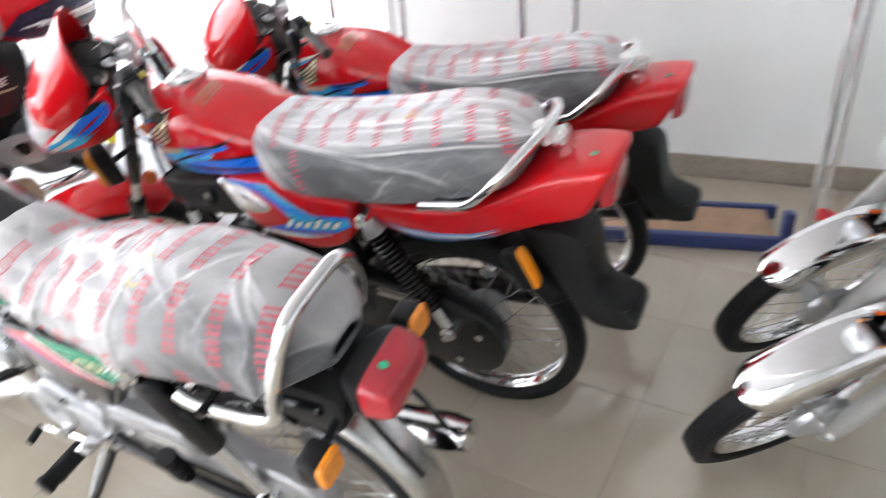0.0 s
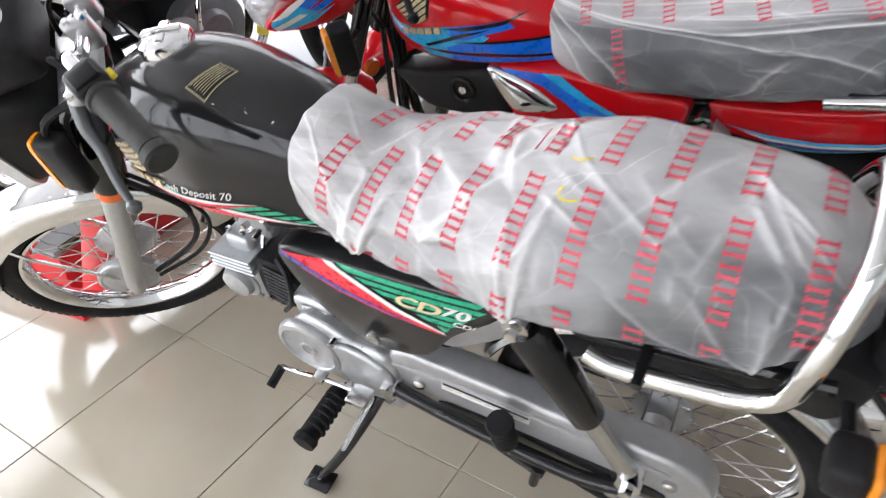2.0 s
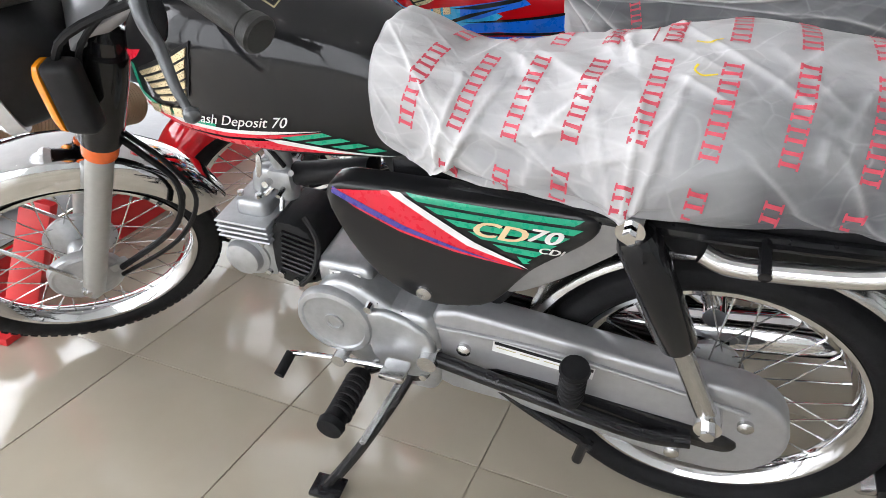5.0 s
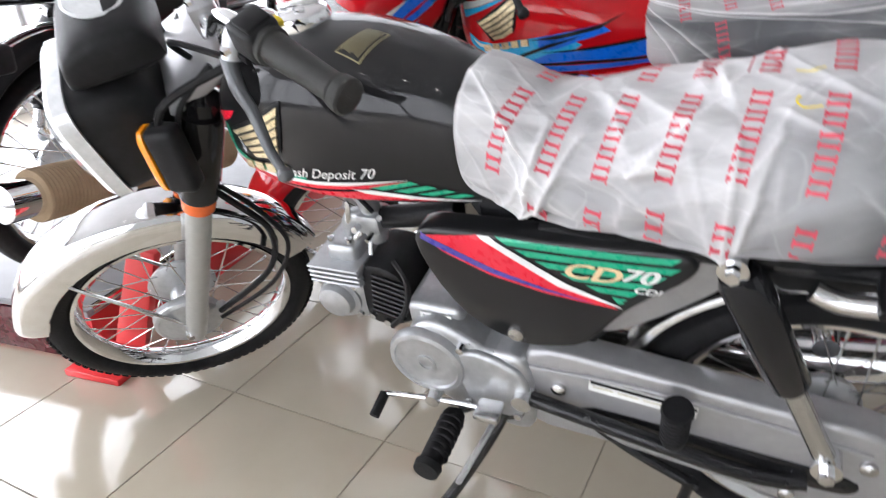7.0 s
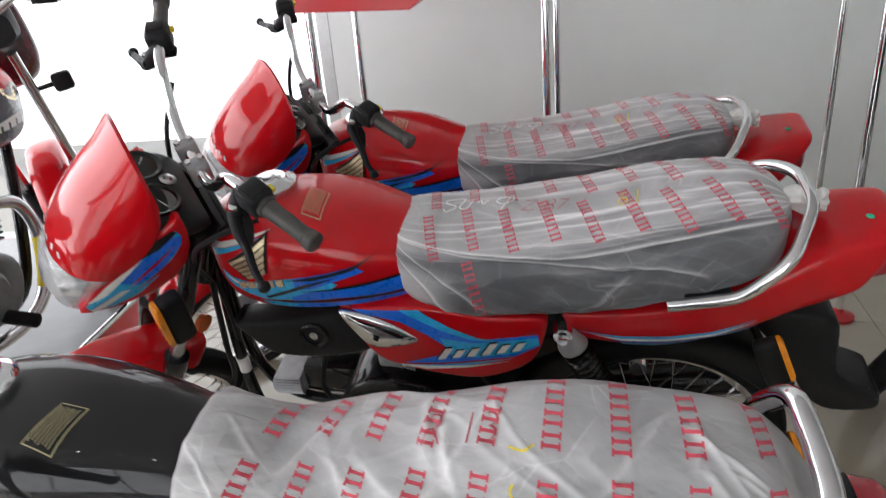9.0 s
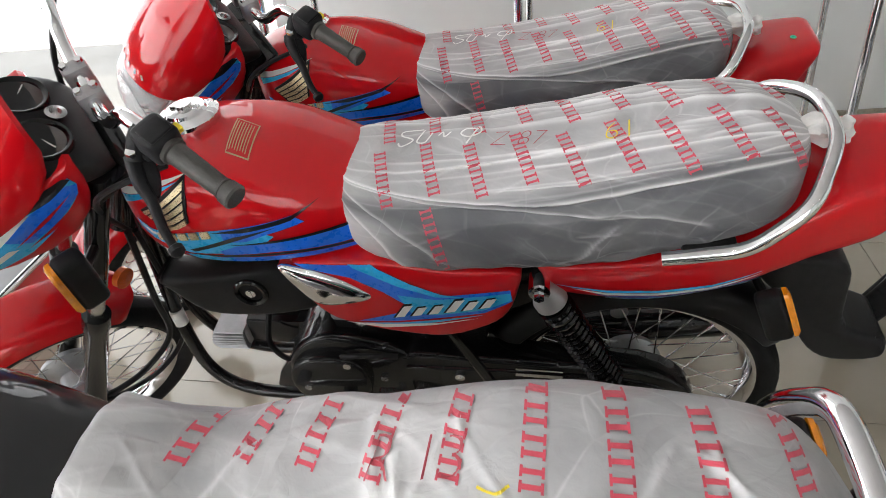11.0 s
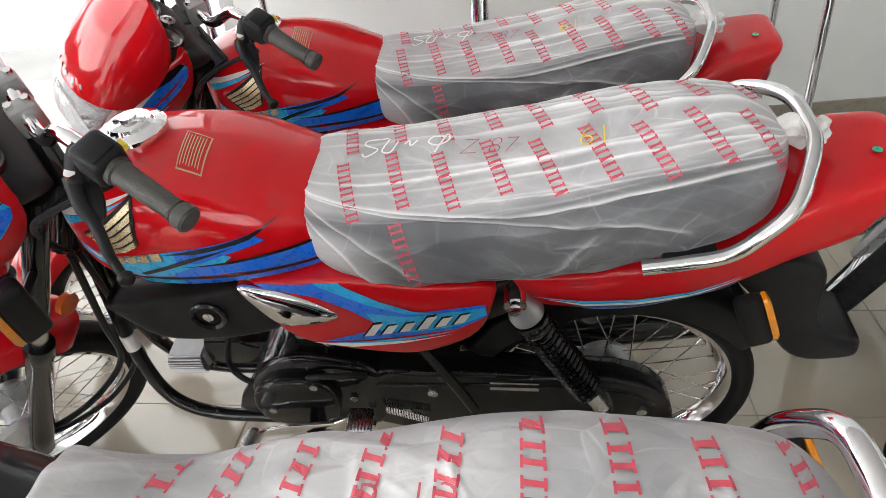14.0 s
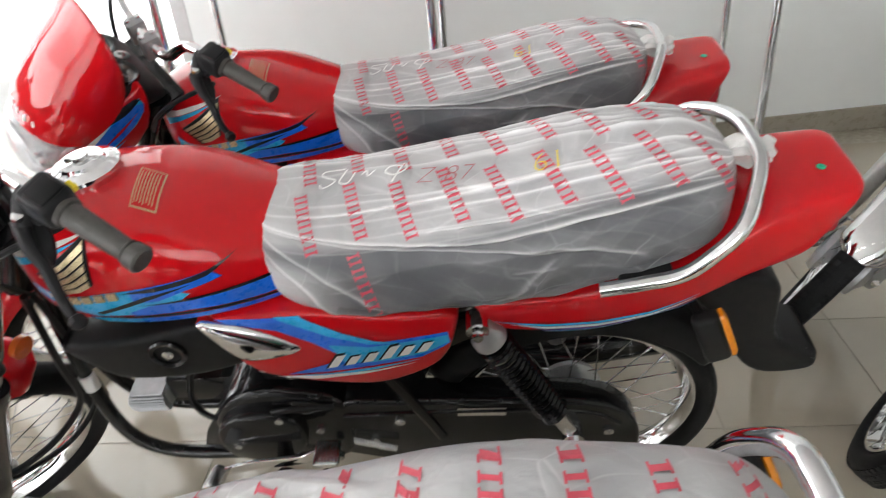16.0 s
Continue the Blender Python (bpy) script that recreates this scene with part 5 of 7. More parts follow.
    # grab rail, tail lamp
    half = [(-0.07, 0.128, 0.664), (-0.035, 0.131, 0.654), (0.04, 0.132, 0.660), (0.115, 0.132, 0.672), (0.151, 0.131, 0.697), (0.164, 0.129, 0.745), (0.174, 0.118, 0.790), (0.183, 0.098, 0.828), (0.190, 0.075, 0.857), (0.193, 0.042, 0.869)]
    rail = part("grab_rail", tube([(x, -y, z) for x, y, z in half] + half[::-1], 0.0135, 14, 7), CHROME, bike, "chrome grab rail behind the seat")
    for s in (-1, 1):
        part("rail_stay", tube([(0.0, s * 0.09, 0.672), (0.0, s * 0.155, 0.664)], 0.008, 8), GLOSSBLACK, rail)
    tail = part("tail_lamp", superloft([(0.225, 0.725, 0.665, 0.05, 0.5), (0.250, 0.738, 0.655, 0.070, 0.5), (0.270, 0.742, 0.652, 0.074, 0.5)], 32, 5, 5), PLASTIC, bike, "tail lamp with big red lens")
    part("lens", superloft([(0.271, 0.741, 0.653, 0.073, 0.5), (0.302, 0.735, 0.657, 0.071, 0.5), (0.318, 0.725, 0.664, 0.065, 0.5), (0.324, 0.712, 0.675, 0.052, 0.5)], 36, 5, 5), REDLENS, tail, "red ribbed lens")
    part("sticker", lathe([(0.0, 0), (0.008, 0), (0.008, 0.0008), (0.0, 0.0009)], (0.292, -0.018, 0.7395), (0.15, 0, 1), 18), GREEN, tail, "small green dot sticker")
    part("plate_bracket", join(tube([(0.20, -0.03, 0.67), (0.27, -0.05, 0.60), (0.33, -0.05, 0.50)], 0.006, 8, 3), tube([(0.20, 0.03, 0.67), (0.27, 0.05, 0.60), (0.33, 0.05, 0.50)], 0.006, 8, 3)), GLOSSBLACK, bike)
    for s in (-1, 1):
        indicator(bike, (0.215, s * 0.06, 0.65), (0.226, s * 0.155, 0.645), None, (0.030, 0.022, 0.028), (1, 0, 0))
    # front end, turned to the left
    wheel(bike, (-1.270, 0, 0.300), m, 0.285, 0.032, 0.226, name="front_wheel", hub_r=0.074, tread=True)
    part("brake_plate", join(lathe([(0.0, 0), (0.072, 0), (0.072, 0.006), (0.066, 0.010), (0.050, 0.008), (0.046, 0.014), (0.022, 0.016), (0.018, 0.024), (0.0, 0.026)], (-1.270, -0.055, 0.300), (0, -1, 0), 32), box(-1.223, -1.183, -0.068, -0.05, 0.293, 0.318, 0.004)), ALU, bike, "aluminium brake drum plate", m=m)
    part("front_mudguard", fender((-1.270, 0, 0.306), 0.327, 0.058, 8, 158, 0.062), CHROME, bike, "polished chrome front mudguard", m=m)
    rk = Vector((math.sin(radians(26)), 0, math.cos(radians(26))))
    axle = Vector((-1.270, 0, 0.300))
    for s in (-1, 1):
        o = Vector((0.012, s * 0.085, 0))
        leg = part("fork_leg", lathe([(0.0, -0.03), (0.014, -0.03), (0.021, -0.015), (0.0225, 0.05), (0.0235, 0.36), (0.0235, 0.385), (0.0, 0.385)], axle + o, rk, 24), FORK, bike, "grey painted fork leg", m=m)
        part("reflector", lathe([(0.0, 0.386), (0.029, 0.386), (0.030, 0.39), (0.030, 0.413), (0.029, 0.416), (0.0, 0.416)], axle + o, rk, 24), REFLECTOR, leg, "orange reflector ring", m=m)
        part("fork_cover", lathe([(0.0, 0.417), (0.034, 0.417), (0.036, 0.43), (0.038, 0.56), (0.036, 0.60), (0.0, 0.60)], axle + o, rk, 24), GLOSSBLACK, leg, "black fork cover", m=m)
        part("fork_top", lathe([(0.0, 0.60), (0.030, 0.60), (0.032, 0.63), (0.020, 0.64), (0.012, 0.655), (0.0, 0.655)], axle + o, rk, 20), GLOSSBLACK, leg, m=m)
        part("mudguard_stay", tube([axle + Vector((0, s * 0.075, 0.01)), axle + Vector((-0.10, s * 0.068, 0.22)), axle + Vector((-0.13, s * 0.05, 0.25))], 0.004, 6), STEEL, leg, m=m)
    mf = m @ Matrix.Translation((-0.105, 0, 0.02))
    part("top_bridge", plate(rounded([(-0.92, 0.838), (-0.83, 0.868), (-0.83, 0.885), (-0.92, 0.855)], 2), -0.105, 0.105, 0.006), SILVER, bike, m=mf)
    part("head_tube", tube([Vector((-0.997, 0, 0.80)) - rk * 0.10, Vector((-0.997, 0, 0.80)) + rk * 0.07], 0.028, 16), GLOSSBLACK, bike)
    lamp = part("headlight", superloft(dense([(-0.925, 0.845, 0.775, 0.05, 0.5), (-0.945, 0.88, 0.745, 0.085, 0.5), (-0.985, 0.905, 0.72, 0.100, 0.5), (-1.035, 0.912, 0.712, 0.104, 0.5), (-1.055, 0.912, 0.712, 0.104, 0.5)], 3), 40, 4.5, 4.5), PLASTIC, bike, "square black headlight", m=mf)
    part("bezel", superloft([(-1.050, 0.917, 0.707, 0.109, 0.5), (-1.072, 0.917, 0.707, 0.109, 0.5), (-1.082, 0.908, 0.716, 0.100, 0.5)], 40, 5, 5), CLEAR, lamp, "pale headlight rim", m=mf)
    part("lens", superloft([(-1.080, 0.905, 0.72, 0.096, 0.5), (-1.098, 0.88, 0.745, 0.075, 0.5), (-1.103, 0.85, 0.775, 0.045, 0.5)], 40, 4, 4), CLEAR, lamp, "clear fluted lens", m=mf)
    inst = part("instrument_pod", superloft(dense([(-1.03, 0.94, 0.915, 0.075, 0.5), (-1.015, 0.978, 0.912, 0.086, 0.5), (-0.95, 0.992, 0.908, 0.088, 0.5), (-0.905, 0.978, 0.908, 0.082, 0.5), (-0.89, 0.95, 0.912, 0.070, 0.5)], 3), 36, 4, 4), PLASTIC, bike, "black instrument pod", m=mf)
    dial = lathe([(0.0, 0), (0.040, 0), (0.042, 0.004), (0.038, 0.006), (0.036, 0.004), (0.0, 0.004)], (-0.955, -0.0, 0.990), (0.25, 0, 1), 32)
    part("dial", dial, CLEAR, inst, "pale speedometer dial", m=mf)
    handlebar(bike, m, (-0.925, 0, 0.955), (-0.846, -0.272, 1.044), (-0.785, -0.392, 1.032), (-0.892, -0.352, 0.918), grip_r=0.0175)
    for s in (-1, 1):
        indicator(bike, (-0.945, s * 0.105, 0.80), (-0.950, s * 0.142, 0.80), mf, (0.020, 0.026, 0.058), (-0.85, -s * 0.45, 0.0), rk)
    cable(bike, [(-0.80, -0.14, 0.92), (-0.93, -0.13, 0.88), (-0.965, -0.10, 0.74), (-0.93, -0.095, 0.62), (-0.90, -0.095, 0.50), (-0.95, -0.09, 0.38), (-1.09, -0.075, 0.292)], 0.0065, mf, "brake_cable")
    cable(bike, [(-0.84, -0.10, 0.90), (-0.92, -0.11, 0.84), (-0.945, -0.085, 0.70), (-0.90, -0.085, 0.56), (-0.885, -0.09, 0.44), (-0.96, -0.085, 0.33), (-1.10, -0.07, 0.262)], 0.005, mf, "speedometer_cable")
    cable(bike, [(-0.80, 0.14, 0.92), (-0.90, 0.10, 0.90), (-0.90, 0.04, 0.80)], 0.005, mf)
    cable(bike, [(-0.80, -0.15, 0.93), (-0.88, -0.06, 0.93), (-0.86, -0.02, 0.84)], 0.005, mf)
    return bike

# ---- red commuter motorcycle with a headlight cowl ----


def red_motorcycle():
    bike = tagged(new("motorcycle"), "red motorcycle with blue stripes and bagged seat", "motorcycle", "motorcycles on show")
    m = steering((-0.945, 0, 0.80), 26, RED_STEER)
    rk = Vector((math.sin(radians(26)), 0, math.cos(radians(26))))
    wheel(bike, (0, 0, 0.294), None, 0.292, 0.042, 0.243, name="rear_wheel", hub_r=0.066)
    # black rear mudguard with its flap
    part("rear_mudguard", fender((0, 0, 0.30), 0.335, 0.068, 34, 152, 0.05), PLASTIC, bike, "black plastic rear mudguard")
    part("mudguard_flap", plate(rounded([(0.15, 0.69), (0.22, 0.70), (0.31, 0.685), (0.328, 0.62), (0.336, 0.56), (0.355, 0.525), (0.415, 0.498), (0.430, 0.478), (0.424, 0.446), (0.345, 0.438), (0.295, 0.470), (0.255, 0.54), (0.215, 0.61)], 3), -0.062, 0.062, 0.012, 3), PLASTIC, bike, "black plastic mudguard extension")
    for s in (-1, 1):
        shock(bike, (-0.188, s * 0.138, 0.712), (-0.022, s * 0.125, 0.372), "spring", s)
        part("swing_arm", tube([(-0.42, s * 0.08, 0.37), (-0.05, s * 0.095, 0.31), (0.04, s * 0.095, 0.295)], 0.018, 12), GLOSSBLACK, bike)
        indicator(bike, (0.17, s * 0.05, 0.655), (0.190, s * 0.128, 0.638), None, (0.015, 0.022, 0.056), (1, 0, 0.4), (-0.4, 0, 1))
    case = part("chain_case", plate(rounded([(-0.46, 0.47), (-0.35, 0.475), (-0.23, 0.468), (0.0, 0.448), (0.09, 0.39), (0.115, 0.305), (0.08, 0.235), (0.0, 0.205), (-0.12, 0.225), (-0.46, 0.31)], 3), -0.112, -0.05, 0.010, 3), GLOSSBLACK, bike, "glossy black full chain case")
    tc = tree_of(case)
    part("sticker", wrap([(-0.235, 0.452), (-0.145, 0.446), (-0.146, 0.422), (-0.236, 0.428)], [tc], 0.002), STEEL, case, "silver foil sticker", smooth=False)
    part("case_rib", tube([(-0.45, -0.113, 0.445), (-0.2, -0.113, 0.44), (0.0, -0.113, 0.42), (0.07, -0.113, 0.375)], 0.004, 8, 5), GLOSSBLACK, case)
    for x, z in ((-0.345, 0.42), (-0.40, 0.36), (-0.02, 0.25), (0.05, 0.355)):
        part("bolt", lathe([(0.0, 0), (0.010, 0), (0.010, 0.006), (0.0, 0.010)], (x, -0.112, z), (0, -1, 0), 12), STEEL, case)
    # engine
    eng = part("engine", plate(rounded([(-0.70, 0.42), (-0.67, 0.49), (-0.60, 0.53), (-0.52, 0.52), (-0.44, 0.475), (-0.44, 0.33), (-0.50, 0.30), (-0.62, 0.32), (-0.68, 0.36)], 3), -0.115, 0.115, 0.016, 3), GLOSSBLACK, bike, "black engine")
    part("clutch_cover", plate(rounded([(-0.69, 0.42), (-0.66, 0.475), (-0.58, 0.49), (-0.53, 0.46), (-0.53, 0.37), (-0.60, 0.34), (-0.67, 0.36)], 3), -0.140, -0.11, 0.010, 3), GLOSSBLACK, eng)
    part("engine_foot", plate(rounded([(-0.77, 0.30), (-0.68, 0.44), (-0.64, 0.36), (-0.66, 0.28)], 3), -0.07, -0.05, 0.005), GLOSSBLACK, eng)
    part("upper_case", box(-0.60, -0.50, -0.07, 0.07, 0.50, 0.575, 0.015, 3), ALU, eng, "aluminium upper crankcase")
    for x, z in ((-0.655, 0.40), (-0.56, 0.475), (-0.545, 0.36), (-0.49, 0.44), (-0.47, 0.345)):
        part("bolt", lathe([(0.0, 0), (0.008, 0), (0.008, 0.012), (0.0, 0.012)], (x, -0.130, z), (0, -1, 0), 8), STEEL, eng)
    part("cylinder", box(-0.80, -0.66, -0.045, 0.045, 0.420, 0.490, 0.008), GLOSSBLACK, eng)
    head = part("cylinder_head", box(-0.872, -0.80, -0.050, 0.050, 0.414, 0.464, 0.012, 3), ALU, eng, "finned aluminium cylinder head")
    for k in range(8):
        w = 0.006 * (1 - ((k - 3.5) / 3.5) ** 2)
        part("fin", box(-0.874 - w, -0.806, -0.058 - w, 0.055 + w, 0.412 + 0.0070 * k, 0.4155 + 0.0070 * k, 0.0015, 1), ALU, head)
    part("carburettor", join(box(-0.70, -0.64, -0.035, 0.035, 0.565, 0.64, 0.010), lathe([(0.0, 0), (0.022, 0), (0.022, 0.06), (0.0, 0.06)], (-0.67, 0, 0.62), (0, 0, 1), 16)), ALU, eng)
    cable(eng, [(-0.72, -0.05, 0.56), (-0.735, -0.085, 0.48), (-0.70, -0.10, 0.44), (-0.66, -0.09, 0.45)], 0.006, name="breather_hose")
    cable(eng, [(-0.60, -0.12, 0.47), (-0.54, -0.13, 0.495), (-0.46, -0.12, 0.485)], 0.006, name="wire")
    part("exhaust", tube([(-0.86, 0.05, 0.42), (-0.88, 0.08, 0.32), (-0.80, 0.11, 0.25), (-0.55, 0.13, 0.24), (-0.30, 0.14, 0.25)], 0.017, 14, 6), CHROME, bike, "chrome exhaust pipe")
    part("muffler", lathe([(0.0, 0), (0.018, 0), (0.038, 0.07), (0.045, 0.16), (0.045, 0.62), (0.034, 0.66), (0.0, 0.665)], (-0.32, 0.142, 0.25), (1, 0.02, 0.12), 28), GLOSSBLACK, bike, "black muffler")
    # frame
    part("down_tube", tube([(-0.935, 0, 0.82), (-0.955, -0.012, 0.62), (-0.955, -0.03, 0.45), (-0.925, -0.05, 0.33), (-0.85, -0.06, 0.275), (-0.72, -0.065, 0.265), (-0.55, -0.07, 0.27)], 0.0142, 14, 7), GLOSSBLACK, bike, "curved black frame tube")
    part("down_tube", tube([(-0.935, 0, 0.82), (-0.955, 0.012, 0.62), (-0.955, 0.03, 0.45), (-0.925, 0.05, 0.33), (-0.85, 0.06, 0.275), (-0.72, 0.065, 0.265), (-0.55, 0.07, 0.27)], 0.0142, 14, 7), GLOSSBLACK, bike, "curved black frame tube")
    part("tube_sticker", tube([(-0.9562, -0.0275, 0.500), (-0.9545, -0.031, 0.462)], 0.0148, 14), WHITE, bike, "white sticker on the frame tube")
    part("frame_spine", tube([(-0.93, 0, 0.82), (-0.65, 0, 0.74), (-0.40, 0, 0.70), (0.0, 0, 0.71), (0.20, 0, 0.76)], 0.03, 12, 5), GLOSSBLACK, bike)
    part("frame_plate", plate([(-0.52, 0.72), (-0.12, 0.74), (-0.14, 0.62), (-0.27, 0.55), (-0.32, 0.38), (-0.46, 0.36), (-0.56, 0.55)], -0.07, 0.07, 0.01), GLOSSBLACK, bike)
    for s in (-1, 1):
        part("frame_stay", tube([(-0.36, s * 0.105, 0.56), (-0.30, s * 0.112, 0.44), (-0.27, s * 0.11, 0.36)], 0.011, 10, 3), GLOSSBLACK, bike)
        part("seat_rail", tube([(-0.42, s * 0.10, 0.72), (-0.15, s * 0.105, 0.74), (0.18, s * 0.09, 0.79)], 0.012, 10, 4), GLOSSBLACK, bike)
    gear = part("gear_pedal", plate(rounded([(-0.70, 0.366), (-0.62, 0.394), (-0.53, 0.404), (-0.475, 0.438), (-0.464, 0.426), (-0.52, 0.382), (-0.62, 0.368), (-0.695, 0.350)], 2), -0.172, -0.164, 0.002), CHROME, bike, "chrome heel-and-toe gear pedal")
    toe = part("toe_pad", tube([(-0.697, -0.165, 0.360), (-0.700, -0.218, 0.374)], 0.0155, 14), STEEL, gear, "knurled toe pad")
    for k in range(8):
        part("pad_rib", lathe([(0.0150, 0.0), (0.0172, 0.001), (0.0172, 0.003), (0.0150, 0.004)], (-0.6973 - 0.0004 * k, -0.171 - 0.0057 * k, 0.3616 + 0.0015 * k), (-0.06, -1, 0.26), 14), STEEL, toe)
    heel = part("heel_pad", box(-0.495, -0.447, -0.218, -0.165, 0.436, 0.451, 0.006), STEEL, gear, "knurled heel pad")
    for k in range(7):
        part("pad_rib", box(-0.491 + 0.0062 * k, -0.488 + 0.0062 * k, -0.214, -0.169, 0.4505, 0.4535, 0.0008, 1), STEEL, heel)
    for s in (-1, 1):
        part("foot_peg", lathe([(0.0, 0), (0.018, 0), (0.021, 0.01), (0.020, 0.10), (0.022, 0.115), (0.0, 0.116)], (-0.59, s * 0.13, 0.285), (0, s, 0), 18), RUBBER, bike)
    part("side_stand", tube([(-0.50, -0.10, 0.29), (-0.53, -0.14, 0.22), (-0.62, -0.225, 0.055)], 0.012, 10, 4), GLOSSBLACK, bike, "black side stand swung out")
    pts = []
    for i in range(16 * 8 + 1):
        a = 2 * math.pi * i / 8
        q = Vector((-0.44, -0.12, 0.375)).lerp(Vector((-0.36, -0.125, 0.345)), i / (16 * 8))
        pts.append(q + Vector((0, 0.007 * math.cos(a), 0.007 * math.sin(a))))
    part("brake_spring", tube(pts, 0.0018, 5), STEEL, bike, "bright coil spring")
    # tank
    tank_st = dense([(-0.915, 0.89, 0.84, 0.03, 0.5), (-0.895, 0.918, 0.790, 0.075, 0.50), (-0.855, 0.937, 0.745, 0.108, 0.53), (-0.78, 0.950, 0.732, 0.132, 0.53), (-0.69, 0.949, 0.735, 0.144, 0.50), (-0.61, 0.936, 0.745, 0.144, 0.48), (-0.54, 0.912, 0.748, 0.130, 0.45), (-0.475, 0.885, 0.755, 0.105, 0.45), (-0.43, 0.84, 0.765, 0.075, 0.5)], 5)
    tank = part("fuel_tank", superloft(tank_st, 64, 2.4, 5.5), RED, bike, "glossy red fuel tank with blue stripes")
    tt = tree_of(tank)
    cap = part("fuel_cap", scalloped(lathe([(0.0, -0.008), (0.050, -0.008), (0.053, 0.004), (0.053, 0.013), (0.048, 0.018), (0.036, 0.021), (0.033, 0.026), (0.015, 0.028), (0.0, 0.028)], (-0.765, 0.0, 0.949), (-0.05, 0, 1), 96), (-0.765, 0.0)), CHROME, tank, "round chrome fuel cap")
    part("cap_rim", lathe([(0.048, 0.006), (0.054, 0.008), (0.054, 0.014), (0.048, 0.016)], (-0.765, 0.0, 0.949), (-0.05, 0, 1), 14, True), CHROME, cap)
    part("cap_lock", join(lathe([(0.0, 0.028), (0.014, 0.028), (0.013, 0.034), (0.0, 0.034)], (-0.765, 0.0, 0.949), (-0.05, 0, 1), 18), box(-0.79, -0.74, -0.006, 0.006, 0.973, 0.980, 0.002)), STEEL, cap)
    for s in (-1, 1):
        def tp(poly, mat, lift=0.0015):
            return part("stripe", wrap(poly, [tt], lift, s), mat, tank, smooth=False)
        tp([(-0.884, 0.886), (-0.848, 0.893), (-0.798, 0.908), (-0.734, 0.925), (-0.790, 0.902), (-0.840, 0.884), (-0.880, 0.872)], WHITE)
        tp([(-0.880, 0.872), (-0.840, 0.883), (-0.790, 0.901), (-0.755, 0.913), (-0.794, 0.893), (-0.840, 0.873), (-0.876, 0.857)], CYAN, 0.002)
        tp([(-0.868, 0.826), (-0.840, 0.813), (-0.800, 0.812), (-0.739, 0.827), (-0.660, 0.842), (-0.610, 0.822), (-0.640, 0.800), (-0.690, 0.782), (-0.776, 0.772), (-0.812, 0.779), (-0.846, 0.790), (-0.866, 0.806)], CYAN)
        tp([(-0.862, 0.818), (-0.838, 0.808), (-0.800, 0.806), (-0.760, 0.812), (-0.730, 0.822), (-0.770, 0.806), (-0.805, 0.800), (-0.842, 0.801)], WHITE, 0.0022)
        tp([(-0.700, 0.834), (-0.660, 0.843), (-0.574, 0.860), (-0.556, 0.846), (-0.620, 0.828), (-0.660, 0.812), (-0.700, 0.808)], BLUE, 0.0026)
        tp([(-0.715, 0.786), (-0.680, 0.801), (-0.612, 0.813), (-0.499, 0.824), (-0.478, 0.822), (-0.482, 0.792), (-0.506, 0.790), (-0.618, 0.789), (-0.710, 0.778)], BLUE, 0.0024)
        tp([(-0.785, 0.764), (-0.694, 0.774), (-0.577, 0.782), (-0.48, 0.784), (-0.48, 0.776), (-0.56, 0.771), (-0.64, 0.763), (-0.72, 0.757)], BLUE, 0.0026)
        tp([(-0.790, 0.770), (-0.745, 0.772), (-0.690, 0.770), (-0.72, 0.760), (-0.765, 0.758)], CYAN, 0.0030)
        tp([(-0.720, 0.827), (-0.664, 0.840), (-0.574, 0.860), (-0.530, 0.876), (-0.576, 0.852), (-0.660, 0.832)], BLACK, 0.0032)
        tp([(-0.772, 0.783), (-0.678, 0.822), (-0.600, 0.843), (-0.680, 0.813), (-0.765, 0.779)], BLACK, 0.0034)
        tp([(-0.70, 0.802), (-0.612, 0.815), (-0.499, 0.828), (-0.47, 0.829), (-0.50, 0.822), (-0.612, 0.810)], BLACK, 0.0036)
        tp([(-0.78, 0.771), (-0.70, 0.780), (-0.60, 0.789), (-0.48, 0.790), (-0.48, 0.785), (-0.60, 0.784), (-0.70, 0.775)], BLACK, 0.0036)
    plain_wing(tank, [tt], -0.838, 0.852, 0.098, GOLD, 4)
    top_sticker(tank, tt, ((-0.684, 0.006), (-0.640, -0.010), (-0.640, -0.086), (-0.680, -0.076)), RED, "red caution sticker with gold print and border")
    # side covers and tail
    for s in (-1, 1):
        bc = part("lower_cover", plate(rounded([(-0.862, 0.702), (-0.850, 0.714), (-0.78, 0.725), (-0.70, 0.735), (-0.615, 0.746), (-0.588, 0.70), (-0.572, 0.650), (-0.62, 0.634), (-0.70, 0.627), (-0.79, 0.633), (-0.842, 0.680)], 3), s * 0.07, s * 0.140, 0.012, 3, s * 0.012), PLASTIC, bike, "matt black tank side cover")
        lock = part("cover_lock", lathe([(0.020, 0.0), (0.031, 0.0), (0.031, 0.005), (0.028, 0.008), (0.022, 0.006), (0.018, -0.012), (0.0, -0.012)], (-0.685, s * 0.150, 0.696), (0, s, 0), 28), GLOSSBLACK, bc, "round black lock recess")
        part("key_slot", join(lathe([(0.0, 0.0), (0.009, 0.0), (0.009, 0.006), (0.0, 0.007)], (-0.685, s * 0.150, 0.696), (0, s, 0), 16), box(-0.687, -0.683, s * 0.157 - 0.001, s * 0.157 + 0.001, 0.688, 0.704)), STEEL, lock)
        poly = rounded([(-0.63, 0.748), (-0.55, 0.764), (-0.44, 0.768), (-0.33, 0.748), (-0.225, 0.742), (-0.222, 0.70), (-0.24, 0.645), (-0.275, 0.612), (-0.35, 0.585), (-0.43, 0.592), (-0.51, 0.610), (-0.56, 0.632), (-0.60, 0.69)], 3)
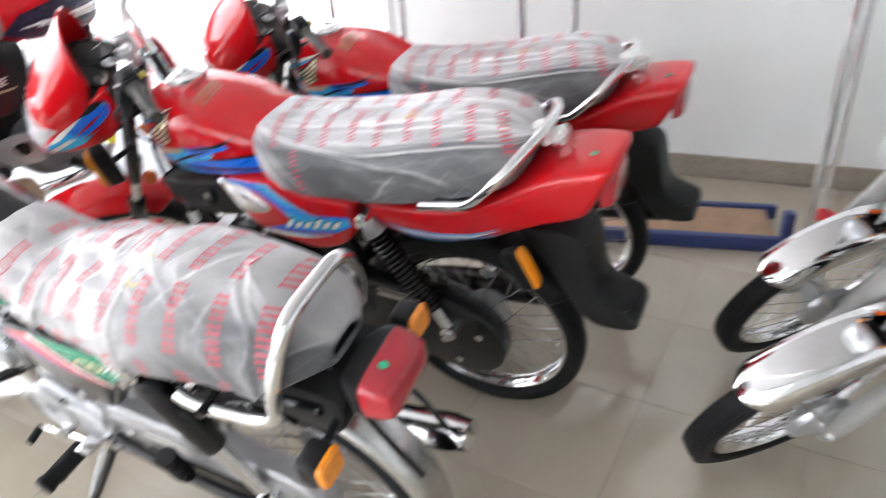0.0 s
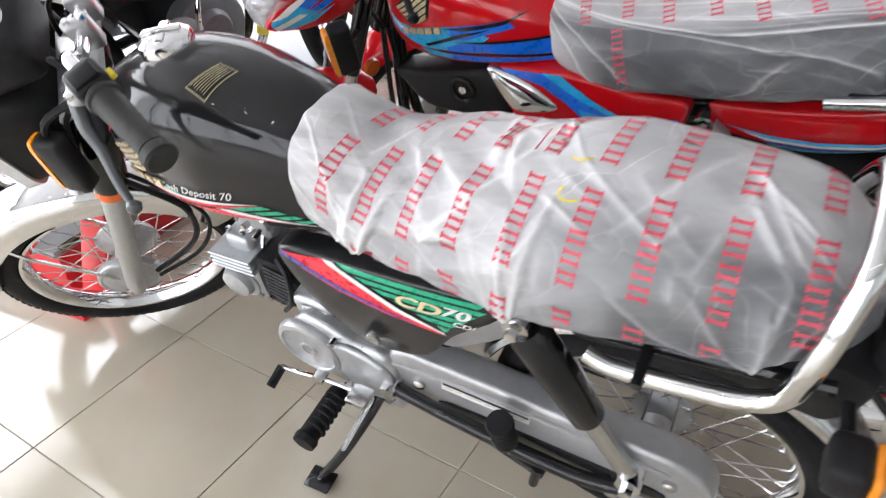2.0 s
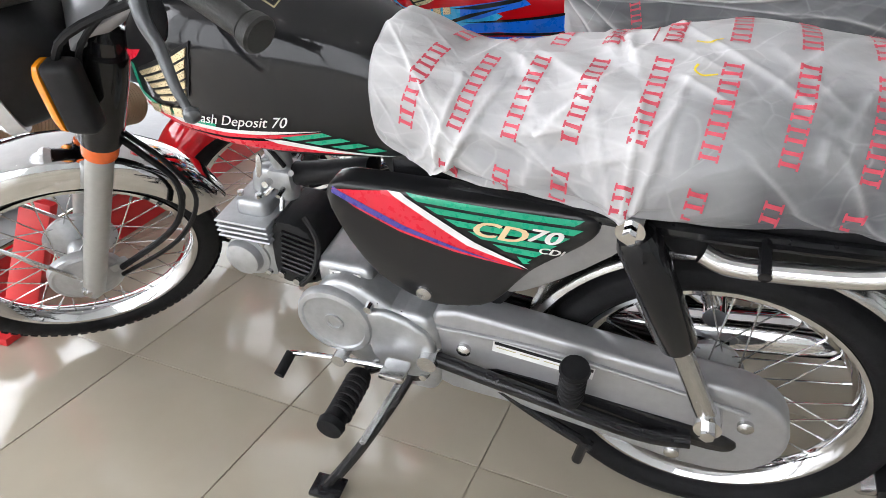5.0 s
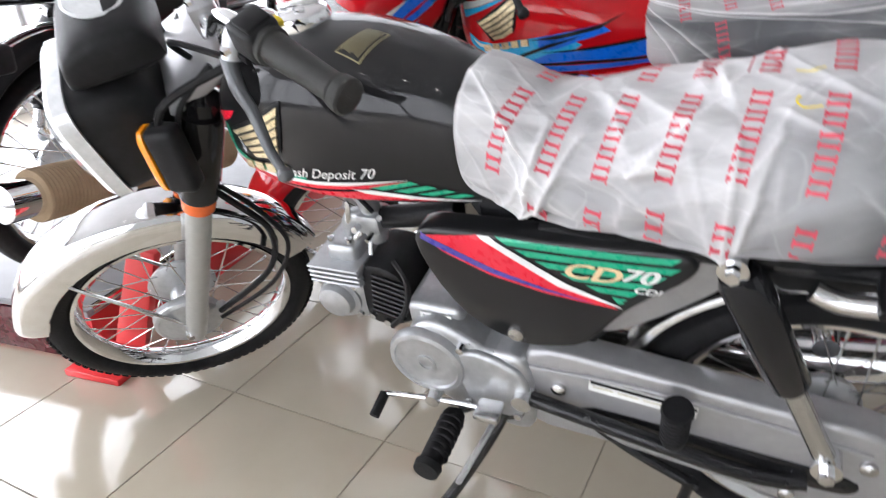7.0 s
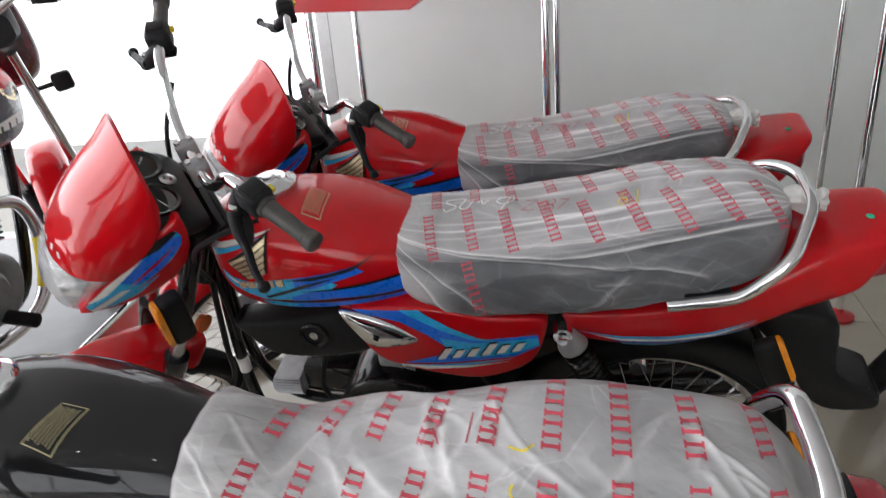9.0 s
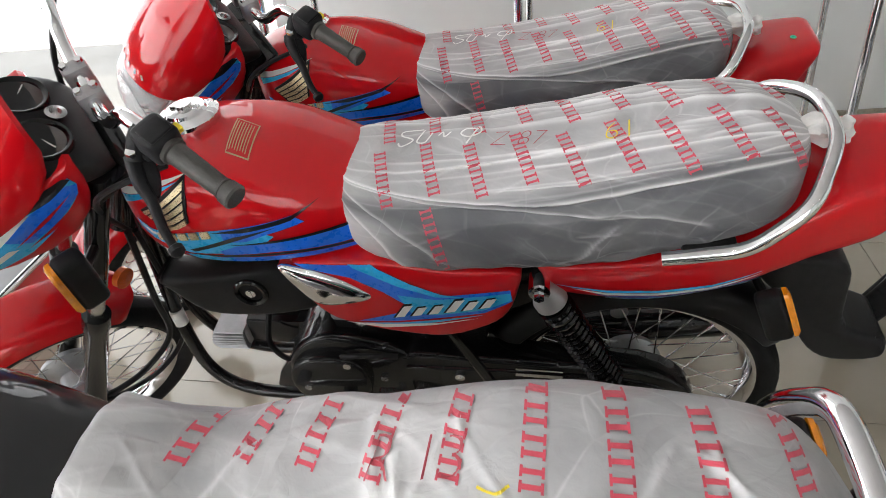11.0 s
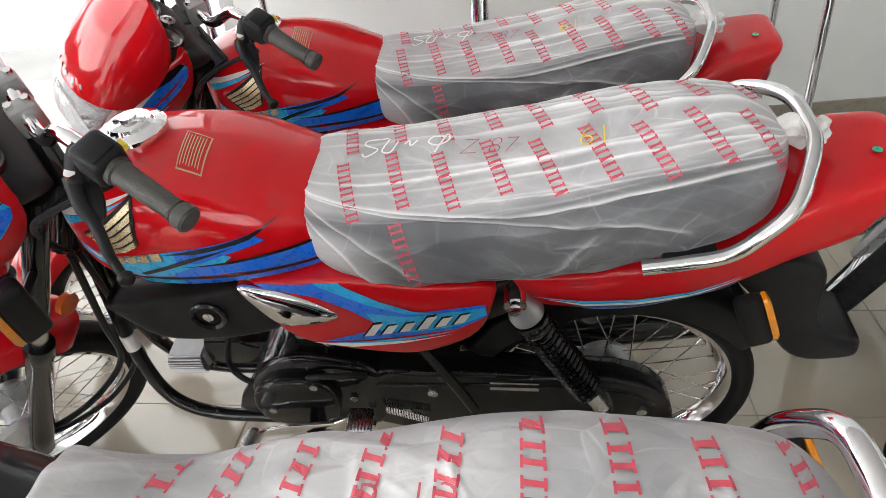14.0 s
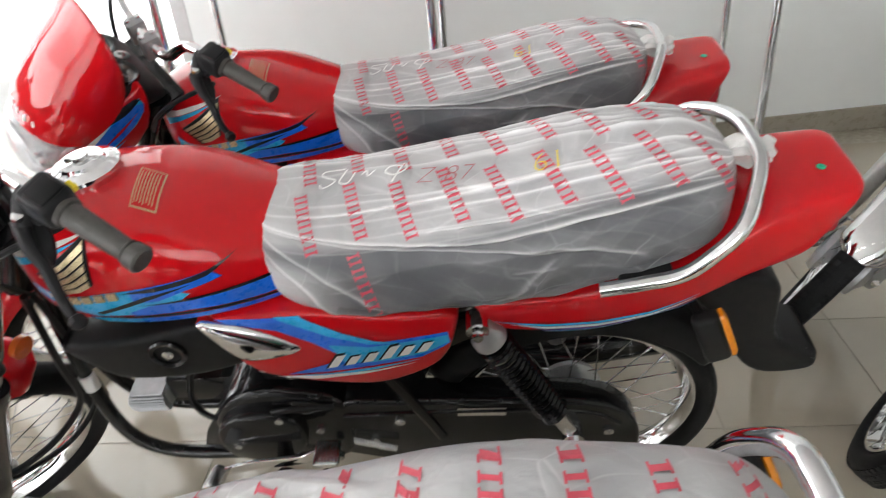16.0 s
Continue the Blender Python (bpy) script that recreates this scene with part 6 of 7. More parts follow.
        side = part("side_panel", plate(poly, s * 0.08, s * 0.140, 0.010, 3, s * 0.012), RED, bike, "glossy red side panel with blue stripes")
        ts = tree_of(side)

        def sp(poly, mat, lift=0.0015):
            return part("stripe", wrap(poly, [ts], lift, s, 0.015), mat, side, smooth=False)
        sp([(-0.615, 0.750), (-0.60, 0.757), (-0.475, 0.764), (-0.45, 0.735), (-0.42, 0.707), (-0.36, 0.694), (-0.235, 0.706), (-0.232, 0.678), (-0.28, 0.652), (-0.36, 0.640), (-0.435, 0.630), (-0.505, 0.626), (-0.43, 0.652), (-0.415, 0.675), (-0.45, 0.705), (-0.50, 0.735), (-0.56, 0.750)], BLUE)
        sp([(-0.425, 0.698), (-0.36, 0.687), (-0.235, 0.699), (-0.234, 0.682), (-0.28, 0.660), (-0.36, 0.649), (-0.405, 0.652), (-0.412, 0.672)], CYAN, 0.0022)
        sp([(-0.50, 0.622), (-0.43, 0.627), (-0.36, 0.636), (-0.28, 0.648), (-0.36, 0.630), (-0.44, 0.618)], CYAN, 0.0022)
        sp([(-0.53, 0.623), (-0.46, 0.622), (-0.36, 0.628), (-0.29, 0.640), (-0.37, 0.622), (-0.46, 0.612)], WHITE, 0.0026)
        sp([(-0.50, 0.764), (-0.46, 0.765), (-0.40, 0.725), (-0.35, 0.700), (-0.30, 0.690), (-0.36, 0.694), (-0.42, 0.718)], CYAN, 0.0024)
        part("side_trim", dome(rounded([(-0.622, 0.757), (-0.575, 0.752), (-0.525, 0.733), (-0.480, 0.703), (-0.468, 0.688), (-0.49, 0.674), (-0.545, 0.664), (-0.575, 0.672), (-0.600, 0.705)], 4), s * 0.146, 0.016, s), CHROME, side, "chrome teardrop trim")
        if s < 0:
            blocks_on(side, [ts], -0.440, 0.640, 0.180, 0.032, 6, BLACK, 9, 0.9)
            blocks_on(side, [ts], -0.435, 0.643, 0.180, 0.026, 6, WHITE, 9, 0.9, lift=0.0045)
        part("panel_screw", lathe([(0.0, 0), (0.010, 0), (0.0, 0.006)], (-0.51, s * 0.135, 0.60), (0, s, 0), 14), STEEL, side)
    def tail_fn(p, q, a):
        return Vector((p.x + max(0.0, p.x - 0.14) * 2.4 * (p.z - 0.82), p.y, p.z))
    tail_st = dense([(-0.19, 0.745, 0.69, 0.118, 0.5), (-0.15, 0.752, 0.672, 0.132, 0.5), (-0.02, 0.768, 0.662, 0.138, 0.5), (0.10, 0.795, 0.688, 0.134, 0.5), (0.18, 0.835, 0.710, 0.122, 0.48), (0.25, 0.876, 0.730, 0.108, 0.46), (0.315, 0.893, 0.745, 0.094, 0.46), (0.342, 0.893, 0.755, 0.086, 0.46), (0.352, 0.880, 0.755, 0.070, 0.5)], 5)
    tail = part("tail_cowl", superloft(tail_st, 64, 5.5, 4.5, tail_fn), RED, bike, "glossy red tail cowl")
    tl = tree_of(tail)
    for s in (-1, 1):
        for k, mat in enumerate((CYAN, WHITE, NAVY, CYAN, WHITE, NAVY)):
            d = 0.0062 * k
            part("stripe", wrap([(-0.165 + 0.030 * k, 0.708 - d), (-0.08, 0.701 - d), (0.0, 0.704 - d), (0.08, 0.717 - d), (0.155, 0.742 - d * 0.8), (0.08, 0.711 - d), (0.0, 0.6985 - d), (-0.08, 0.6955 - d)], [tl], 0.0016 + 0.0002 * k, s), mat, tail, smooth=False)
    part("tail_lamp", superloft([(0.350, 0.868, 0.775, 0.062, 0.5), (0.368, 0.862, 0.780, 0.06, 0.5), (0.376, 0.85, 0.79, 0.048, 0.5)], 30, 5, 5), REDLENS, tail, "red tail lamp")
    part("dot_sticker", lathe([(0.0, 0), (0.007, 0), (0.007, 0.001), (0.0, 0.001)], (0.330, -0.03, 0.894), (0.0, 0, 1), 14), GREEN, tail, "small green dot sticker")
    # seat
    seat_st = [(-0.505, 0.876, 0.83, 0.05, 0.4), (-0.49, 0.886, 0.785, 0.098, 0.4), (-0.46, 0.887, 0.752, 0.122, 0.37), (-0.38, 0.888, 0.735, 0.138, 0.34), (-0.24, 0.900, 0.738, 0.146, 0.34), (-0.10, 0.920, 0.755, 0.148, 0.34), (0.02, 0.944, 0.775, 0.143, 0.34), (0.09, 0.952, 0.793, 0.136, 0.36), (0.15, 0.948, 0.812, 0.124, 0.38), (0.19, 0.935, 0.832, 0.098, 0.42), (0.212, 0.918, 0.865, 0.05, 0.48)]
    seat_st = [(x - 0.013, *rest) for x, *rest in seat_st]
    inner = [(x, t - 0.012, b + 0.003, w - 0.007, q) for x, t, b, w, q in seat_st]
    seat = part("seat", superloft(dense(inner, 4), 48, 2.8, 3.8), SEATVINYL, bike, "black vinyl seat")
    rows = []
    for i in range(9):
        x = -0.455 + 0.074 * i
        for j in range(3):
            rows.append((x + 0.012 * j, 0.080 - 0.118 * j + 0.006 * i + 0.012 * (i % 2), -76 + 1.5 * i, 0.106))
    rows = [r for r in rows if r[1] > -0.15 + (0.07 if r[0] > -0.3 else 0)]
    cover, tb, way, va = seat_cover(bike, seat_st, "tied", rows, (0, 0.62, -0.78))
    pen(cover, tb, way, va, 0.85, -0.42, 0.040, 0.035, [[(1.1, 0.55), (0.2, 0.5), (0.1, 0.2), (0.7, -0.1), (0.2, -0.5), (0.0, -0.3)], [(1.2, 0.5), (0.9, -0.2), (1.3, -0.3), (1.6, 0.3)], [(1.9, 0.1), (2.1, 0.3), (2.2, 0.0), (2.5, 0.3)], [(3.7, 0.4), (3.2, 0.4), (3.0, 0.1), (3.4, -0.1), (3.9, 0.2), (3.8, 0.5), (3.3, -0.5)]], 0.0030, WHITE)
    scribble(cover, tb, way, va, 0.85, "Z 87", -0.27, 0.015, 0.046, PENRED, -2)
    scribble(cover, tb, way, va, 0.85, "61", -0.095, 0.01, 0.05, YELLOW, 8)
    knot = part("knot", superloft(dense([(0.185, 0.920, 0.900, 0.012, 0.5), (0.210, 0.935, 0.898, 0.022, 0.5), (0.228, 0.932, 0.890, 0.024, 0.5), (0.242, 0.922, 0.896, 0.014, 0.5), (0.256, 0.928, 0.892, 0.022, 0.5), (0.266, 0.926, 0.896, 0.014, 0.5)], 4), 24, 2, 2, lambda p, q, a: p + Vector((0, 0.005 * math.sin(a * 5 + q * 9), 0.004 * math.cos(a * 4)))), KNOTWHITE, cover, "knotted end of the bag")
    rail = part("grab_rail", tube([(-0.008, -0.165, 0.800), (0.05, -0.168, 0.812), (0.105, -0.168, 0.825), (0.145, -0.165, 0.858), (0.18, -0.152, 0.893), (0.206, -0.108, 0.918), (0.226, -0.055, 0.932), (0.230, 0.0, 0.934), (0.226, 0.055, 0.932), (0.206, 0.108, 0.918), (0.18, 0.152, 0.893), (0.145, 0.165, 0.858), (0.105, 0.168, 0.825), (0.05, 0.168, 0.812), (-0.008, 0.165, 0.800)], 0.0112, 14, 7), CHROME, bike, "chrome grab rail behind the seat")
    for s in (-1, 1):
        part("rail_bracket", box(0.02, 0.10, s * 0.135 - 0.025, s * 0.135 + 0.025, 0.80, 0.815, 0.005), PLASTIC, rail)
    # front end turned to the left
    axle = Vector((-1.307, 0, 0.288))
    wheel(bike, tuple(axle), m, 0.288, 0.036, 0.232, name="front_wheel", hub_r=0.066)
    part("front_mudguard", fender((-1.307, 0, 0.30), 0.345, 0.070, 44, 165, 0.045), RED, bike, "glossy red front mudguard", m=m)
    for s in (-1, 1):
        o = Vector((0.015, s * 0.088, 0))
        leg = part("fork_leg", lathe([(0.0, -0.03), (0.014, -0.03), (0.024, -0.012), (0.024, 0.05), (0.024, 0.34), (0.027, 0.345), (0.027, 0.385), (0.0, 0.385)], axle + o, rk, 24), GLOSSBLACK, bike, "fork leg with black slider", m=m)
        part("stanchion", lathe([(0.0, 0.386), (0.016, 0.386), (0.016, 0.470), (0.0, 0.470)], axle + o, rk, 20), STEEL, leg, "bright fork tube", m=m)
        part("fork_cover", lathe([(0.0, 0.470), (0.019, 0.470), (0.020, 0.48), (0.020, 0.76), (0.0, 0.76)], axle + o, rk, 20), GLOSSBLACK, leg, "black fork tube cover", m=m)
        part("reflector", lathe([(0.0, 0), (0.021, 0), (0.021, 0.012), (0.0, 0.014)], axle + o + rk * 0.47 + Vector((0.045, s * 0.005, 0)), (0.6, s, 0), 18), REFLECTOR, leg, "round orange reflector", m=m)
        indicator(bike, axle + o + rk * 0.60, Vector((-1.066, s * 0.185, 0.885)), m, (0.020, 0.024, 0.064), (-0.95, s * 0.15, 0.1), (-0.05, 0, 1))
    part("top_bridge", plate(rounded([(-0.99, 0.925), (-0.90, 0.955), (-0.90, 0.975), (-0.99, 0.945)], 2), -0.11, 0.11, 0.006), GLOSSBLACK, bike, m=m)
    part("head_tube", tube([Vector((-0.955, 0, 0.80)) - rk * 0.08, Vector((-0.955, 0, 0.80)) + rk * 0.10], 0.03, 16), GLOSSBLACK, bike)
    cowl = part("headlight_cowl", arch_shell([(-0.996, 1.200, -1.000, 1.088, 0.112), (-1.040, 1.160, -1.012, 1.058, 0.122), (-1.085, 1.130, -1.030, 1.035, 0.127), (-1.130, 1.095, -1.055, 1.014, 0.129), (-1.165, 1.062, -1.080, 1.002, 0.128), (-1.190, 1.032, -1.105, 0.992, 0.125), (-1.202, 1.008, -1.120, 0.984, 0.121)], 0.006, 48, 0.85), RED, bike, "red headlight cowl with a pointed fly screen", m=m)
    shell = tree_of(cowl)
    for k in range(5):
        a = radians(-24 + 12 * k)
        c = math.cos(a) ** 0.85
        spot, out, _, _ = shell.find_nearest(m @ Vector((-1.105 - 0.085 * c, 0.125 * math.sin(a), 0.992 + 0.040 * c)))
        bar = box(-0.0035, 0.0035, -0.006, 0.006, -0.0004, 0.0004)
        bar.transform(Matrix.Translation(spot + out * 0.001) @ out.to_track_quat("Z", "Y").to_matrix().to_4x4())
        part("printed_bar", bar, WHITE, cowl, smooth=False)
    part("headlight", arch_shell([(-1.200, 1.008, -1.118, 0.982, 0.118), (-1.226, 0.985, -1.140, 0.966, 0.114), (-1.244, 0.950, -1.158, 0.940, 0.106), (-1.246, 0.915, -1.165, 0.915, 0.096), (-1.236, 0.885, -1.160, 0.895, 0.084), (-1.212, 0.868, -1.145, 0.885, 0.070)], 0.010, 40, 0.7), LENSGLASS, cowl, "clear curved headlight lens", m=m)
    part("lamp_reflector", superloft(dense([(-1.215, 0.985, 0.895, 0.075, 0.5), (-1.18, 0.985, 0.89, 0.088, 0.5), (-1.12, 0.97, 0.90, 0.06, 0.5)], 4), 32, 2.6, 2.6), CHROME, cowl, "chrome lamp reflector", m=m)
    for s in (-1, 1):
        panel = part("cowl_side", dome([(-0.978, 1.048), (-1.000, 1.042), (-1.030, 1.031), (-1.075, 1.010), (-1.125, 0.990), (-1.170, 0.966), (-1.200, 0.942), (-1.207, 0.930), (-1.195, 0.920), (-1.140, 0.900), (-1.080, 0.893), (-1.030, 0.905), (-0.995, 0.935), (-0.978, 0.970), (-0.970, 1.010), (-0.971, 1.040)], s * 0.108, 0.018, s), RED, cowl, "red lower cowl side with blue stripes")
        tcw = tree_of(panel)
        panel.data.transform(m)
        for poly, mat, lift in (([(-1.192, 0.945), (-1.150, 0.968), (-1.100, 0.988), (-1.040, 1.016), (-0.990, 1.030), (-0.985, 1.010), (-1.000, 0.985), (-1.050, 0.950), (-1.100, 0.925), (-1.150, 0.918), (-1.188, 0.930)], CYAN, 0.0016), ([(-1.120, 0.973), (-1.060, 1.003), (-1.000, 1.020), (-0.985, 1.010), (-0.992, 0.992), (-1.040, 0.962), (-1.090, 0.948)], BLUE, 0.0022), ([(-1.188, 0.950), (-1.140, 0.976), (-1.085, 0.998), (-1.065, 1.002), (-1.110, 0.978), (-1.150, 0.958)], WHITE, 0.0026), ([(-1.190, 0.937), (-1.160, 0.945), (-1.125, 0.955), (-1.110, 0.948), (-1.150, 0.935), (-1.185, 0.925), (-1.160, 0.938)], WHITE, 0.0028), ([(-1.115, 0.953), (-1.060, 0.980), (-1.000, 1.003), (-1.050, 0.976)], RED, 0.0032), ([(-1.100, 0.940), (-1.050, 0.960), (-0.995, 0.983), (-1.050, 0.952)], RED, 0.0032), ([(-1.095, 0.998), (-1.040, 1.024), (-0.998, 1.034), (-0.988, 1.026), (-1.030, 1.010)], BLACK, 0.0030)):
            part("stripe", wrap(poly, [tcw], lift, s, 0.015), mat, panel, smooth=False, m=m)
    part("cowl_bracket", box(-1.12, -0.97, -0.085, 0.085, 0.885, 1.0, 0.02, 2), PLASTIC, bike, "black bracket behind the cowl", m=m)
    pod = part("instrument_pod", superloft(dense([(-1.075, 1.075, 0.985, 0.085, 0.5), (-1.04, 1.075, 0.98, 0.108, 0.5), (-0.985, 1.050, 0.975, 0.112, 0.5), (-0.945, 1.020, 0.97, 0.105, 0.5), (-0.925, 0.995, 0.965, 0.09, 0.5)], 3), 36, 5, 4), PLASTIC, bike, "black instrument pod with two dials", m=m)
    face = Vector((0.42, 0, 1)).normalized()
    for s in (-1, 1):
        at = Vector((-0.992, s * 0.052, 1.054))
        part("dial", lathe([(0.033, -0.004), (0.038, 0.001), (0.042, 0.002), (0.045, -0.004), (0.046, -0.02), (0.034, -0.02)], at, face, 32, True), GLOSSBLACK, pod, m=m)
        part("dial_face", lathe([(0.0, 0), (0.035, 0), (0.035, 0.001), (0.0, 0.001)], at - face * 0.004, face, 32), DIALFACE, pod, "dark dial with brown face", m=m)
        part("needle", tube([at - face * 0.0015, at - face * 0.0015 + Vector((0.012, s * 0.022, -0.005))], 0.0012, 5), WHITE, pod, m=m)
    part("ignition", lathe([(0.0, 0), (0.016, 0), (0.016, 0.010), (0.009, 0.011), (0.009, 0.006), (0.0, 0.006)], (-0.962, 0, 1.030), (0.5, 0, 1), 18), STEEL, pod, m=m)
    handlebar(bike, m, (-0.900, 0, 1.060), (-0.844, -0.261, 1.140), (-0.808, -0.371, 1.128), (-0.907, -0.346, 1.057), GREYGRIP, 0.0140, 0.028)
    for pts, r in (([(-0.86, -0.22, 1.07), (-0.96, -0.17, 1.02), (-0.99, -0.10, 0.90), (-0.98, -0.05, 0.76)], 0.005), ([(-0.86, 0.18, 1.10), (-0.92, 0.12, 1.03), (-0.95, 0.06, 0.92), (-0.96, 0.05, 0.76)], 0.005)):
        cable(bike, pts, r, m)
    cable(bike, [(-0.98, -0.08, 0.80), (-1.02, -0.10, 0.60), (-1.05, -0.10, 0.44), (-1.14, -0.09, 0.34), (-1.22, -0.088, 0.318), (-1.272, -0.082, 0.325)], 0.007, m, "brake_cable")
    cable(bike, [(-0.97, -0.07, 0.78), (-0.99, -0.09, 0.58), (-1.03, -0.095, 0.40), (-1.12, -0.088, 0.295), (-1.21, -0.086, 0.282), (-1.268, -0.080, 0.290)], 0.006, m, "speedometer_cable")
    return bike



def deluxe_motorcycle():
    """Dark motorcycle with a red tank that stands on the platform, its right side to the room."""
    bike = tagged(new("motorcycle"), "dark maroon and black motorcycle on the red platform", "motorcycle", "motorcycles on show")
    m = steering((-0.93, 0, 0.85), 26, 40)
    rk = Vector((math.sin(radians(26)), 0, math.cos(radians(26))))
    wheel(bike, (0, 0, 0.30), None, 0.30, 0.045, 0.242, name="rear_wheel", hub_r=0.07)
    part("rear_mudguard", fender((0, 0, 0.31), 0.35, 0.066, -20, 150, 0.04), PLASTIC, bike, "black rear mudguard")
    part("mudguard_trim", fender((0, 0, 0.31), 0.36, 0.03, 40, 110, 0.01), CHROME, bike, "bright mudguard strip")
    for s in (-1, 1):
        shock(bike, (-0.12, s * 0.14, 0.66), (-0.01, s * 0.135, 0.36), "spring", s)
        part("swing_arm", tube([(-0.46, s * 0.09, 0.36), (0.03, s * 0.105, 0.305)], 0.018, 12), GLOSSBLACK, bike)
        indicator(bike, (0.24, s * 0.07, 0.66), (0.26, s * 0.17, 0.66), None, (0.034, 0.026, 0.030), (1, 0, 0))
        hanger = part("peg_bracket", plate(rounded([(-0.52, 0.40), (-0.45, 0.47), (-0.33, 0.47), (-0.25, 0.42), (-0.27, 0.37), (-0.38, 0.36), (-0.50, 0.35)], 3), s * 0.135, s * 0.150, 0.005), ALU, bike, "grey cast foot peg bracket")
        # black plate laid on the bracket, standing in for a hole's darkness
        part("bracket_hole", plate(rounded([(-0.44, 0.44), (-0.38, 0.44), (-0.40, 0.40), (-0.44, 0.40)], 3), s * 0.148, s * 0.153, 0.001), GLOSSBLACK, hanger)
        part("foot_peg", lathe([(0.0, 0), (0.020, 0), (0.022, 0.01), (0.022, 0.10), (0.0, 0.105)], (-0.28, s * 0.15, 0.40), (0.1, s, 0.1), 18), RUBBER, hanger)
        part("foot_peg", lathe([(0.0, 0), (0.020, 0), (0.022, 0.01), (0.022, 0.10), (0.0, 0.105)], (-0.60, s * 0.14, 0.30), (0, s, 0), 18), RUBBER, bike)
        side = part("side_panel", plate(rounded([(-0.52, 0.78), (-0.30, 0.77), (-0.06, 0.75), (-0.10, 0.68), (-0.20, 0.60), (-0.34, 0.55), (-0.48, 0.58)], 3), s * 0.07, s * 0.135, 0.010, 3, s * 0.012), BLACK, bike, "glossy black side panel")
        ts = tree_of(side)
        part("stripe", wrap([(-0.18, 0.745), (-0.08, 0.747), (-0.10, 0.715), (-0.16, 0.725)], [ts], 0.002, s), SCARLET, side, smooth=False)
        if s > 0:
            w = shift(bold(text_mesh("DELUXE", 0.040, 0.25), 0.04), 0, 0, 0)
            w.transform(Matrix.Translation((-0.27, 0, 0.655)) @ Matrix.Diagonal((-1, 1, 1, 1)))
            part("lettering", onto(w, [ts], 0.003, s), WHITE, side, "white capital lettering", smooth=False)
            part("stripe", wrap([(-0.45, 0.640), (-0.27, 0.640), (-0.27, 0.634), (-0.45, 0.634)], [ts], 0.003, s), GREYPRINT, side, smooth=False)
    eng = part("engine", plate(rounded([(-0.72, 0.36), (-0.70, 0.45), (-0.60, 0.50), (-0.46, 0.48), (-0.42, 0.36), (-0.48, 0.28), (-0.66, 0.27)], 3), -0.12, 0.13, 0.018, 3), DARKALU, bike, "grey cast engine")
    part("clutch_cover", lathe([(0.0, 0), (0.085, 0), (0.085, 0.012), (0.07, 0.026), (0.0, 0.03)], (-0.56, 0.125, 0.375), (0, 1, 0), 32), DARKALU, eng)
    cyl = part("cylinder", box(-0.70, -0.58, -0.055, 0.055, 0.47, 0.66, 0.01), DARKALU, eng)
    for k in range(9):
        part("fin", box(-0.725, -0.555, -0.085, 0.085, 0.495 + 0.018 * k, 0.502 + 0.018 * k, 0.002, 1), PLASTIC if k < 6 else DARKALU, cyl)
    part("carburettor", box(-0.56, -0.47, -0.04, 0.06, 0.55, 0.64, 0.015, 3), DARKALU, eng)
    part("kick_lever", tube([(-0.50, 0.14, 0.38), (-0.47, 0.17, 0.46), (-0.475, 0.18, 0.56)], 0.009, 10, 4), CHROME, eng)
    ex = part("exhaust", tube([(-0.70, 0.05, 0.60), (-0.80, 0.08, 0.58), (-0.84, 0.10, 0.46), (-0.80, 0.12, 0.30), (-0.66, 0.14, 0.235), (-0.40, 0.15, 0.25), (-0.20, 0.155, 0.28)], 0.02, 16, 7), STEEL, bike, "steel exhaust pipe")
    part("yellow_wrap", tube([(-0.843, 0.10, 0.46), (-0.828, 0.11, 0.38), (-0.80, 0.12, 0.30)], 0.0225, 16, 4), YELLOW, ex, "yellow tape wrapped round the pipe")
    part("muffler", lathe([(0.0, 0), (0.02, 0), (0.042, 0.08), (0.046, 0.20), (0.046, 0.80), (0.0, 0.81)], (-0.46, 0.154, 0.242), (1, 0.02, 0.14), 24), CHROME, ex)
    ribs = []
    for k in range(121):
        ribs.append((0.062 + (0.0025 if k % 2 else 0.0), 0.66 * k / 120))
    part("card_wrap", lathe([(0.047, 0.0), *ribs, (0.047, 0.66)], (-0.40, 0.1552, 0.2504), (1, 0.02, 0.14), 32), CARDBOARD, ex, "corrugated cardboard wrapped round the muffler")
    part("frame_tube", tube([(-0.90, 0.0, 0.85), (-0.86, 0.03, 0.55), (-0.80, 0.05, 0.30), (-0.66, 0.06, 0.24)], 0.018, 12, 5), GLOSSBLACK, bike)
    part("frame_spine", tube([(-0.90, 0, 0.86), (-0.60, 0, 0.78), (-0.20, 0, 0.74), (0.18, 0, 0.76)], 0.03, 12, 5), GLOSSBLACK, bike)
    part("frame_plate", plate([(-0.54, 0.76), (-0.06, 0.74), (-0.14, 0.62), (-0.36, 0.40), (-0.50, 0.42)], -0.06, 0.06, 0.01), GLOSSBLACK, bike)
    tank_st = dense([(-0.92, 0.90, 0.86, 0.03, 0.5), (-0.90, 0.965, 0.80, 0.085, 0.45), (-0.84, 1.01, 0.77, 0.125, 0.45), (-0.74, 1.025, 0.76, 0.145, 0.45), (-0.62, 1.005, 0.76, 0.14, 0.45), (-0.52, 0.95, 0.765, 0.115, 0.45), (-0.46, 0.89, 0.775, 0.08, 0.5)], 5)
    tank = part("fuel_tank", superloft(tank_st, 56, 2.4, 4.5), RED, bike, "red fuel tank with dark purple stripe")
    tt = tree_of(tank)
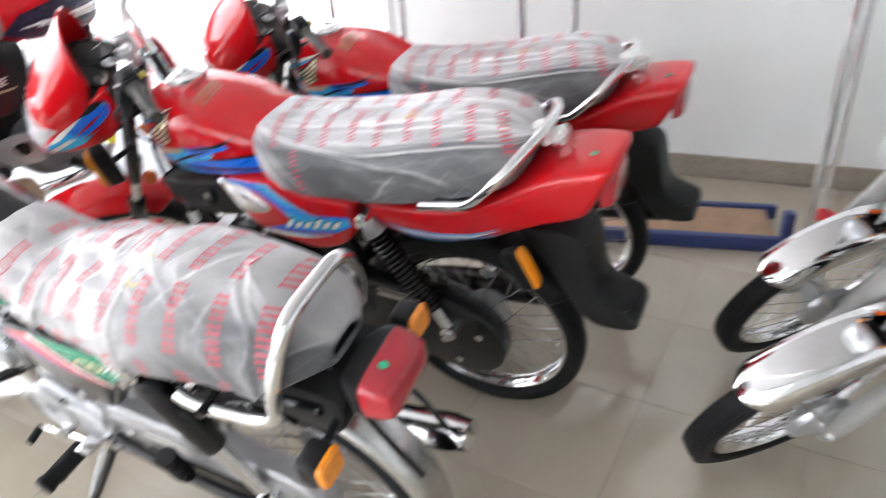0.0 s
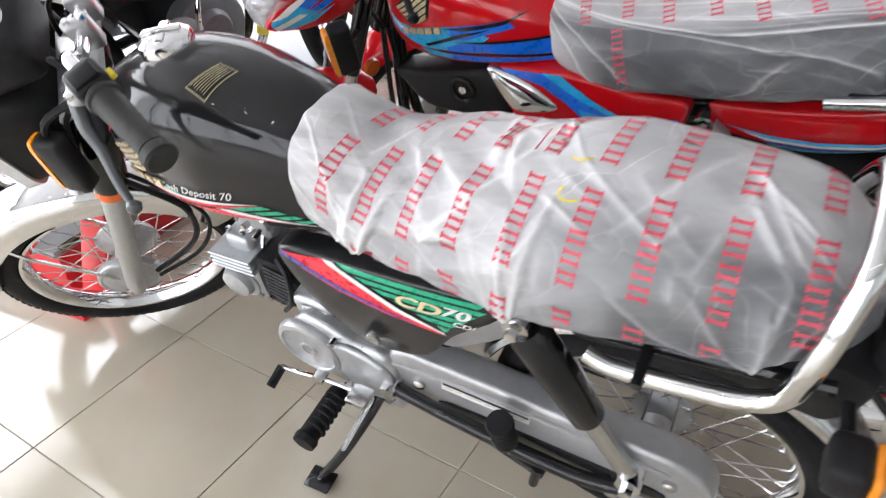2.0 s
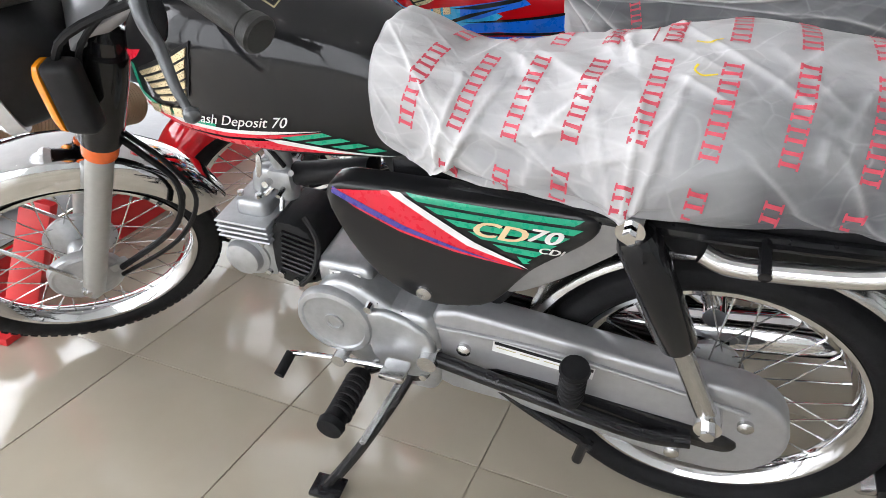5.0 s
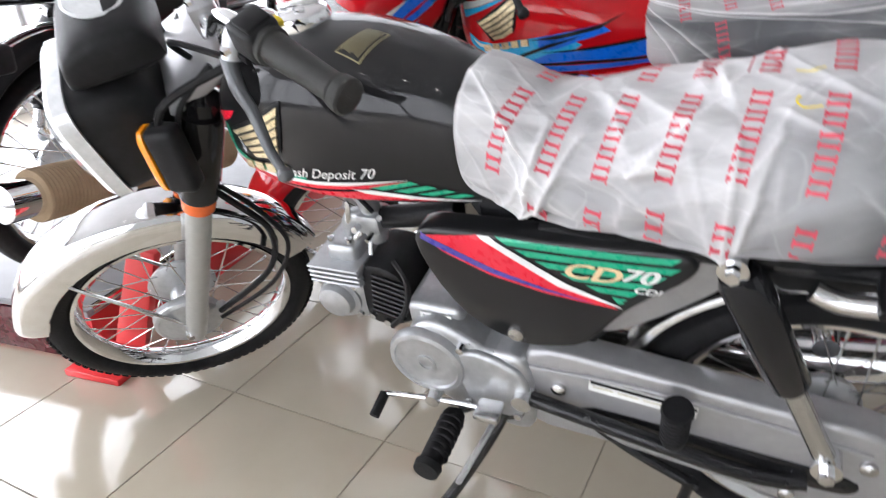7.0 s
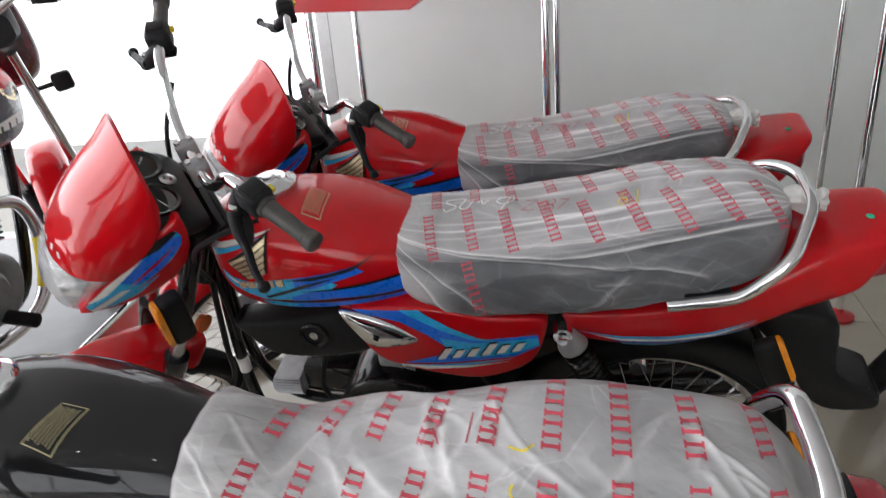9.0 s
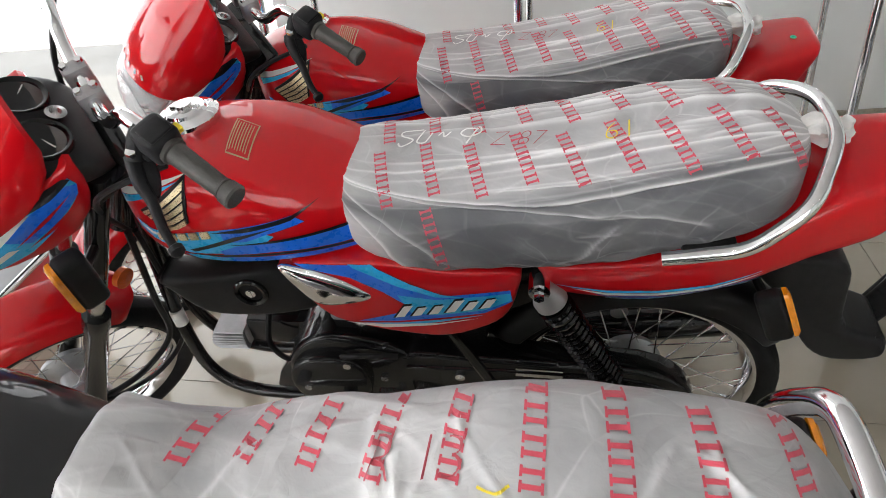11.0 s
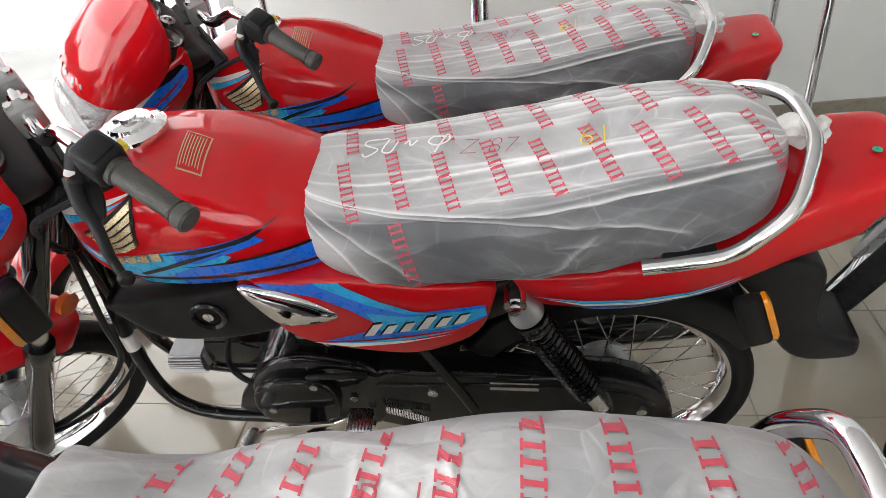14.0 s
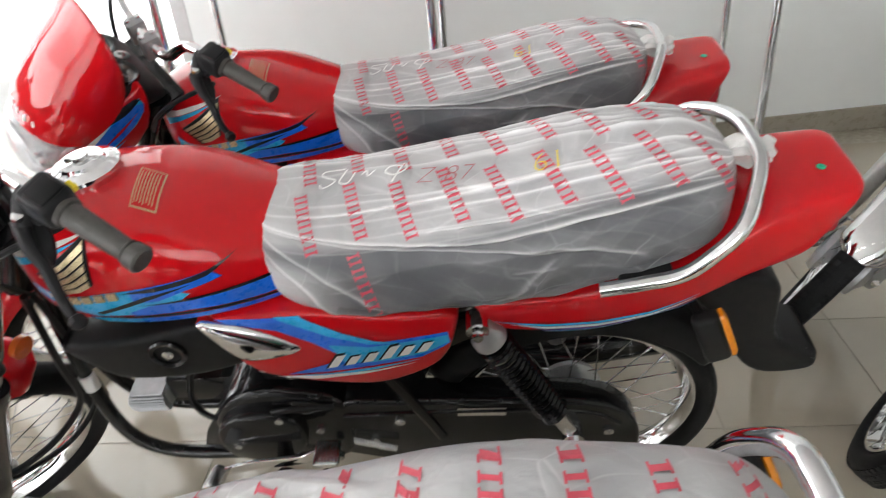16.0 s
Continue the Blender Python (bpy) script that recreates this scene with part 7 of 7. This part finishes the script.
    for s in (-1, 1):
        for poly, mat, lift in (([(-0.905, 0.93), (-0.84, 0.945), (-0.70, 0.910), (-0.54, 0.865), (-0.48, 0.80), (-0.60, 0.766), (-0.80, 0.768), (-0.90, 0.81)], PURPLE, 0.0016), ([(-0.86, 0.865), (-0.62, 0.835), (-0.54, 0.82), (-0.54, 0.815), (-0.62, 0.826), (-0.86, 0.852)], WHITE, 0.0026)):
            part("stripe", wrap(poly, [tt], lift, s), mat, tank, smooth=False)
        for k in range(7):
            bar = bmesh.new()
            bar.faces.new([bar.verts.new((-0.84 + 0.036 * k + a, 0, 0.828 - 0.002 * k + b)) for a, b in ((0, 0), (0.026, 0), (0.026, 0.020), (0, 0.020))])
            part("printed_bar", onto(bar, [tt], 0.003, s), WHITE, tank, smooth=False)
        wing = bmesh.new()
        for k in range(4):
            wing.faces.new([wing.verts.new((-0.84 + a, 0, 0.935 - 0.012 * k + b)) for a, b in ((0.0, 0.0), (0.10 - 0.015 * k, 0.018), (0.10 - 0.015 * k, 0.010), (0.01, -0.007))])
        part("emblem", onto(wing, [tt], 0.003, s), GOLD, tank, "gold wing-shaped emblem", smooth=False)
    part("fuel_cap", lathe([(0.0, -0.01), (0.05, -0.01), (0.05, 0.01), (0.04, 0.02), (0.0, 0.022)], (-0.76, 0, 1.022), (-0.05, 0, 1), 28), CHROME, tank)
    tail = part("tail_cowl", superloft(dense([(-0.20, 0.80, 0.74, 0.10, 0.5), (-0.05, 0.815, 0.735, 0.125, 0.5), (0.15, 0.85, 0.75, 0.115, 0.5), (0.30, 0.87, 0.79, 0.09, 0.5), (0.34, 0.85, 0.81, 0.07, 0.5)], 4), 40, 4, 4), MAROON, bike, "dark maroon tail cowl")
    tl = tree_of(tail)
    for s in (-1, 1):
        part("stripe", wrap([(-0.15, 0.80), (0.02, 0.812), (0.18, 0.838), (0.02, 0.795), (-0.12, 0.785)], [tl], 0.002, s), SCARLET, tail, smooth=False)
    part("tail_lamp", superloft([(0.33, 0.85, 0.80, 0.07, 0.5), (0.36, 0.84, 0.81, 0.06, 0.5)], 24, 5, 5), REDLENS, tail)
    seat_st = [(-0.50, 0.87, 0.82, 0.05, 0.4), (-0.47, 0.895, 0.78, 0.11, 0.4), (-0.30, 0.885, 0.765, 0.14, 0.35), (-0.10, 0.895, 0.775, 0.15, 0.35), (0.10, 0.92, 0.80, 0.14, 0.35), (0.22, 0.915, 0.83, 0.11, 0.4), (0.27, 0.88, 0.85, 0.05, 0.5)]
    inner = [(x, t - 0.012, b + 0.010, w - 0.010, q) for x, t, b, w, q in seat_st]
    part("seat", superloft(dense(inner, 4), 40, 2.8, 3.4), SEATVINYL, bike, "black vinyl seat")
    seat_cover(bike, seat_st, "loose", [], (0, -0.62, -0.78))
    part("grab_rail", tube([(0.0, -0.165, 0.80), (0.15, -0.165, 0.83), (0.30, -0.12, 0.90), (0.33, 0.0, 0.92), (0.30, 0.12, 0.90), (0.15, 0.165, 0.83), (0.0, 0.165, 0.80)], 0.012, 12, 7), CHROME, bike)
    axle = Vector((-1.26, 0, 0.30))
    wheel(bike, tuple(axle), m, 0.30, 0.038, 0.242, name="front_wheel", hub_r=0.07)
    part("front_mudguard", fender((-1.26, 0, 0.31), 0.355, 0.066, 20, 165, 0.06), RED, bike, "glossy red front mudguard", m=m)
    for s in (-1, 1):
        o = Vector((0.02, s * 0.09, 0))
        leg = part("fork_leg", lathe([(0.0, -0.03), (0.02, -0.02), (0.026, 0.02), (0.026, 0.28), (0.0, 0.28)], axle + o, rk, 20), GLOSSBLACK, bike, m=m)
        part("stanchion", lathe([(0.0, 0.281), (0.016, 0.281), (0.016, 0.76), (0.0, 0.76)], axle + o, rk, 16), STEEL, leg, m=m)
        indicator(bike, axle + o + rk * 0.62, axle + o + rk * 0.62 + Vector((-0.02, s * 0.09, 0)), m, (0.030, 0.026, 0.030), (-1, 0, 0))
        stalk = part("mirror", tube([(-0.83, s * 0.26, 1.12), (-0.85, s * 0.28, 1.20), (-0.88, s * 0.33, 1.25)], 0.005, 8, 4), GLOSSBLACK, bike, "black rear-view mirror", m=m)
        part("mirror_head", superloft([(-0.90, 1.285, 1.215, 0.05, 0.5), (-0.885, 1.29, 1.21, 0.055, 0.5), (-0.875, 1.285, 1.215, 0.052, 0.5)], 24, 3.5, 3.5), PLASTIC, stalk, m=m @ Matrix.Translation((0, s * 0.36, 0)))
    part("headlight_cowl", superloft(dense([(-1.015, 1.19, 0.90, 0.130, 0.5), (-1.045, 1.22, 0.88, 0.155, 0.5), (-1.09, 1.17, 0.87, 0.150, 0.45), (-1.14, 1.09, 0.87, 0.135, 0.45), (-1.18, 1.00, 0.89, 0.10, 0.5)], 4), 40, 2.8, 3.4), MAROON, bike, "dark maroon headlight cowl", m=m)
    part("headlight", superloft([(-1.155, 1.00, 0.875, 0.10, 0.5), (-1.20, 0.985, 0.89, 0.085, 0.5), (-1.215, 0.955, 0.915, 0.05, 0.5)], 32, 3, 3), CLEAR, bike, m=m)
    pod = part("instrument_pod", superloft(dense([(-1.04, 1.13, 1.01, 0.11, 0.5), (-1.0, 1.145, 1.00, 0.140, 0.5), (-0.95, 1.10, 1.00, 0.125, 0.5)], 3), 32, 4, 4), PLASTIC, bike, m=m)
    for s in (-1, 1):
        part("dial", lathe([(0.0, 0.004), (0.040, 0.004), (0.043, 0.012), (0.048, 0.012), (0.050, 0.0), (0.0, 0.0)], (-0.968, s * 0.066, 1.122), (0.6, 0, 1), 28), CLEAR, pod, m=m)
    handlebar(bike, m, (-0.90, 0, 1.08), (-0.845, -0.255, 1.13), (-0.78, -0.37, 1.12), (-0.875, -0.34, 1.08), GREYGRIP)
    return bike


GREYGRIP = surface("grey_grip_rubber", (0.048, 0.045, 0.040), 0.55, 0, 0, 0.2, 60, 0.4, 500)

# ---- the motorcycles on the floor ----
BLACK_POSE = pose(0.02, 0.04, 0.004, 0, 0, -4) @ pose(0, 0, 0, 13, 0, 0)
black = black_motorcycle()
black.matrix_world = BLACK_POSE
red = red_motorcycle()
red.matrix_world = pose(0.20, 0.64, 0.006, 0, 0, -6) @ pose(0, 0, 0, 12, 0, 0)
copy_thing(red, pose(0.28, 1.24, 0.006, 0, 0, -6) @ pose(0, 0, 0, 12, 0, 0))
short_guard = part("front_mudguard", fender((-1.270, 0, 0.306), 0.327, 0.058, 8, 132, 0.050), CHROME, None, m=steering((-0.997, 0, 0.80), 26, BLACK_STEER))
for bx, by in ((2.25, 0.49), (2.295, 0.97)):
    other = copy_thing(black, pose(bx, by, 0.004, 0, 0, -4) @ pose(0, 0, 0, 11, 0, 0))
    tagged(other, "black motorcycle with chrome front mudguard beside the wall")
    for piece in other.children:
        if piece.name.startswith("front_mudguard"):
            piece.data = short_guard.data

bpy.data.objects.remove(short_guard)

deluxe = deluxe_motorcycle()
deluxe.matrix_world = pose(-1.83, 0.335, 0.176, 0, 0, -94.5) @ pose(0, 0, 0, -7, 0, 0)

# ---- floor tiles ----
tile_mesh = None
ct, stn = math.cos(TILE_TURN), math.sin(TILE_TURN)
count = 0
rest = bmesh.new()
for i in range(-16, 17):
    for j in range(-16, 17):
        u, v = (i + 0.5) * TILE_SIZE, (j + 0.5) * TILE_SIZE
        x, y = -0.786 + u * ct - v * stn, 0.035 + u * stn + v * ct
        if not (-4.35 < x < 4.75 and -3.95 < y < 2.35):
            continue
        if tile_mesh is None:
            first = part("tile", box(-TILE_SIZE / 2 + 0.0012, TILE_SIZE / 2 - 0.0012, -TILE_SIZE / 2 + 0.0012, TILE_SIZE / 2 - 0.0012, -0.003, 0.0, 0.0008, 1), TILE, floor, smooth=False)
            tile_mesh = first.data
            ob = first
        else:
            ob = new("tile", tile_mesh)
            ob.parent = floor
        ob.matrix_basis = Matrix.Translation((x, y, 0)) @ Matrix.Rotation(TILE_TURN, 4, "Z")
        count += 1
